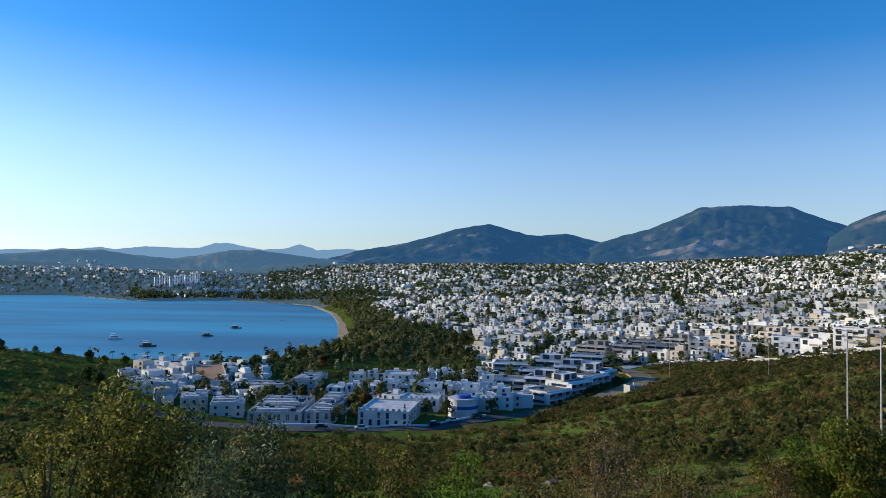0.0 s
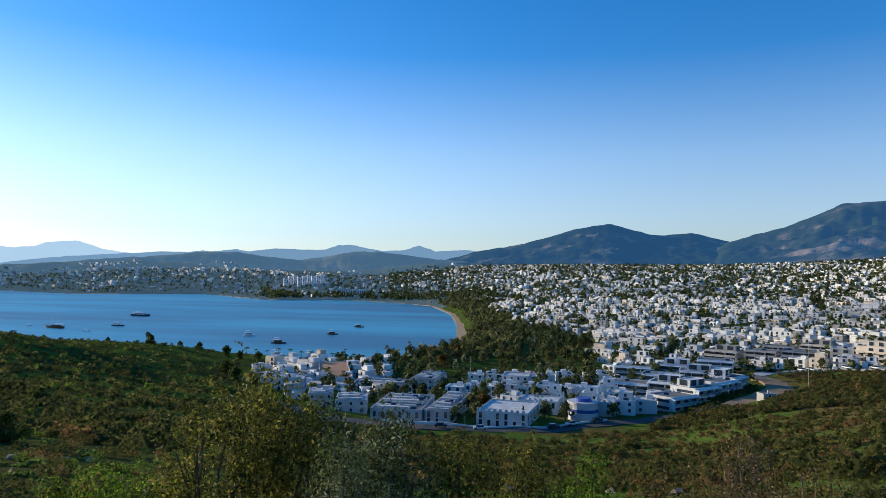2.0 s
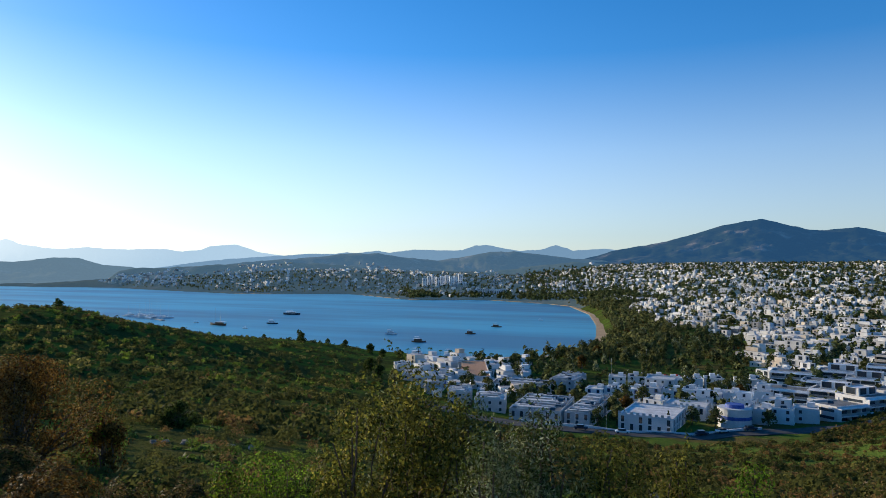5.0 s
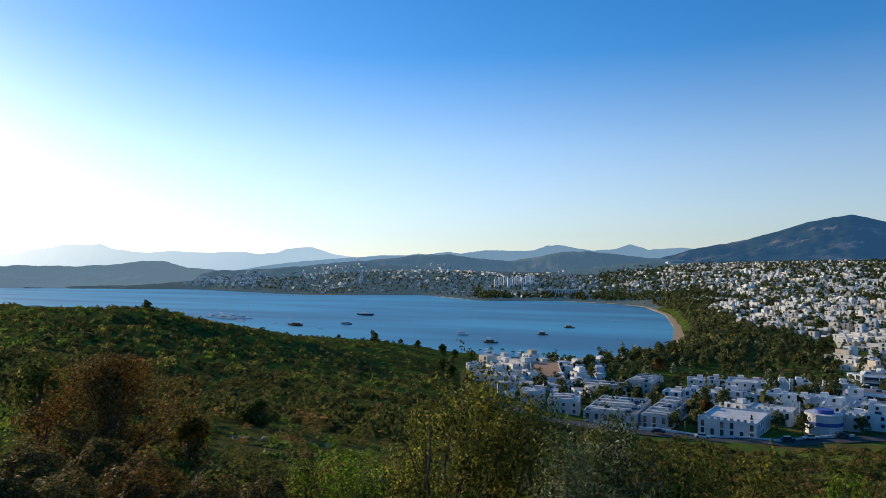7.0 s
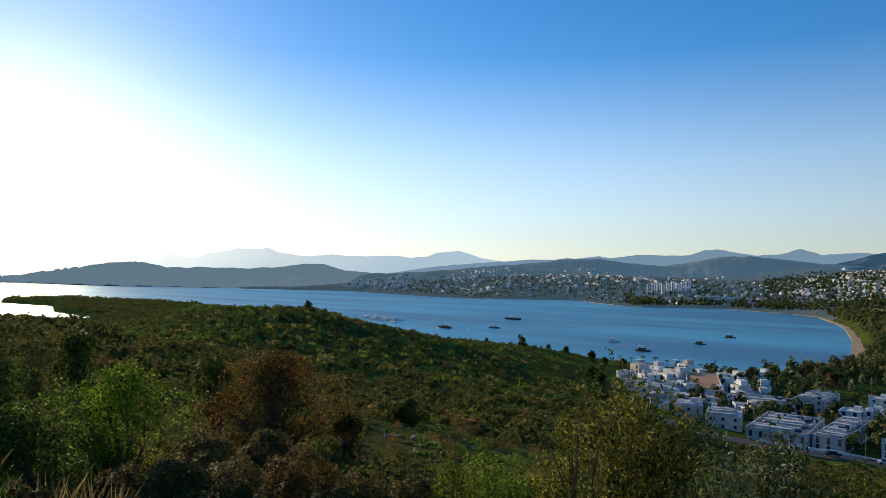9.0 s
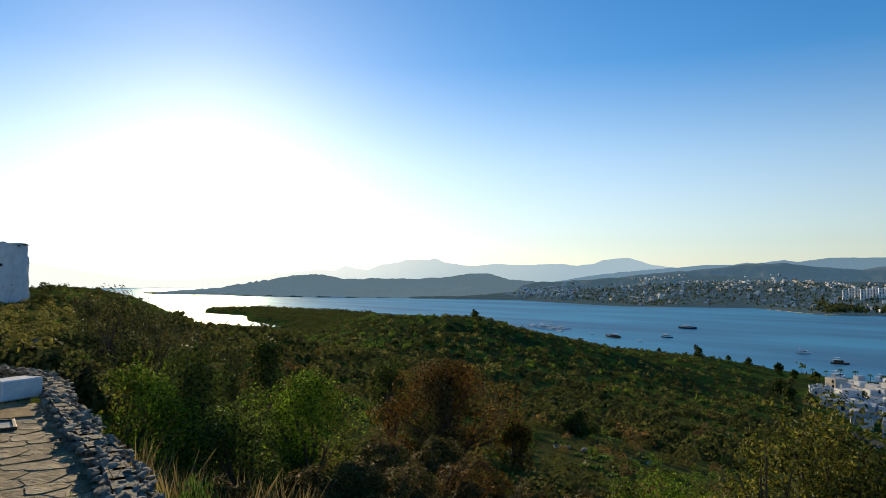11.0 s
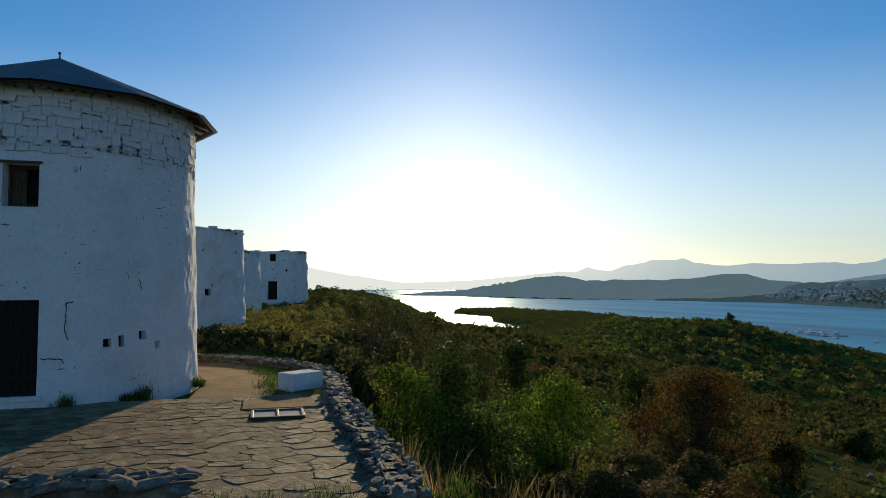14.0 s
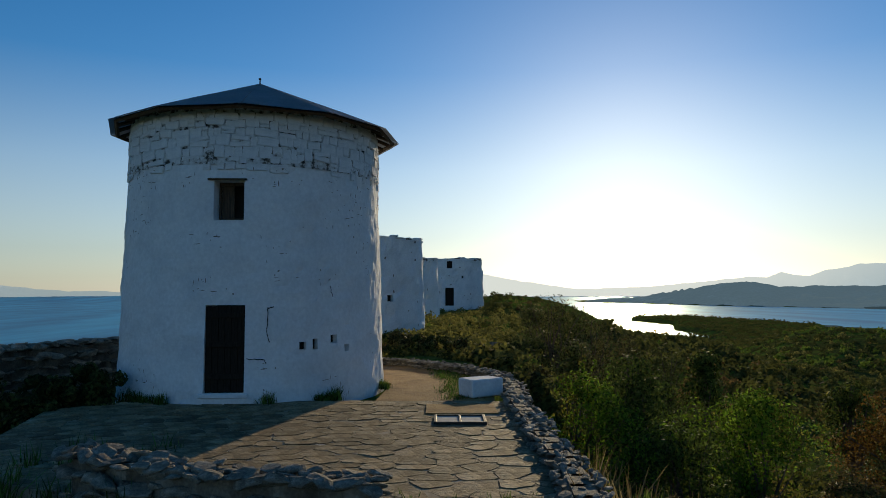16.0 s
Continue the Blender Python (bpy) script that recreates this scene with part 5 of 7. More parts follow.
shrub("shrub", 69.2, 11.5, -8.8, 2.5, ("leaf_dark", "leaf_green"), 11250, 0.052, "dark bush on the shaded slope", seed=35)
shrub("small_tree", 66.4, 25.0, -4.5, 2.9, ("leaf_dark", "leaf_brown"), 9000, 0.1, "dark evergreen small tree", "tree", seed=36)
shrub("small_tree", 56.6, 36.0, -6.3, 3.0, ("leaf_dark", "leaf_yellow"), 6000, 0.12, "thin-crowned small tree with bare stems", "tree", seed=37, z0=0.3, thick=0.02)
shrub("small_tree", 41.3, 60.0, -10.0, 3.4, ("leaf_dark",), 5000, 0.16, "dark conical evergreen tree in the meadow", "tree", seed=38)
for k, (a, r, t, w, mm) in enumerate(((77.6, 30, -0.5, 4.6, "leaf_dark"), (79.3, 35, -1.0, 3.0, "leaf_brown"), (75.8, 33, -1.3, 3.8, "leaf_dark"), (74.6, 30, -2.2, 3.8, "leaf_brown"), (71.8, 34, -3.4, 3.4, "leaf_brown"), (80.2, 24, -3.5, 2.8, "leaf_dark"), (82.6, 25, -4.0, 2.6, "leaf_dark"),
                                      (85.2, 25, -3.7, 3.0, "leaf_brown"), (87.8, 25.5, -3.4, 3.0, "leaf_dark"), (90.2, 26, -3.1, 3.0, "leaf_brown"), (79.2, 19, -5.8, 2.0, "leaf_brown"), (81.4, 21, -5.2, 2.0, "leaf_dark"),
                                      (76.0, 21, -4.0, 2.8, "leaf_dark"), (69.0, 32, -3.9, 3.2, "leaf_dark"), (74.2, 44, -2.3, 4, "leaf_dark"), (83.4, 40, -2.8, 3.0, "leaf_brown"), (112.4, 15.6, -4.9, 1.8, "leaf_dark"), (115.5, 15.4, -5.5, 2.0, "leaf_dark"), (118.6, 15.2, -5.2, 2.0, "leaf_dark"))):
    shrub("shrub", a, r, t, w, ("thicket_brown" if mm == "leaf_brown" else "thicket_dark", "thicket_dark" if k % 3 else "thicket_brown"), 5200, 0.085, "dark scrub bush on the ridge" if mm == "leaf_dark" else "brownish scrub bush on the ridge", seed=70 + k, group="scrub bushes on the ridge", sprigs=0)


def tufts(name, label, spots, mat, seed, kind="stuff", category="grass"):
    """Grass blades in tufts at (x, y, z, height, radius, blades)."""
    rng = np.random.RandomState(seed)
    out = []
    for x, y, z, h, rad, n in spots:
        a, q = rng.uniform(0, 2 * np.pi, n), rad * np.sqrt(rng.uniform(0, 1, n))
        base = np.stack([x + np.cos(a) * q, y + np.sin(a) * q, np.full(n, z - 0.03)], 1)
        hh = h * rng.uniform(.5, 1.15, n)
        lean = rng.normal(size=(n, 2)) * 0.22
        tip = base + np.stack([lean[:, 0] * hh, lean[:, 1] * hh, hh], 1)
        s = np.stack([np.cos(a + 1.3), np.sin(a + 1.3), a * 0], 1) * (0.006 + 0.012 * h)
        mid = base + (tip - base) * 0.55 + np.stack([-lean[:, 0] * hh * .12, -lean[:, 1] * hh * .12, hh * .04], 1)
        out += [np.stack([base - s, base + s, mid + s * .7, mid - s * .7], 1), np.stack([mid - s * .7, mid + s * .7, tip, tip - s * .05], 1)]
    ob = new(name, soup(name, np.concatenate(out), 4, M[mat]))
    return tagged(ob, label, category, kind=kind)


rng = np.random.RandomState(77)
spots_dry, spots_green = [], []
for _ in range(60):
    a, r = rng.uniform(64, 77), rng.uniform(7.2, 11)
    x, y = polar(a, r)
    spots_dry.append((x, y, ground_at(x, y), rng.uniform(.45, .95), .16, 26))
for _ in range(420):
    a, r = rng.uniform(-34, 80), rng.uniform(6, 30) ** 1.0
    x, y = polar(a, r)
    spots_green.append((x, y, ground_at(x, y), rng.uniform(.15, .4), .35, 34))
for _ in range(50):
    t = rng.uniform(0, 1)
    spots_green.append((-7.2 - rng.uniform(-.3, .6), 1.3 + rng.uniform(-1.6, 1.3) * 0.9, -0.06, rng.uniform(.08, .2), .2, 30))
for _ in range(90):
    spots_green.append((-14.5 - rng.uniform(0, 5.6), 1.75 - rng.uniform(0, .8), -0.05, rng.uniform(.06, .14), .3, 40))
for a, z in ((-0.62, 0), (-0.75, 0), (-0.85, 0), (0.1, 0), (0.42, 0), (0.5, 0), (1.15, 0)):
    p = on_wall(TO_CAM + a, 0, 0.12) + MILL
    for _ in range(4):
        spots_green.append((p.x + rng.normal() * .08, p.y + rng.normal() * .1, -0.02, rng.uniform(.15, .3), .13, 40))
for _ in range(30):
    x, y = polar(rng.uniform(107, 121), rng.uniform(7.5, 11))
    spots_green.append((x, y, ground_at(x, y), rng.uniform(.25, .55), .2, 30))
tufts("dry_grass", "tall dry straw-coloured grass below the parapet", spots_dry, "grass_dry", 5)
tufts("grass", "green winter grass in tufts over the slope", spots_green, "grass_green", 6)


def clumps(name, spots, mat, seed, per=46, tri=0.22, label="", category="scrub", flat=0.75):
    """Many far shrubs or trees as leafy clumps, joined: (x, y, z, width, height)."""
    rng = np.random.RandomState(seed)
    sp = np.array(spots, float)
    n = len(sp)
    d = unit(rng.normal(size=(n, per, 3)))
    d[..., 2] = np.abs(d[..., 2]) * 1.1 - 0.12
    lump = 1 + 0.35 * np.sin(d[..., 0] * 4 + sp[:, None, 0]) * np.sin(d[..., 1] * 5 + sp[:, None, 1])
    rad = (0.62 + 0.38 * rng.uniform(0, 1, (n, per))) * lump
    c = sp[:, None, :3] + d * rad[..., None] * np.stack([sp[:, 3] / 2, sp[:, 3] / 2, sp[:, 4] * flat], 1)[:, None, :] + np.array([0, 0, 1]) * (sp[:, 4] * (1 - flat))[:, None, None]
    size = (tri * np.maximum(sp[:, 3], sp[:, 4]))[:, None, None]
    face = unit(d + rng.normal(size=(n, per, 3)) * 0.45)                      # leaves lie over the rounded outside of the bush
    e1 = rng.normal(size=(n, per, 3))
    e1 = unit(e1 - face * (e1 * face).sum(-1, keepdims=True))
    e2 = np.cross(face, e1)
    v = np.stack([c + e1 * size, c - e1 * size * .5 + e2 * size * .85, c - e1 * size * .5 - e2 * size * .85], 2).reshape(-1, 3, 3)
    ob = new(name, soup(name, v, 3, M[mat]))
    return tagged(ob, label, category, kind="stuff")


def scatter(n, az0, az1, r0, r1, seed, patch=0.0, size=(0.6, 1.6), power=1.0, keep=None, tall=0.75):
    rng = np.random.RandomState(seed)
    az = rng.uniform(az0, az1, n)
    r = r0 * (r1 / r0) ** (rng.uniform(0, 1, n) ** power)
    x, y = -np.sin(np.radians(az)) * r, np.cos(np.radians(az)) * r
    ok = (shore_distance(x, y) > 6) & (waves(x, y, 45, seed) + rng.normal(size=n) * 0.5 > patch)
    if keep is not None:
        ok &= keep(az, r, x, y)
    x, y = x[ok], y[ok]
    w = rng.uniform(*size, len(x)) * (1 + 0.5 * (rng.uniform(0, 1, len(x)) > 0.9)) * np.where((az[ok] > 73) & (r[ok] > 24), 0.42, 1.0)     # only low growth on the wind-swept ridge
    return np.stack([x, y, terrain(x, y) - 0.08, w, w * rng.uniform(tall * .6, tall * 1.1, len(x))], 1)


STREET = [(82, 330), (100, 345), (122, 338), (139, 318), (150, 292), (158, 268), (168, 245)]


def open_slope(az, r, x, y):
    """The wild ground: the near slope down to the first houses, the bare ridge, the spit."""
    edge = np.interp(az, [-40, -30, -24, -16, -12, -6, 3, 8, 16, 22, 26, 30, 120], [300, 325, 372, 345, 288, 224, 203, 205, 215, 230, 300, 700, 900])
    road = (np.hypot(x - 78, y - 296) < 46) & (np.abs(np.interp(y, [256, 268, 278, 290, 304, 320, 338], [60, 66, 76, 83, 89, 89, 83]) - x) < 9)
    for (ax, ay), (bx, by) in zip(STREET, STREET[1:]):
        t = np.clip(((x - ax) * (bx - ax) + (y - ay) * (by - ay)) / ((bx - ax) ** 2 + (by - ay) ** 2), 0, 1)
        road |= np.hypot(x - ax - t * (bx - ax), y - ay - t * (by - ay)) < 5.5
    return (r < edge) & ~road & ~((x > -24) & (x < -5.5) & (y > -8) & (y < 2.9))


clumps("scrub", scatter(4200, -40, 100, 65, 300, 101, 0.0, (1.0, 2.6), keep=open_slope), "scrub_dark", 201, 90, 0.115, "dark evergreen scrub bushes dotting the hillside")
clumps("scrub", scatter(3200, -40, 100, 65, 300, 102, 0.1, (0.6, 1.5), keep=open_slope), "scrub_brown", 202, 80, 0.115, "brownish dry scrub dotting the hillside")
clumps("scrub", scatter(2000, -40, 100, 65, 260, 103, 0.2, (0.5, 1.4), keep=open_slope), "scrub_olive", 203, 80, 0.115, "yellow-green low scrub dotting the hillside")
clumps("scrub", scatter(5000, -40, 24, 62, 372, 108, -0.5, (0.7, 1.9), power=.7, keep=open_slope), "scrub_dark", 208, 40, 0.15, "dull green low scrub over the slope above the town")
clumps("scrub", scatter(5000, -40, 24, 62, 372, 109, -0.3, (0.6, 1.7), power=.7, keep=open_slope), "scrub_brown", 209, 40, 0.15, "brown winter scrub over the slope above the town")
clumps("scrub", scatter(4000, -40, 24, 62, 372, 111, -0.1, (0.6, 1.5), power=.7, keep=open_slope), "scrub_olive", 211, 40, 0.15, "grey-green scrub over the slope above the town")
# the next clumps on the ridge are coloured darker to stand for shade
clumps("scrub", scatter(2800, 24, 82, 62, 420, 110, 0.1, (0.6, 1.8), power=.75, keep=open_slope), "scrub_shade", 210, 40, 0.15, "low scrub over the ridge, coloured dark for shade")
clumps("scrub", scatter(5200, 22, 70, 80, 520, 115, -0.15, (0.9, 2.4), power=.6, keep=open_slope), "scrub_shade", 215, 44, 0.15, "green scrub over the ridge above the bay, coloured dark for shade")
clumps("scrub", scatter(2400, 24, 82, 62, 420, 112, 0.1, (0.5, 1.4), power=.75, keep=open_slope), "scrub_green", 212, 40, 0.15, "fresh green low scrub over the ridge")
clumps("scrub", scatter(900, -40, 100, 17, 66, 121, -0.2, (0.7, 1.7), keep=open_slope), "scrub_dark", 221, 190, 0.055, "dark leafy scrub on the near slope", flat=.7)
clumps("scrub", scatter(560, -40, 100, 17, 66, 122, 0.0, (0.5, 1.4), keep=open_slope), "scrub_brown", 222, 170, 0.055, "brown thorny scrub on the near slope", flat=.7)
clumps("scrub", scatter(520, -40, 100, 21, 70, 123, 0.1, (0.5, 1.4), keep=open_slope), "scrub_green", 223, 170, 0.055, "fresh green low scrub on the near slope", flat=.6)
clumps("scrub", scatter(420, -40, 100, 60, 300, 124, 0.0, (2.2, 4.0), keep=open_slope, tall=.9), "scrub_dark", 224, 90, 0.09, "larger dark bushes on the hillside", flat=.7)
clumps("scrub", scatter(4200, -34, -7, 225, 372, 131, -1.2, (1.0, 2.6), keep=open_slope), "scrub_dark", 231, 26, 0.18, "dark bushes along the edge of the houses")
clumps("scrub", scatter(3000, -34, -7, 225, 372, 132, -1.0, (0.8, 2.0), keep=open_slope), "scrub_brown", 232, 22, 0.19, "olive-brown scrub along the edge of the houses")
clumps("scrub", scatter(1500, 75, 93, 23, 80, 133, -0.8, (0.7, 1.7), keep=open_slope), "scrub_olive", 233, 40, 0.13, "low olive scrub below the ruined mills")
clumps("scrub", scatter(900, 75, 93, 23, 80, 134, -0.4, (0.6, 1.5), keep=open_slope), "scrub_dark", 234, 40, 0.13, "low dark scrub below the ruined mills")
clumps("herbs", scatter(2600, -40, 100, 40, 200, 104, 0.25, (0.5, 1.5), keep=open_slope, tall=0.3), "grass_green", 204, 30, 0.14, "green herbs and grass patches on the slope")
clumps("scrub", scatter(2800, 24, 82, 180, 900, 105, 0.1, (1.0, 2.6), keep=open_slope), "scrub_green", 205, 22, 0.2, "dark maquis covering the far ridge and spit")
clumps("scrub", scatter(3000, 24, 82, 160, 700, 106, 0.2, (1.0, 2.4), keep=open_slope), "scrub_olive", 206, 20, 0.2, "greyish low scrub on the far ridge")
clumps("scrub", scatter(6500, 58, 80, 480, 1560, 107, -0.9, (2.4, 5.5), power=.6, tall=.5), "scrub_dark", 207, 14, 0.2, "dark scrub along the spit")


# rocks on the slopes
SLOPE_ROCKS = [rock_mesh("boulder", M["stone"], 90 + k, 0.7) for k in range(5)]
rr = random.Random(41)
for az, r, s in ((-29.7, 13.0, 1.7), (-25.2, 12.9, 1.5), (-32.6, 13.2, 1.2), (-27.2, 12.6, 0.8), (-23.6, 12.6, 0.7), (-21.5, 24, .8), (-23.4, 26, .7), (-19.5, 28, .7), (-26, 31, .9), (41, 50, .7), (39.5, 51, .8), (37.6, 52, .6),
                 (36, 52, .7), (43.2, 49, .6), (42.4, 50, .5), (80.9, 22, .5), (79.6, 23, .6), (83.2, 26, .6), (82.0, 30, .9), (50.2, 26, .5), (48.7, 27, .5), (60.5, 16, .4), (27.0, 75, .8), (29, 74, .6), (12, 70, .8), (4, 62, 1.1), (-4, 66, 1.2), (-9, 58, 1.0)):
    x, y = polar(az, r)
    ob = link("boulder", rr.choice(SLOPE_ROCKS), m=Matrix.Translation((x, y, ground_at(x, y) + s * 0.12)) @ Matrix.Rotation(rr.uniform(0, 6), 4, "Z") @ Matrix.Diagonal((s * 1.2, s, s, 1)))
    tagged(ob, "pale grey weathered limestone boulder in the grass", "rock", "boulders on the slope")


# ---- building blocks ----
def boxes_mesh(name, items, mat):
    """Many separate blocks (x, y, z, length, depth, height, turn) in one mesh."""
    it = np.array(items, float)
    unit_box = np.array([(-.5, -.5, 0), (.5, -.5, 0), (.5, .5, 0), (-.5, .5, 0), (-.5, -.5, 1), (.5, -.5, 1), (.5, .5, 1), (-.5, .5, 1)])
    v = unit_box[None] * it[:, None, 3:6]
    c, s = np.cos(it[:, 6])[:, None], np.sin(it[:, 6])[:, None]
    v = np.stack([v[..., 0] * c - v[..., 1] * s + it[:, 0:1], v[..., 0] * s + v[..., 1] * c + it[:, 1:2], v[..., 2] + it[:, 2:3]], -1)
    f = np.array([(0, 1, 5, 4), (1, 2, 6, 5), (2, 3, 7, 6), (3, 0, 4, 7), (4, 5, 6, 7)])
    faces = (f[None] + (np.arange(len(it)) * 8)[:, None, None]).reshape(-1, 4)
    return mesh_of(name, v.reshape(-1, 3).tolist(), faces.tolist(), mat)


def window_mesh(w, h, frame_mat):
    """A framed pane that stands a little proud of the wall, facing -y; frame and pane are one skin."""
    def ring(x, z0, z1, y):
        return [(-x, y, z0), (x, y, z0), (x, y, z1), (-x, y, z1)]
    v = ring(w / 2, 0, h, 0.0) + ring(w / 2, 0, h, -.09) + ring(w / 2 - .1, .1, h - .1, -.09) + ring(w / 2 - .1, .1, h - .1, -.03)
    f = [(r * 4 + k, r * 4 + (k + 1) % 4, (r + 1) * 4 + (k + 1) % 4, (r + 1) * 4 + k) for r in range(3) for k in range(4)] + [(12, 13, 14, 15)]
    me = mesh_of("window", v, f, [frame_mat, M["window_glass"]])
    me.polygons[12].material_index = 1
    return me


WINDOWS = {"small": window_mesh(1.1, 1.3, M["house_white"]), "wide": window_mesh(2.2, 2.1, M["house_white"]), "tall": window_mesh(1.2, 2.1, M["house_white"]),
           "blue": window_mesh(1.2, 1.5, M["blue_paint"]), "band": window_mesh(3.4, 2.3, M["house_grey"])}


def facade(ob, w, d, storeys, step, kind, sides, rng, z0=0.0, ox=0.0, oy=0.0, skip=0.1):
    """Rows of windows on the walls of a block w by d whose middle is (ox, oy)."""
    for s in range(storeys):
        z = z0 + s * step + (0.9 if kind in ("small", "blue") else 0.25)
        for side in sides:
            length = w if side in (0, 2) else d
            pitch = {"small": 3.0, "blue": 3.2, "wide": 3.8, "tall": 2.7, "band": 4.4}[kind]
            n = max(1, int(length / pitch))
            for k in range(n):
                if rng.random() < skip:
                    continue
                t = (k + 0.5) / n * length - length / 2
                x, y = ((t, -d / 2), (w / 2, t), (-t, d / 2), (-w / 2, -t))[side]
                link("window", WINDOWS[kind], ob, m=Matrix.Translation((ox + x, oy + y, z)) @ Matrix.Rotation(side * math.pi / 2, 4, "Z"))


def parapet_ring(bm, x0, y0, x1, y1, z, h=0.5, t=0.25):
    box(bm, x0, y0, z, x1, y0 + t, z + h)
    box(bm, x0, y1 - t, z, x1, y1, z + h)
    box(bm, x0, y0 + t, z, x0 + t, y1 - t, z + h)
    box(bm, x1 - t, y0 + t, z, x1, y1 - t, z + h)


def solar(ob, x, y, z, turn=0.0):
    """A roof water heater: slanted panel on legs and a tank."""
    m = Matrix.Translation((x, y, z)) @ Matrix.Rotation(turn, 4, "Z")
    bm = box(bmesh.new(), -0.9, -0.6, 0.0, 0.9, 0.6, 0.07)
    bmesh.ops.rotate(bm, verts=bm.verts[:], cent=(0, 0, 0), matrix=Matrix.Rotation(radians(35), 3, "X"))
    bmesh.ops.translate(bm, verts=bm.verts[:], vec=(0, 0, 0.45))
    part("solar_panel", bm, M["window_glass"], ob).matrix_basis = m
    part("tank", tube(bmesh.new(), (-0.8, 0.65, 1.0), (0.8, 0.65, 1.0), 0.28, 0.28, 10), M["steel_pole"], ob).matrix_basis = m


def block(name, x, y, turn, w, d, storeys, label, mat="house_white", kind="small", sides=(0, 1, 3), seed=1, step=3.0, balcony=0, category="building", group="", setback=0.0, notch=False, solars=0, roof_mat="flat_roof", base=None, skip=0.1, bands=False):
    """A flat-roofed building: walls, parapet, roof, windows, balconies; front faces -y before turning."""
    rng = random.Random(seed)
    step *= 1.0 if storeys > 4 else 0.84
    z = (ground_at(x, y) if base is None else base) - 0.4
    ob = thing(name, pose(x, y, z, 0, 0, turn), label, category, group)
    h = storeys * step + 0.4
    bm = box(bmesh.new(), -w / 2, -d / 2, -2.5, w / 2, d / 2, h)
    parapet_ring(bm, -w / 2, -d / 2, w / 2, d / 2, h)
    if notch:
        k = -w / 2
        while k < w / 2 - 1.2:
            box(bm, k, -d / 2, h + 0.5, k + 0.9, -d / 2 + 0.35, h + 1.2)
            k += 1.9
    part("wall", bm, M[mat], ob)
    part("roof", box(bmesh.new(), -w / 2 + .25, -d / 2 + .25, h + 0.004, w / 2 - .25, d / 2 - .25, h + 0.12), M[roof_mat], ob)
    if bands:                                         # long glazing between white slabs, parted by fins
        for s in range(storeys):
            z0 = 0.4 + s * step
            part("glazing", box(bmesh.new(), -w / 2 + .5, -d / 2 - .06, z0 + .1, w / 2 - .5, -d / 2 - .003, z0 + step - .55), M["window_glass"], ob, "long dark glazed band")
            for q in (-1, 1):
                part("glazing", box(bmesh.new(), min(q * w / 2, q * (w / 2 + .06)), -d / 2 + 1, z0 + .9, max(q * w / 2, q * (w / 2 + .06)), d / 2 - 3, z0 + step - .6), M["window_glass"], ob, "long dark glazed band")
            part("slab", box(bmesh.new(), -w / 2 - .1, -d / 2 - 1.7, z0 + step - .42, w / 2 + .1, -d / 2 - .003, z0 + step - .06), M[mat], ob, "projecting balcony slab")
            part("railing", box(bmesh.new(), -w / 2 + .2, -d / 2 - 1.62, z0 + .0, w / 2 - .2, -d / 2 - 1.54, z0 + .85), M["house_grey" if s % 2 else mat], ob)
            for k in range(int(w / 5) + 1):
                xf = -w / 2 + .01 + k * (w - .3) / max(1, int(w / 5))
                part("fin", box(bmesh.new(), xf, -d / 2 - 1.5, z0 - .05, xf + .25, -d / 2 - .07, z0 + step - .43), M[mat], ob)
        balcony = 0
    else:
        facade(ob, w, d, storeys, step, kind, sides, rng, 0.4, skip=skip)
    if setback:
        bm = box(bmesh.new(), -w * .3, -d * .1, h + .13, w * .35, d * .42, h + 2.5)
        parapet_ring(bm, -w * .3, -d * .1, w * .35, d * .42, h + 2.5, 0.3)
        part("upper_wall", bm, M[mat], ob)
        facade(ob, w * .65, d * .52, 1, 3, kind, (0, 1, 3), rng, h + .2, w * .025, d * .16, skip)
    for s in range(1, storeys + 1):
        for k in range(balcony):
            bw = w / max(balcony, 1)
            x0 = -w / 2 + bw * k + 0.3
            if rng.random() < 0.12:
                continue
            zb = 0.4 + (s - 1) * step
            bal = part("balcony", box(bmesh.new(), x0, -d / 2 - 1.5, zb - .18, x0 + bw - .6, -d / 2 - .002, zb), M[mat], ob)
            part("railing", box(bmesh.new(), x0, -d / 2 - 1.5, zb + .004, x0 + bw - .6, -d / 2 - 1.42, zb + 0.95), M[mat if s % 2 else "house_grey"], bal)
    if name == "hotel" and storeys < 4:               # rows of low roof cabins and pergolas
        for q in range(int(w * d / 16)):              # tanks, vents and low walls
            bx, by = rng.uniform(-w / 2 + .8, w / 2 - .8), rng.uniform(-d / 2 + .8, d / 2 - .8)
            bw, bd, bh = rng.choice(((.9, .9, .9), (2.4, .25, .6), (.25, 2.2, .6), (1.4, .8, .5), (.5, .5, 1.3)))
            part("roof_box", box(bmesh.new(), bx - bw / 2, by - bd / 2, h + .13, bx + bw / 2, by + bd / 2, h + .13 + bh), M[rng.choice(("hotel_wall", "flat_roof", "house_grey", "house_white"))], ob)
        n = int(d / 3.2)
        for k in range(n):
            y0 = -d / 2 + 1.2 + k * (d - 2.0) / n
            x0 = -w / 2 + .6 + rng.uniform(0, w * .12)
            part("roof_cabin", box(bmesh.new(), x0, y0, h + .13, x0 + w * rng.uniform(.5, .8), y0 + 1.5, h + rng.uniform(.5, 1.1)), M["hotel_wall" if k % 2 else "flat_roof"], ob)
    for k in range(solars):
        solar(ob, rng.uniform(-w / 2 + 1.5, w / 2 - 1.5), rng.uniform(-d / 2 + 1.5, d / 2 - 1.5), h + 0.12, radians(-turn))
    sx = -w * .18 if seed % 2 else w * .05
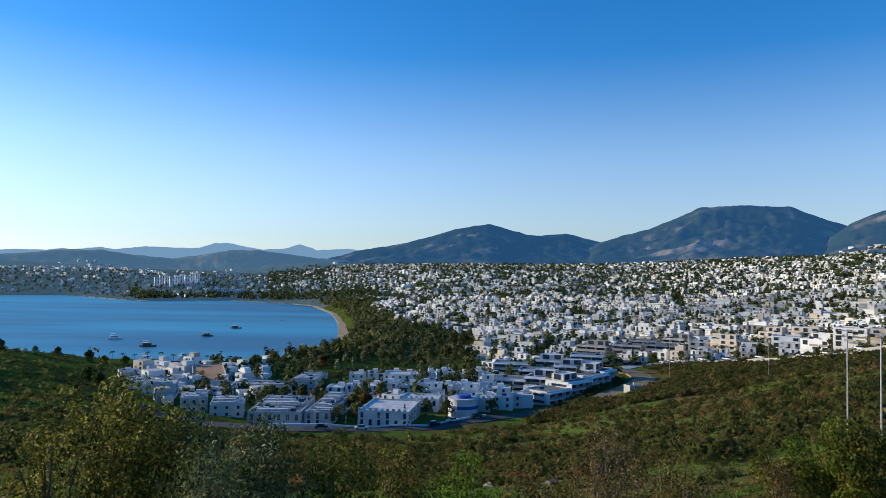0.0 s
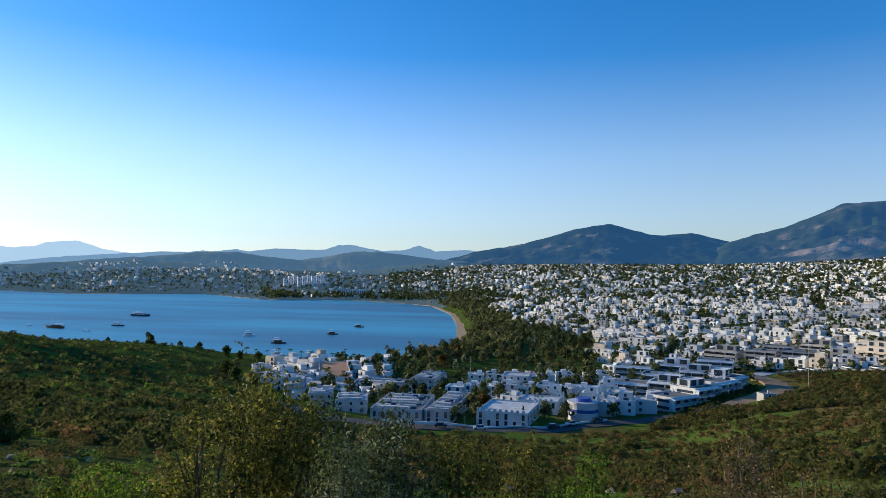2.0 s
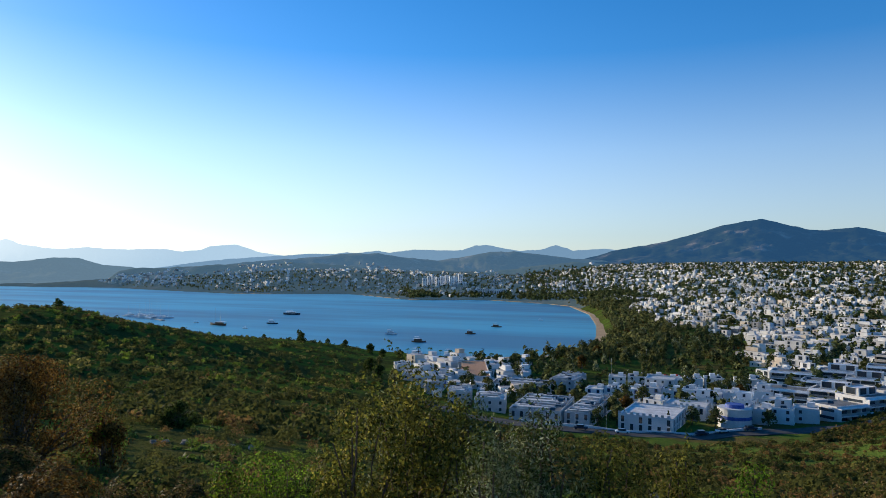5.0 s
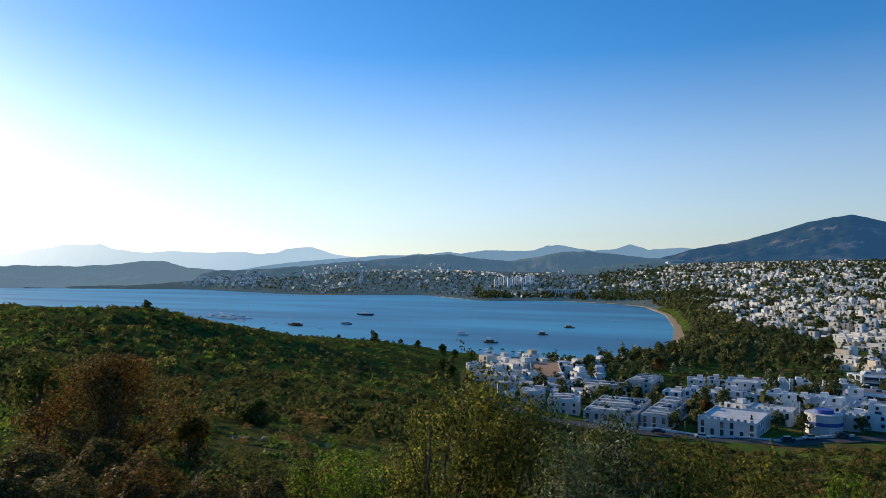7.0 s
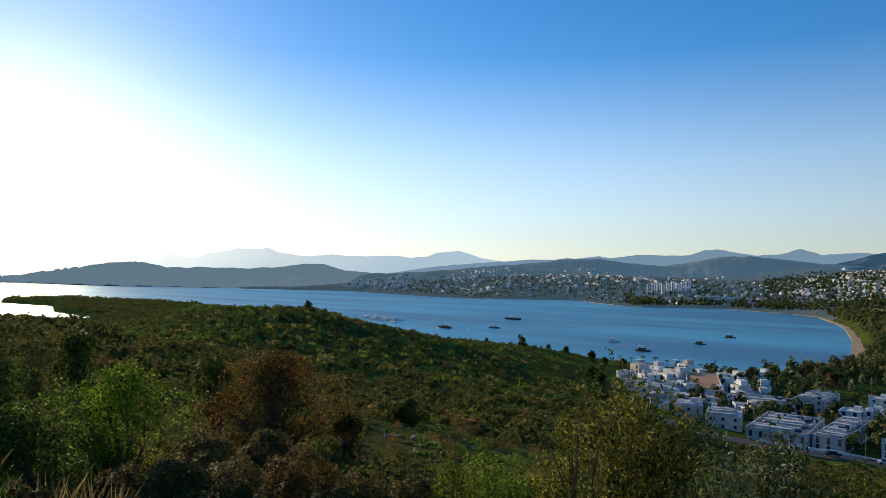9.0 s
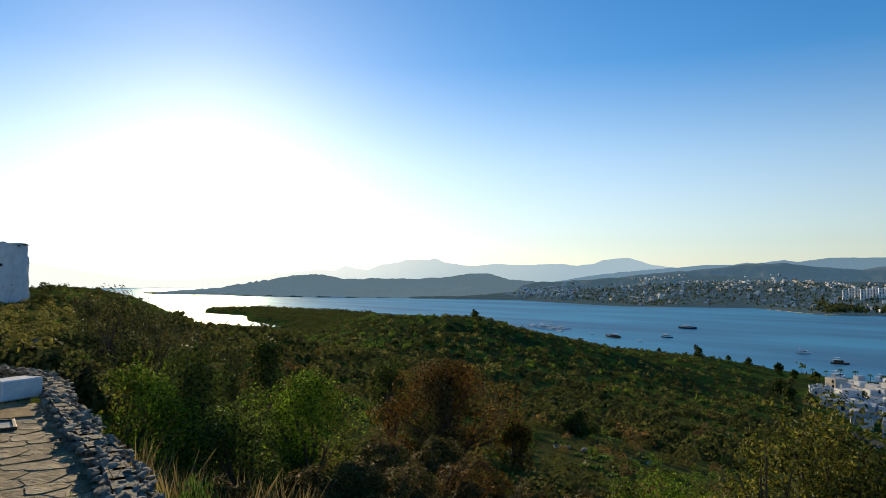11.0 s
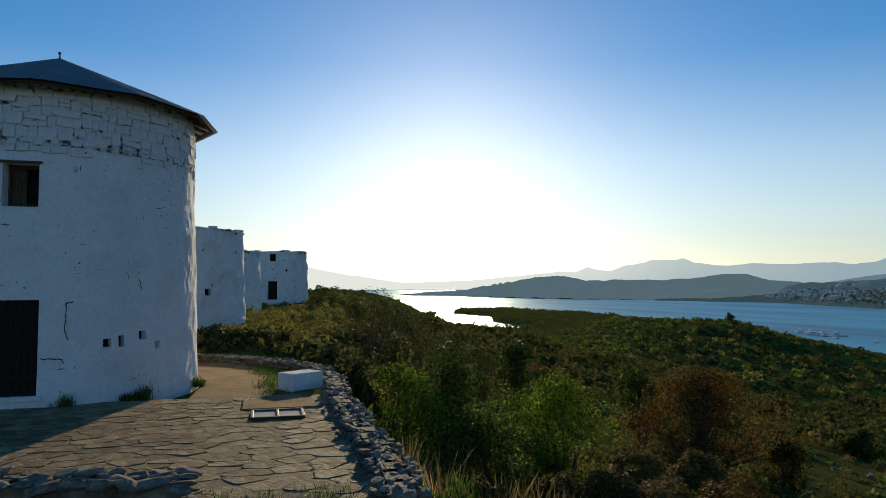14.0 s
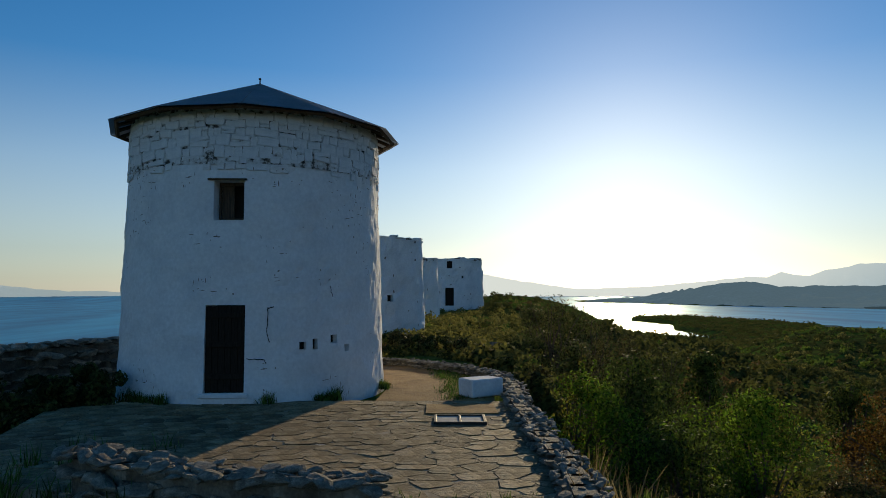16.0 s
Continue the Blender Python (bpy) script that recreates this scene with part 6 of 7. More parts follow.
    if not setback and 6.8 < w < 11:
        part("stair_head", box(bmesh.new(), sx, d * .08, h + .13, sx + 2.4, d * .08 + 2.2, h + 1.7), M[mat], ob)
    part("chimney", box(bmesh.new(), w / 2 - 1.6, d / 2 - 1.6, h + .13, w / 2 - 1.0, d / 2 - 1.0, h + 1.3), M[mat], ob)
    return ob


# hotel quarter at the foot of the slope
HOTEL = "white two-storey hotel block with a cluttered flat roof"
block("hotel", -53.5, 240, 2, 17, 30, 2, HOTEL, kind="tall", mat="hotel_wall", seed=1, roof_mat="roof_felt", step=3.1, solars=9, group="hotels by the bay", setback=0)
block("hotel", -38.5, 246, -3, 8.5, 38, 2, "long white hotel wing with a grey flat roof", kind="tall", mat="hotel_wall", seed=2, roof_mat="roof_felt", step=2.6, solars=4, group="hotels by the bay")
block("hotel", -73.5, 244, 14, 11, 16, 2, "white hotel block with stepped roof terraces", kind="small", mat="hotel_wall", seed=3, step=2.7, solars=3, group="hotels by the bay")
block("hotel", -88, 252, 18, 9, 14, 2, "low white hotel annexe among trees", kind="small", mat="hotel_wall", seed=4, solars=2, group="hotels by the bay")
block("hotel", -78, 308, 8, 26, 16, 2, "wide white hotel building with roof panels in rows", kind="wide", mat="hotel_wall", seed=5, roof_mat="roof_felt", step=2.5, solars=12, group="hotels by the bay")
block("hotel", -60, 322, -4, 11, 24, 2, "white hotel wing with rows of solar panels on its roof", kind="small", mat="hotel_wall", seed=6, solars=12, group="hotels by the bay")
block("restaurant", -112, 340, 20, 15, 58, 2, "long white building with a flat tan-tiled roof terrace", kind="wide", mat="hotel_wall", seed=7, roof_mat="tile_orange", step=2.6)
block("hotel", -128, 300, 24, 10, 16, 1, "white hotel building near the shore", kind="small", mat="hotel_wall", seed=8, solars=3, group="hotels by the bay")
block("hotel", -146, 330, 30, 9, 15, 1, "white stepped hotel near the shore", kind="small", mat="hotel_wall", seed=9, solars=2, group="hotels by the bay")
block("hotel", -112, 282, 16, 12, 14, 2, "white stepped hotel block among trees", kind="blue", mat="hotel_wall", seed=10, group="hotels by the bay")
block("house", -17, 240, -8, 17, 22, 2, "white apartment house with a toothed white parapet", kind="tall", seed=11, step=2.8, notch=True, group="white houses below the slope")
block("house", -7, 262, -8, 14, 12, 2, "white apartment house with a toothed white parapet", kind="tall", seed=12, step=2.8, notch=True, group="white houses below the slope")
block("house", -19, 316, -5, 12, 11, 3, "tall white apartment block with balconies", kind="small", seed=13, step=2.8, balcony=2, group="white houses below the slope")
for k in range(7):
    block("terrace_house", -44 + k * 7.6, 298 + (k % 2) * 2.5 - k * .5, -3, 7.2, 9, 2, "small white terraced house with blue-shaded windows", kind="blue", seed=20 + k, step=2.6, notch=k % 3 == 1, group="white terraced houses", category="house", solars=k % 2)
for k in range(8):
    block("terrace_house", -40 + k * 8.4, 338 + (k % 3) * 3, 6, 7.6, 9, 2, "small white terraced house by the park", kind="small", seed=30 + k, step=2.6, group="white terraced houses", category="house", solars=k % 2)
for k, (x, y) in enumerate(((16, 256), (23, 259), (30.5, 263), (12, 275), (22, 280), (-2, 284), (8, 298), (20, 300))):
    block("house", x, y, -14 + 5 * (k % 3), 7.5, 9, 2, "small white cube house with a roof terrace", kind="small", seed=40 + k, step=2.7, setback=k % 2, notch=k % 3 == 0, group="white houses below the slope", category="house", solars=k % 2)
# round tower with a blue band
tower = thing("round_tower", pose(8, 249, ground_at(8, 249) - .3), "round white building with a blue painted band", "building")
part("wall", tube(bmesh.new(), (0, 0, -2), (0, 0, 6.2), 5.2, 5.2, 28), M["house_white"], tower)
part("blue_band", tube(bmesh.new(), (0, 0, 3.2), (0, 0, 4.3), 5.26, 5.26, 28), M["blue_paint"], tower, "blue painted band")
part("roof_rim", tube(bmesh.new(), (0, 0, 6.2), (0, 0, 6.7), 5.4, 5.4, 28), M["house_white"], tower)
part("lantern", tube(bmesh.new(), (0, 0, 6.7), (0, 0, 7.8), 3.0, 2.8, 20), M["blue_paint"], tower)
# modern terraced complex inside the bend of the road
MOD = "modern white terrace block with dark balcony bands"
for k, (x, y, t, w, n) in enumerate(((41, 272, 45, 15, 2), (51, 283, 46, 15, 2), (61, 295, 50, 15, 2), (68, 308, 60, 14, 2), (28, 304, -20, 20, 2), (44, 300, -22, 14, 2), (46, 330, -14, 18, 2), (62, 335, -12, 16, 2), (36, 352, -10, 18, 2), (56, 358, -12, 18, 2), (73, 352, -14, 16, 3))):
    block("apartment_block", x, y, t, w, 11, n, MOD, kind="band", seed=60 + k, step=2.9, balcony=3, setback=k % 2, roof_mat="roof_felt", group="modern terrace blocks", skip=0.0, solars=1, bands=True)
# apartments along the upper street
for k, (az, r, w, n, mat, label) in enumerate((
        (-12.4, 405, 17, 3, "house_grey", "grey-brown apartment block with deep balconies"),
        (-15, 398, 15, 3, "house_grey", "grey-brown apartment block with deep balconies"),
        (-17.4, 392, 15, 3, "house_grey", "grey-brown apartment block with deep balconies"),
        (-18.8, 428, 16, 3, "house_grey", "grey-brown apartment block with deep balconies"),
        (-16.2, 432, 16, 3, "house_grey", "grey-brown apartment block with deep balconies"),
        (-20.4, 388, 13, 3, "house_cream", "cream apartment house with small balconies"),
        (-22.2, 384, 13, 3, "house_cream", "cream apartment house with small balconies"),
        (-24.2, 376, 12, 2, "house_cream", "cream apartment house with small balconies"),
        (-26.2, 362, 12, 3, "house_white", "white apartment house above the slope"),
        (-28.4, 342, 12, 2, "house_white", "white apartment house above the slope"),
        (-30.4, 330, 12, 3, "house_white", "white apartment house above the slope"),
        (-32.6, 318, 12, 2, "house_cream", "cream apartment house with small balconies"),
        (-25.4, 410, 12, 3, "house_cream", "salmon-coloured apartment house with balconies"),
        (-27.6, 392, 12, 3, "house_cream", "salmon-coloured apartment house with balconies"),
        (-13.4, 374, 22, 1, "house_grey", "long low garden building below the flats"),
        (-34.8, 308, 12, 3, "house_white", "white apartment house above the slope"),
        )):
    x, y = polar(az, r)
    block("apartment_house", x, y, az + (-22, -12, -4)[k % 3], w, 12, n, label, mat, "band" if mat == "house_grey" else "wide", seed=80 + k, balcony=3, step=2.9, group="flats along the upper street", solars=1 + k % 2, setback=k % 3 == 0, bands=mat == "house_grey", roof_mat="roof_felt" if mat == "house_grey" else "flat_roof")


# a few kinds of village house, copied over the nearer quarters
rng = random.Random(3)
KINDS = []
for k in range(10):
    ob = block("house", 0, 0, 0, rng.uniform(6, 9), rng.uniform(5.5, 8), (2, 2, 2, 1, 1, 2, 2, 2, 1, 1)[k], "white cube house with dark windows and a flat roof" if k % 4 else "cream cube house with dark windows and a flat roof",
               "house_white" if k % 4 else "house_cream", ("small", "tall", "wide", "blue")[k % 4], (0, 3), 100 + k, 2.7, balcony=(0, 2, 0, 1)[k % 4], setback=k % 3 == 0, category="house", group="town houses", solars=k % 2, base=0, notch=k == 5)
    KINDS.append(ob)


def town_edge(az):
    return np.interp(az, [-40, -30, -24, -16, -12, -6, 3, 8, 16, 22, 26], [290, 312, 352, 362, 305, 265, 262, 262, 262, 280, 330])


def town_spots(r0, r1, az0, az1, pitch, seed, share, inland=45, clear=0.75, quarter=95.0):
    """Plots in rows: each quarter of the town has its own street direction; gaps where the trees grow."""
    rng = np.random.RandomState(seed)
    n = max(6, int(radians(az1 - az0) * (r1 ** 2 - r0 ** 2) / 2 / quarter ** 2))
    qa, qr = np.radians(rng.uniform(az0, az1, n)), np.sqrt(rng.uniform(r0 ** 2, r1 ** 2, n))
    qx, qy = -np.sin(qa) * qr, np.cos(qa) * qr
    out = []
    for k in range(n):
        turn = -56 + 14 * math.sin(qx[k] / 210 + 1) + rng.uniform(-16, 16)
        along_row, across = pitch * rng.uniform(0.84, 1.0), pitch * rng.uniform(1.0, 1.32)
        g, e = np.arange(-2.2 * quarter, 2.2 * quarter, along_row), np.arange(-2.2 * quarter, 2.2 * quarter, across)
        u, v = np.meshgrid(g, e)
        u, v = (u + rng.uniform(-.14, .14, u.shape) * pitch).ravel(), (v + rng.uniform(-.1, .1, v.shape) * pitch).ravel()
        c, s = math.cos(radians(turn)), math.sin(radians(turn))
        x, y = qx[k] + u * c - v * s, qy[k] + u * s + v * c
        mine = np.argmin((x[:, None] - qx) ** 2 + (y[:, None] - qy) ** 2, 1) == k
        full = share * rng.uniform(0.75, 1.2)
        mine &= rng.uniform(0, 1, len(x)) < full
        out.append(np.stack([x[mine], y[mine], np.full(mine.sum(), turn)], 1))
    x, y, turn = np.concatenate(out).T
    r, az = np.hypot(x, y), np.degrees(np.arctan2(-x, y))
    s = shore_distance(x, y)
    ok = (r > r0) & (r < r1) & (az > az0) & (az < az1) & (y > 0) & (s > inland) & ~in_park(az, r, s)
    ok &= waves(x, y, 130, 21) + 0.4 * waves(x, y, 45, 22) < clear
    return x[ok], y[ok], r[ok], az[ok], turn[ok], rng


def in_park(az, r, s):
    """The trees behind the beach: broad at its near end, a thin belt along the rest."""
    return (az > -3) & (az < 14) & (s < np.interp(r, [400, 540, 600, 700, 900], [190, 165, 95, 62, 45])) & (r < 900)


TAKEN = [(o.matrix_basis.translation.x, o.matrix_basis.translation.y) for o in scene.objects if o.parent is None and o.get("category") in ("building", "house") and o not in KINDS]
x, y, r, az, way, nrng = town_spots(260, 640, -40, 11.5, 11.6, 51, 0.80, inland=18, clear=0.85)
ok = (r > town_edge(az) + 8) & np.array([min(math.hypot(a - p, b - q) for p, q in TAKEN) > 11.0 for a, b in zip(x, y)]) & ~((az < -10.5) & (az > -16) & (r < 345))
z = land(x, y)
order = np.argsort(r[ok])
used = 0
rest = []
for a, b, c, turn in zip(x[ok][order], y[ok][order], z[ok][order], way[ok][order]):
    turn += nrng.uniform(-3, 3)
    if used < 120:
        copy_thing(KINDS[nrng.randint(len(KINDS))], pose(a, b, c - 0.5, 0, 0, turn))
        used += 1
    else:
        rest.append((a, b, c, turn))
for ob in KINDS:                                    # the first of each kind stand in the town too
    i = KINDS.index(ob)
    px, py = polar(-6.5 - 2.6 * i, 660)
    ob.matrix_basis = pose(px, py, float(land(np.array([px]), np.array([py]))[0]) - .5, 0, 0, -58 + 3 * i)


def far_town(name, label, spots, size, seed, rows=(1, 1, 1, 2, 2, 2), white=.78, window=True, long=.12):
    """Further houses, joined: stepped white cubes with parapets, grey roofs and dark openings."""
    rng = np.random.RandomState(seed)
    bodies, roofs, panes = [], [], []
    for x, y, z, turn in spots:
        w, d, n = rng.uniform(*size), rng.uniform(*size) * .85, rows[rng.randint(len(rows))]
        if rng.rand() < long:                       # a terrace or a block of flats
            w *= rng.uniform(1.7, 2.6)
        h, t = n * 2.4 + 0.5, radians(turn)
        c, s = math.cos(t), math.sin(t)
        bodies.append((x, y, z - 2.5, w, d, h + 2.5, t))
        roofs.append((x, y, z + h, w - 1.0, d - 1.0, 0.08, t))
        if rng.rand() < 0.32:
            ox, oy = rng.uniform(-.15, .15) * w, .15 * d
            bodies.append((x + ox * c - oy * s, y + ox * s + oy * c, z + h + .1, w * .55, d * .6, 2.3, t))
        if rng.rand() < 0.35:
            ox, oy = (w / 2 + 2.0) * rng.choice([-1, 1]), rng.uniform(-.2, .2) * d
            bodies.append((x + ox * c - oy * s, y + ox * s + oy * c, z - 2.5, 4.2, d * .7, h * .6 + 2.5, t))
        if window:
            for q in range(n):
                for side, length in ((0, w), (3, d)):
                    k = max(1, int(length / 3.9))
                    for i in range(k):
                        if rng.rand() < .3:
                            continue
                        u = (i + .5) / k * length - length / 2
                        ox, oy = ((u, -d / 2), (w / 2, u), None, (-w / 2, u))[side]
                        ww, dd = (1.5, .12) if side == 0 else (.12, 1.5)
                        panes.append((x + ox * c - oy * s, y + ox * s + oy * c, z + q * 2.4 + .6, ww, dd, 1.7, t))
    tone = rng.uniform(0, 1, len(bodies))
    ob = tagged(new(name, boxes_mesh(name, [b for b, t in zip(bodies, tone) if t < white], M["house_white"])), label, "houses", kind="stuff")
    link("cream_houses", boxes_mesh("cream_houses", [b for b, t in zip(bodies, tone) if white <= t < .5 + white / 2], M["house_cream"]), ob)
    link("grey_houses", boxes_mesh("grey_houses", [b for b, t in zip(bodies, tone) if t >= .5 + white / 2], M["house_grey"]), ob)
    link("flat_roofs", boxes_mesh("flat_roofs", roofs, M["flat_roof"]), ob)
    if panes:
        link("openings", boxes_mesh("openings", panes, M["window_glass"]), ob)
    return ob


def as_spots(x, y, way, rng):
    return [(a, b, c, t + rng.uniform(-3, 3)) for a, b, c, t in zip(x, y, land(x, y), way)]


if rest:
    far_town("town_houses", "white cube houses packed up the town slopes", rest, (4.8, 8.4), 61)
x, y, r, az, way, q = town_spots(256, 430, 10.5, 23, 10.2, 57, 0.92, inland=10)
ok = np.array([min(math.hypot(a - p, b - t) for p, t in TAKEN) > 12.5 for a, b in zip(x, y)]) & (r > town_edge(az))
far_town("beach_houses", "low white houses and shops packed behind the beach", as_spots(x[ok], y[ok], way[ok], q), (5.0, 9.0), 67, rows=(1, 1, 1, 1, 1, 2))
x, y, r, az, way, q = town_spots(640, 1150, -40, 9.2, 12.2, 52, 0.74, clear=0.45)
far_town("town_houses", "white cube houses packed up the town slopes", as_spots(x, y, way, q), (4.8, 8.6), 62, white=.8)
x, y, r, az, way, q = town_spots(1150, 1800, -40, 12, 15.5, 53, 0.72, clear=0.3, quarter=130)
far_town("town_houses", "distant white houses packed over the hillside", as_spots(x, y, way, q), (6, 10), 63, rows=(1, 1, 1, 2), white=.8, long=.3)
x, y, r, az, way, q = town_spots(1800, 2500, -40, 9, 20.0, 54, 0.72, clear=0.3, quarter=170)
far_town("town_houses", "distant white houses below the mountains", as_spots(x, y, way, q), (7.5, 12.5), 64, rows=(1, 1, 1, 2), window=False, white=.8, long=.35)
# across the bay more walls are grey and cream, to imitate haze
x, y, r, az, way, q = town_spots(1320, 2400, 5, 46, 18.0, 55, 0.55, inland=30, clear=0.05, quarter=150)
far_town("shore_houses", "white holiday houses in clusters on the hills across the bay", as_spots(x, y, way, q), (6.5, 11), 65, rows=(1, 1, 1, 2), window=True, white=.6, long=.4)
x, y, r, az, way, q = town_spots(2000, 2420, 41.5, 47, 20.0, 56, 0.95, inland=20)
far_town("shore_houses", "white holiday village in rows across the bay", as_spots(x, y, way, q), (6.5, 9.5), 66, window=False, white=.55)
q = np.random.RandomState(58)
spots = []
for az0, az1, r0, r1, n, turn in ((25.2, 29.2, 2620, 3050, 70, -40), (16.4, 21.0, 2500, 2850, 90, -50), (33.0, 37.0, 2350, 2480, 50, -35)):
    for k in range(n):
        px, py = polar(q.uniform(az0, az1), r0 + (r1 - r0) * (k % 6 + q.uniform(-.15, .15)) / 5)
        pz = max(float(f(np.array([px]), np.array([py]))[0]) for f in (blue_hills, far_slopes)) + float(waves(np.array([px]), np.array([py]), 160, 8)[0]) * 3.0
        spots.append((px, py, pz, turn + q.uniform(-5, 5)))
# again a lower white share, so the wall colours imitate haze
far_town("hill_houses", "pale houses in rows on the hills behind the bay", spots, (8, 13), 68, window=False, white=.6)
# tall white blocks in a row across the bay
for k in range(9):
    px, py = polar(22.2 - k * 0.36, 1770 + 38 * (k % 3))
    block("tower_block", px, py, 30, 11, 11, 7, "white high-rise holiday block across the bay", kind="wide", seed=300 + k, step=3.2, group="high-rise holiday blocks", skip=.25, base=float(land(np.array([px]), np.array([py]))[0]))
px, py = polar(16.8, 1560)
block("hotel", px, py, 10, 75, 20, 4, "large white beach hotel across the bay", kind="wide", seed=320, step=3.3, group="hotels by the bay")


# ---- trees ----
def tree_kind(kind, seed):
    rng = np.random.RandomState(seed)
    ob = thing("tree", Matrix.Identity(4), {"pine": "dark green pine with a broad uneven crown", "round": "dark green broadleaf tree with a rounded crown", "cypress": "tall dark cypress tree", "gold": "broadleaf tree in golden autumn leaf",
                                            "palm": "palm tree with drooping fronds", "bush": "low bushy dark tree leafy down to the ground"}[kind] + (" beside the houses" if kind == "cypress" else ""), "tree", "town trees")
    if kind == "palm":
        part("trunk", tube(bmesh.new(), (0, 0, -.5), (0.15, 0, 6.2), 0.24, 0.17, 7), M["bark"], ob)
        out = []
        for k in range(16):
            a, lift = 2 * np.pi * k / 16 + rng.uniform(-.1, .1), rng.uniform(-.1, .7)
            for s in np.linspace(0.1, 1, 9):
                c = np.array([np.cos(a) * s * 2.3 + .15, np.sin(a) * s * 2.3, 6.2 + lift * s * 2 - 1.6 * s * s])
                for side in (-1, 1):
                    e = np.array([-np.sin(a), np.cos(a), -.5]) * side * .55 * (1.1 - s * .7)
                    t = np.array([np.cos(a), np.sin(a), -.3]) * .22
                    out.append([c - t, c + t, c + e + t * 1.5, c + e])
        link("crown", soup("crown", np.array(out), 4, M["leaf_green"]), ob)
        return ob
    h, w = {"pine": (9, 7.5), "round": (7, 6.5), "cypress": (10, 2.2), "gold": (6.5, 6), "bush": (5.2, 6.2)}[kind]
    bl = crown_blobs(w, w, h * {"cypress": .93, "bush": .98}.get(kind, .72), h * {"cypress": .07, "bush": .02}.get(kind, .28), 26, rng)
    pts, nrm = blob_points(620, bl, rng, 0.5)
    link("crown", soup("crown", leaves(pts, 0.75 if kind != "cypress" else .5, rng, .7, normal=nrm), 4, M[{"pine": "leaf_mid", "round": "leaf_park", "cypress": "leaf_dark", "gold": "leaf_rust", "bush": "leaf_dark"}[kind]]), ob)
    bm = tube(bmesh.new(), (0, 0, -.6), (0, 0, h * .5), .26, .16, 7)
    branches(bm, [tuple(c) for c, _ in bl[:9]], (0, 0, h * .3), rng, .11)
    part("trunk", bm, M["bark"], ob)
    return ob


TREES = {k: [tree_kind(k, 400 + i) for i in range(n)] for k, n in (("pine", 3), ("round", 3), ("cypress", 1), ("gold", 1), ("palm", 1), ("bush", 2))}
rng = np.random.RandomState(9)
first = {id(o): True for v in TREES.values() for o in v}


def plant(kind, x, y, scale=1.0, z=None):
    src = TREES[kind][rng.randint(len(TREES[kind]))]
    z = float(land(np.array([x]), np.array([y]))[0]) if z is None else z
    m = Matrix.Translation((x, y, z)) @ Matrix.Rotation(rng.uniform(0, 6.28), 4, "Z")
    if first.get(id(src)):
        first[id(src)] = False
        src.matrix_basis = m @ Matrix.Scale(scale, 4)
        return src
    ob = copy_thing(src, m)
    ob.scale = (scale,) * 3
    return ob


count = 0
while count < 75:                                     # the park behind the beach
    az, r = rng.uniform(-2.5, 13.8), rng.uniform(395, 720)
    x, y = polar(az, r)
    s = float(shore_distance(np.array([x]), np.array([y]))[0])
    if 14 < s < 185 and in_park(az, r, s):
        plant("gold" if rng.rand() < .06 else "pine" if rng.rand() < .4 else "round", x, y, rng.uniform(.75, 1.25))
        count += 1
for x, y, k, s in ((-28, 236, "round", 1.0), (-31, 250, "round", 1.1), (-27, 256, "gold", 1.15), (-33, 228, "pine", .8), (-5, 246, "round", .9), (2, 240, "pine", .8), (5, 262, "round", 1), (-48, 268, "round", .9), (-52, 262, "gold", .7),
                   (-66, 268, "round", 1.1), (-82, 270, "pine", .9), (-95, 262, "round", 1), (-98, 292, "pine", .9), (-30, 280, "pine", .9), (-24, 284, "round", 1), (0, 306, "cypress", 1), (3, 312, "round", 1.1), (8, 318, "pine", 1), (12, 308, "gold", 1),
                   (28, 285, "round", .8), (14, 330, "pine", 1.1), (-8, 330, "pine", 1), (-62, 345, "round", 1), (-90, 345, "pine", 1), (-12, 236, "cypress", .6), (18, 248, "round", .8), (36, 290, "round", .7), (96, 352, "cypress", .8), (106, 352, "round", .8), (118, 346, "pine", .7),
                   (128, 340, "round", .7), (138, 328, "round", .7), (146, 310, "pine", .7), (-64, 256, "round", .8), (-68, 284, "round", 1), (-92, 300, "round", .9), (-100, 318, "pine", .8), (-120, 262, "round", 1), (-134, 276, "bush", 1.2), (-150, 300, "bush", 1.3), (-160, 330, "round", .8), (-126, 322, "round", .8), (-104, 390, "pine", 1), (-96, 402, "pine", 1.1), (-118, 402, "round", .9)):
    plant(k, x, y, s)
for k in range(16):                                   # palms along the beach promenade
    x, y = -92 - k * 7.0, 425 - abs(k - 9) * 0.8 + rng.uniform(-3, 3)
    if float(shore_distance(np.array([x]), np.array([y]))[0]) > 4:
        plant("palm", x, y, rng.uniform(.5, .75))
for az, r, k, s in ((32.2, 455, "bush", 1.5), (26.6, 440, "bush", 1.2), (49.5, 300, "bush", .8), (25.6, 420, "bush", 1.0), (28.6, 470, "bush", .8), (30.0, 480, "bush", .7), (24.2, 430, "bush", 1.0), (35.0, 545, "bush", .7)):
    plant(k, *polar(az, r), s)


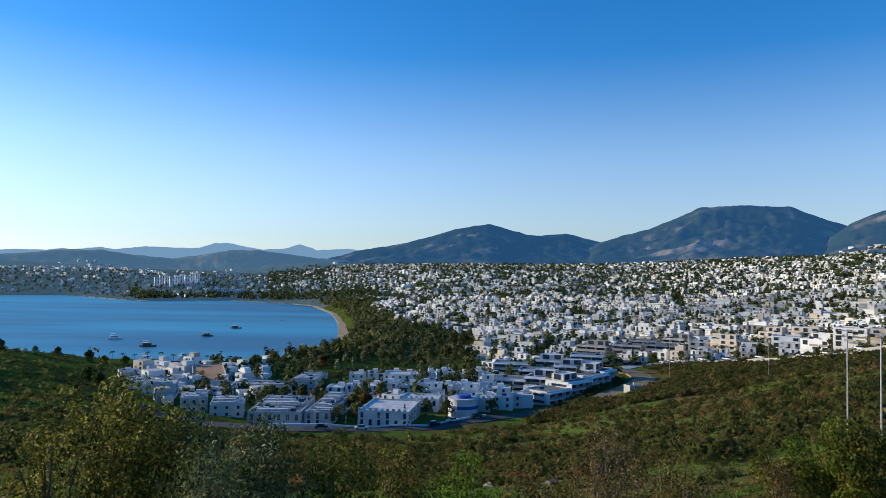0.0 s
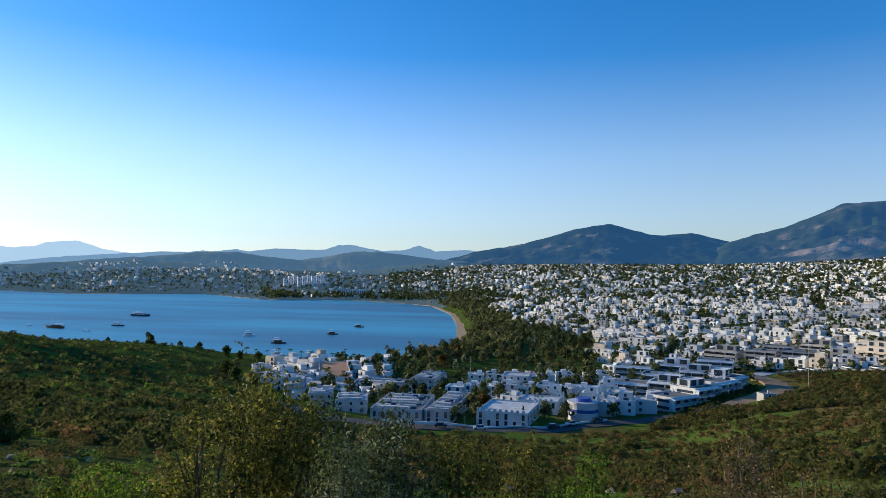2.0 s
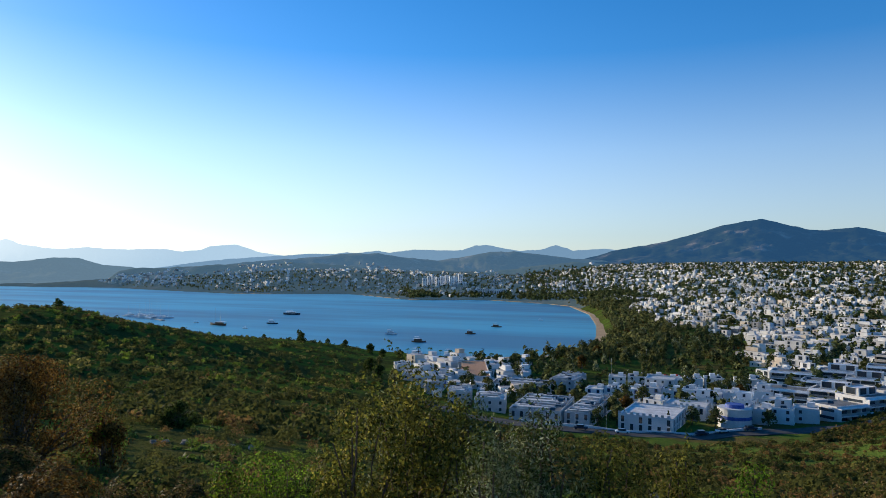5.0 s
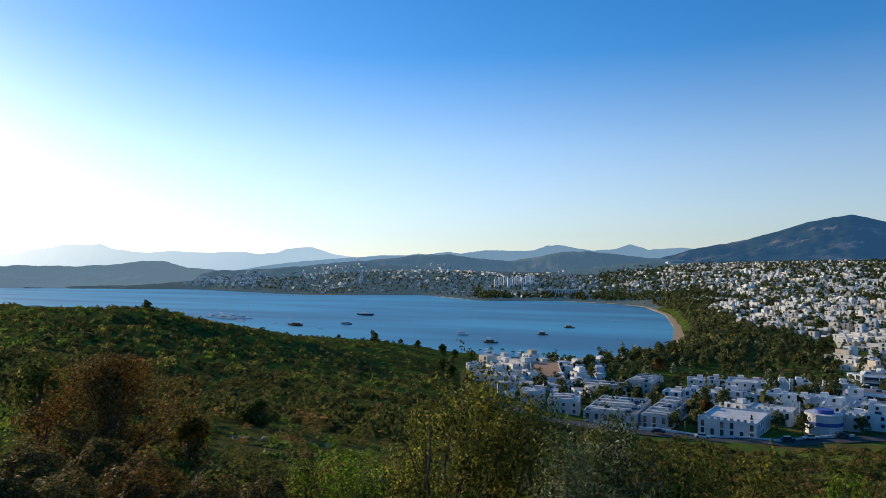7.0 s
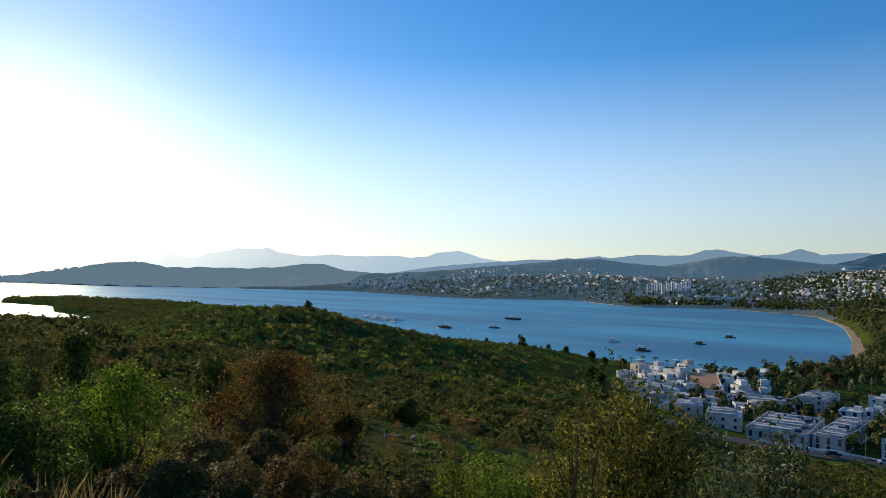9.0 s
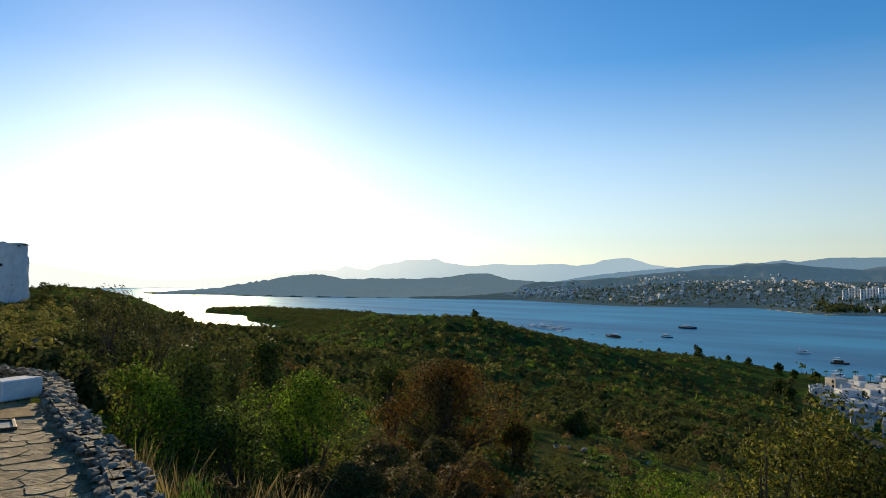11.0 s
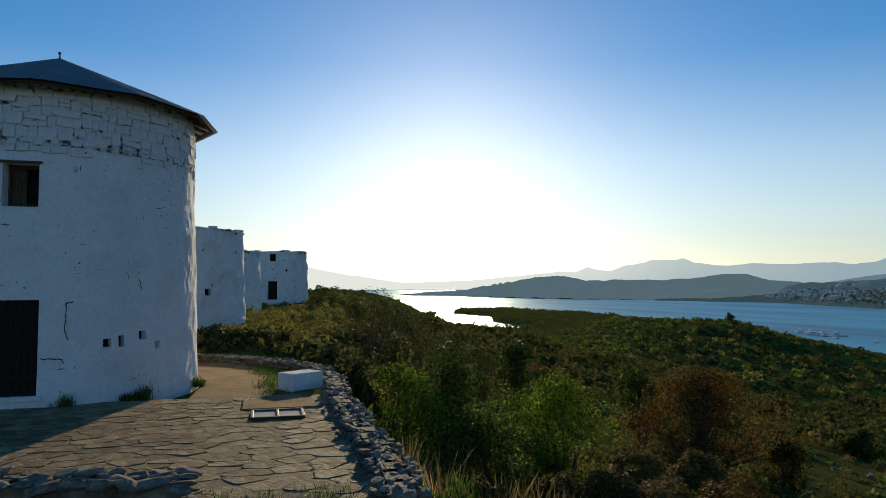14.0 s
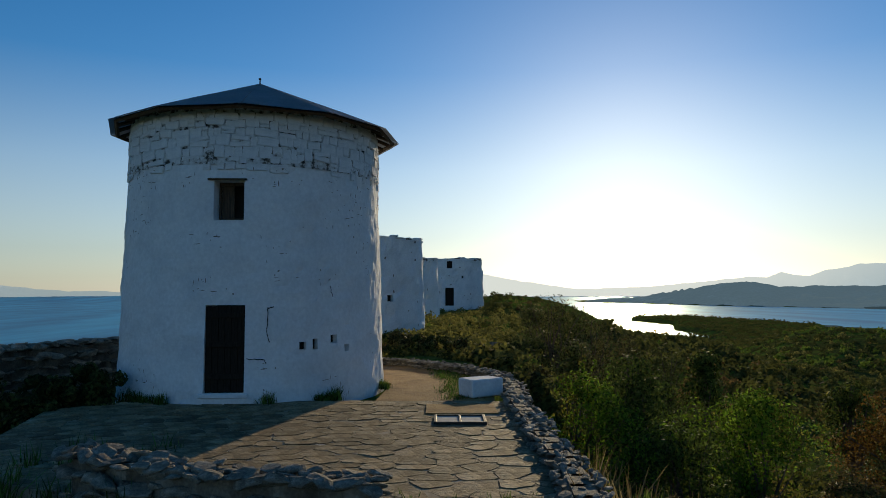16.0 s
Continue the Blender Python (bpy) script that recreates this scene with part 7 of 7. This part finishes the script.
def tree_spots(n, az0, az1, r0, r1, seed, size, inland=8, where=None):
    rng = np.random.RandomState(seed)
    az, r = rng.uniform(az0, az1, n), np.sqrt(rng.uniform(r0 ** 2, r1 ** 2, n))
    x, y = -np.sin(np.radians(az)) * r, np.cos(np.radians(az)) * r
    s = shore_distance(x, y)
    ok = (s > inland) & (r > town_edge(az) - 6) & (rng.uniform(0, 1, n) < np.where(waves(x, y, 130, 21) + 0.4 * waves(x, y, 45, 22) > 0.35, 1.0, 0.45))
    if where is not None:
        ok &= where(az, r, s)
    x, y = x[ok], y[ok]
    w = rng.uniform(*size, len(x))
    return np.stack([x, y, land(x, y) - .2, w, w * rng.uniform(1.0, 1.8, len(x))], 1)


clumps("town_trees", tree_spots(9000, -40, 20, 225, 1150, 71, (2.4, 5.2)), "leaf_mid", 301, 30, .19, "dark garden trees between the white houses", "trees")
clumps("town_trees", tree_spots(700, -40, 16, 225, 800, 72, (2.5, 5)), "leaf_olive", 302, 50, .15, "olive-green garden trees between the houses", "trees")
clumps("town_trees", tree_spots(16000, -40, 14, 1000, 2450, 73, (3.5, 7.0)), "leaf_mid", 303, 16, .25, "dark trees scattered through the far town", "trees")
clumps("park_trees", tree_spots(330, -3, 14.5, 390, 900, 74, (3.0, 6.0), where=in_park), "leaf_park", 304, 60, .14, "dense dark trees of the park behind the beach", "trees")
clumps("park_trees", tree_spots(3000, 2, 14, 430, 1250, 78, (3.0, 6.0), inland=7, where=lambda a, r, s: s < 55), "leaf_park", 307, 26, .19, "row of garden trees behind the beach", "trees")
clumps("shore_trees", tree_spots(7000, 7, 50, 1300, 2250, 75, (2.5, 5)), "leaf_mid", 305, 12, .27, "dark trees on the hills across the bay", "trees")
clumps("shore_trees", tree_spots(2600, 5, 24, 1150, 1750, 76, (5, 9), where=lambda a, r, s: s < 110), "leaf_mid", 306, 30, .2, "belt of dark trees along the far beach", "trees")


# ---- beach, roads, street furniture ----
def strip(name, pts, width, mat, label, category, lift=0.12, kind="structure", z=None):
    """A ribbon laid over the ground along a line."""
    line = along(pts, 4.0)
    v, f = [], []
    for x, y, h in line:
        for q in (-1, 1):
            px, py = x - math.sin(h) * width / 2 * q, y + math.cos(h) * width / 2 * q
            v.append((px, py, (float(land(np.array([x]), np.array([y]))[0]) if z is None else z) + lift))
    n = len(v)
    v += [(a, b, c - 1.2) for a, b, c in v]
    for k in range(len(line) - 1):
        a, b, c, d = 2 * k, 2 * k + 1, 2 * k + 3, 2 * k + 2
        f += [(a, d, c, b), (a + n, d + n, d, a), (b, c, c + n, b + n)]
    return tagged(new(name, mesh_of(name, v, f, mat)), label, category, kind=kind)


strip("beach", [(-250, 437), (-156, 428), (-134, 440), (-98, 458), (-76, 517), (-78, 600), (-84, 653), (-104, 789), (-144, 995), (-214, 1225), (-280, 1312), (-419, 1400), (-496, 1378), (-573, 1320)], 24, M["sand"], "narrow sandy beach round the bay", "beach", z=-54.9, lift=0.55)
strip("beach", [(-560, 1318), (-640, 1375), (-832, 1560), (-1048, 1382), (-1363, 1490)], 12, M["sand"], "pale strip of beach on the far shore", "beach", z=-54.9, lift=0.5)
strip("road", [(60, 258), (66, 268), (76, 278), (83, 290), (89, 304), (89, 320), (83, 336)], 10, M["dirt_road"], "curving unpaved road cut along the foot of the slope", "road", 0.5)
strip("road", [(82, 330), (100, 345), (122, 338), (139, 318), (150, 292), (158, 268), (168, 245)], 7.0, M["concrete"], "pale street along the edge of the houses", "road", 0.5)
strip("road", [(-100, 222), (-70, 214), (-40, 212), (-8, 222), (24, 240), (52, 254), (62, 262)], 6.5, M["asphalt"], "asphalt street below the slope", "road", 0.35)
strip("garden_wall", [(-56, 219), (-30, 218.5), (-6, 226), (18, 240)], 0.4, M["house_white"], "low white street wall", "wall", 1.1)
shed = block("shed", 73, 268, 20, 5, 4, 1, "small pale shed beside the unpaved road", "concrete", "small", (0,), 500, 2.4, category="shed")


def car(x, y, turn, paint, seed):
    """A parked car: body, cabin glass, four wheels."""
    z = ground_at(x, y) + 0.5
    ob = thing("car", pose(x, y, z, 0, 0, turn), "parked %s car on the street" % ("white" if paint == "boat_white" else "dark"), "car", "parked cars")
    bm = box(bmesh.new(), -2.1, -.86, .3, 2.1, .86, .85, .12)
    part("body", bm, M[paint], ob)
    bm = box(bmesh.new(), -1.3, -.78, .85, 1.0, .78, 1.42, .16)
    part("cabin", bm, M["window_glass"], ob)
    for px in (-1.35, 1.35):
        for py in (-.8, .8):
            part("wheel", tube(bmesh.new(), (px, py - .1, .32), (px, py + .1, .32), .32, .32, 12), M["boat_dark"], ob)


for k in range(14):
    t = k / 13
    px = (100, 122, 139, 150, 158)
    i = min(3, int(t * 4))
    u = t * 4 - i
    x, y = px[i] + (px[i + 1] - px[i]) * u + (1.8 if k % 2 else -1.8), (345, 338, 318, 292, 268)[i] + ((345, 338, 318, 292, 268)[i + 1] - (345, 338, 318, 292, 268)[i]) * u
    if k not in (3, 8):
        car(x, y, -66 + 4 * (k % 3), "boat_white" if k % 3 else "boat_dark", k)
for k, (x, y) in enumerate(((-2, 228), (4, 231), (12, 236), (-24, 216), (-36, 213.5))):
    car(x, y, 30 if x > -10 else 8, "boat_white" if k % 2 else "boat_dark", 40 + k)


def pole(az, r, top_el, label, arms=1):
    x, y = polar(az, r)
    z = ground_at(x, y)
    h = EYE + math.tan(radians(top_el)) * r - z
    ob = thing("light_pole", pose(x, y, z, 0, 0, az), label, "pole", "lamp poles on the slope")
    part("shaft", tube(bmesh.new(), (0, 0, -.3), (0, 0, h), .06, .04, 8), M["steel_pole"], ob)
    if arms:
        part("arm", box(bmesh.new(), -.55, -.04, h - .06, .55, .04, h + .02), M["steel_pole"], ob)
        for s in (-.5, .5):
            part("lamp_head", box(bmesh.new(), s - .16, -.14, h - .26, s + .16, .1, h - .07, .02), M["iron"], ob)


pole(-30.03, 57, -3.4, "tall pale metal lamp pole with a double head")
pole(-32.05, 55, -3.5, "tall pale metal lamp pole with a double head")
pole(-32.9, 56, -3.6, "tall pale metal lamp pole with a double head")
for az, r, e in ((10.1, 215, -9.8), (12.2, 214, -10.4), (7.6, 214, -10.3), (7.2, 330, -6.6), (4.5, 420, -5.8), (2.2, 500, -4.9), (30.8, 520, -5.2), (-18, 300, -3.2), (-25, 260, -2.6), (-27, 700, 0.6), (-31, 620, 1.2), (-30.4, 300, -1.0)):
    pole(az, r, e, "thin street lamp pole among the houses", 0)
    

# ---- boats ----
def hull(length, beam, depth, mat, ob, sheer=0.5):
    """A lofted boat hull with a pointed bow and raised ends."""
    bm = bmesh.new()
    rows = []
    for k in range(11):
        f = k / 10
        x = (f - .5) * length
        wdt = beam / 2 * (math.sin(min(1, f * 1.15 + .25) * math.pi * .5) if f < .6 else max(0.02, 1 - ((f - .6) / .4) ** 1.8))
        top = depth * (1 + sheer * (2 * f - .9) ** 2)
        rows.append([bm.verts.new(p) for p in ((x, -wdt, top), (x * .97, -wdt * .75, depth * .2), (x * .94, 0, -depth * .45), (x * .97, wdt * .75, depth * .2), (x, wdt, top))])
    for a, b in zip(rows, rows[1:]):
        for i in range(4):
            bm.faces.new((a[i], b[i], b[i + 1], a[i + 1]))
        bm.faces.new((a[4], b[4], b[0], a[0]))
    bm.faces.new(rows[0])
    bmesh.ops.recalc_face_normals(bm, faces=bm.faces[:])
    return part("hull", bm, mat, ob)


def boat(x, y, turn, length, kind, label):
    ob = thing("boat", pose(x, y, SEA - .1, 0, 0, turn), label, "boat", "boats in the bay")
    b, d = length * (.27 if length > 12 else .32), max(.7, length * .075)
    hull(length, b, d, M["boat_wood" if kind in ("gulet", "wood") else ("boat_dark" if kind == "dark" else "boat_white")], ob)
    deck = d * 1.05
    if kind == "gulet":
        part("cabin", box(bmesh.new(), -length * .3, -b * .27, deck, length * .12, b * .27, deck + 1.3, .1), M["boat_wood"], ob)
        part("awning", box(bmesh.new(), -length * .46, -b * .4, deck + 2.3, -length * .05, b * .4, deck + 2.42), M["boat_white"], ob, "white canvas awning")
        for px in (-length * .43, -length * .08):
            for py in (-b * .36, b * .36):
                part("awning_post", tube(bmesh.new(), (px, py, deck), (px, py, deck + 2.3), .05, .05, 5), M["boat_wood"], ob)
        for px, h in ((length * .18, length * .72), (-length * .16, length * .6)):
            mast = part("mast", tube(bmesh.new(), (px, 0, deck - .5), (px, 0, deck + h), .13, .07, 6), M["steel_pole"], ob)
            part("boom", tube(bmesh.new(), (px, 0, deck + 1.9), (px - length * .24, 0, deck + 2.0), .14, .12, 6), M["boat_white"], mast, "boom with a furled white sail")
        part("bowsprit", tube(bmesh.new(), (length * .46, 0, deck * 1.4), (length * .62, 0, deck * 1.75), .1, .06, 6), M["boat_wood"], ob)
    elif kind in ("cruiser", "dark", "wood"):
        part("cabin", box(bmesh.new(), -length * .32, -b * .36, deck, length * .2, b * .36, deck + 1.9, .15), M["boat_white" if kind != "wood" else "boat_wood"], ob)
        part("windscreen", box(bmesh.new(), -length * .28, -b * .37, deck + 1.0, length * .21, b * .37, deck + 1.5, .05), M["window_glass"], ob)
        part("upper_deck", box(bmesh.new(), -length * .36, -b * .4, deck + 1.95, length * .08, b * .4, deck + 2.1, .04), M["boat_white"], ob)
        part("sunroof", box(bmesh.new(), -length * .3, -b * .36, deck + 3.6, 0, b * .36, deck + 3.72, .03), M["boat_white"], ob)
        for px in (-length * .28, -length * .02):
            for py in (-b * .33, b * .33):
                part("roof_post", tube(bmesh.new(), (px, py, deck + 2.1), (px, py, deck + 3.6), .05, .05, 5), M["steel_pole"], ob)
        part("mast", tube(bmesh.new(), (length * .05, 0, deck + 1.8), (length * .05, 0, deck + 5.5), .06, .04, 6), M["steel_pole"], ob)
    elif kind == "sail":
        part("cabin", box(bmesh.new(), -length * .1, -b * .25, deck, length * .2, b * .25, deck + .6, .1), M["boat_white"], ob)
        part("mast", tube(bmesh.new(), (length * .08, 0, deck), (length * .08, 0, deck + length * 1.25), .09, .06, 6), M["steel_pole"], ob)
    else:
        part("bench_seat", box(bmesh.new(), -length * .2, -b * .35, deck * .8, -length * .1, b * .35, deck * .95), M["boat_wood"], ob)
        part("canopy", box(bmesh.new(), -length * .35, -b * .38, deck + 1.5, length * .1, b * .38, deck + 1.58), M["boat_white"], ob)
        for px in (-length * .3, length * .06):
            part("canopy_post", tube(bmesh.new(), (px, 0, deck * .8), (px, 0, deck + 1.5), .04, .04, 5), M["steel_pole"], ob)


boat(-470, 591, 172, 22, "gulet", "two-masted wooden gulet at anchor in the bay")
boat(-502, 777, 5, 24, "dark", "dark-hulled motor yacht at anchor in the bay")
boat(-433, 633, 8, 13, "dark", "small dark cabin boat at anchor")
boat(-270, 581, 20, 11, "cruiser", "white cabin cruiser at anchor in the bay")
boat(-220, 527, 15, 12, "wood", "wooden excursion boat moored off the beach")
boat(-206.5, 619, 10, 10, "wood", "wooden excursion boat at anchor in the bay")
boat(-208, 710, 8, 11, "wood", "wooden excursion boat at anchor in the bay")
boat(-166, 452, 75, 12, "cruiser", "white excursion boat at the jetty")
boat(-188, 447, 80, 14, "cruiser", "white excursion boat at the jetty")
boat(-421, 570, 0, 7, "open", "small open boat with a canopy")
boat(-509, 605, 10, 6, "open", "small open boat at anchor")
boat(-190, 839, 0, 6, "open", "small open boat near the beach")
for k in range(16):
    boat(-586 - (k % 8) * 9 + k // 8 * 3, 626 + (k // 8) * 18 + (k % 8) * 3.5, 70, 11 + (k * 3) % 5, "sail" if k % 3 else "cruiser", "white sailing boat moored at the marina pier" if k % 3 else "white motor boat moored at the marina pier")
strip("pier", [(-560, 612), (-600, 634), (-665, 664)], 4, M["concrete"], "low concrete marina pier with moored boats", "pier", z=-54.6, lift=0.4)
strip("jetty", [(-176, 428), (-180, 462)], 3.0, M["old_wood"], "narrow wooden jetty off the beach", "jetty", z=-54.6, lift=0.4)
for k in range(5):
    x, y = -36 + k * 5.5, 356 + k * .5
    ob = thing("parasol", pose(x, y, ground_at(x, y)), "closed red canvas awning by the promenade", "parasol", "red awnings by the promenade")
    part("canopy", tube(bmesh.new(), (0, 0, 2.4), (0, 0, 3.3), 2.4, .1, 10), M["red_canvas"], ob)
    part("shaft", tube(bmesh.new(), (0, 0, -.3), (0, 0, 3.0), .05, .05, 6), M["steel_pole"], ob)
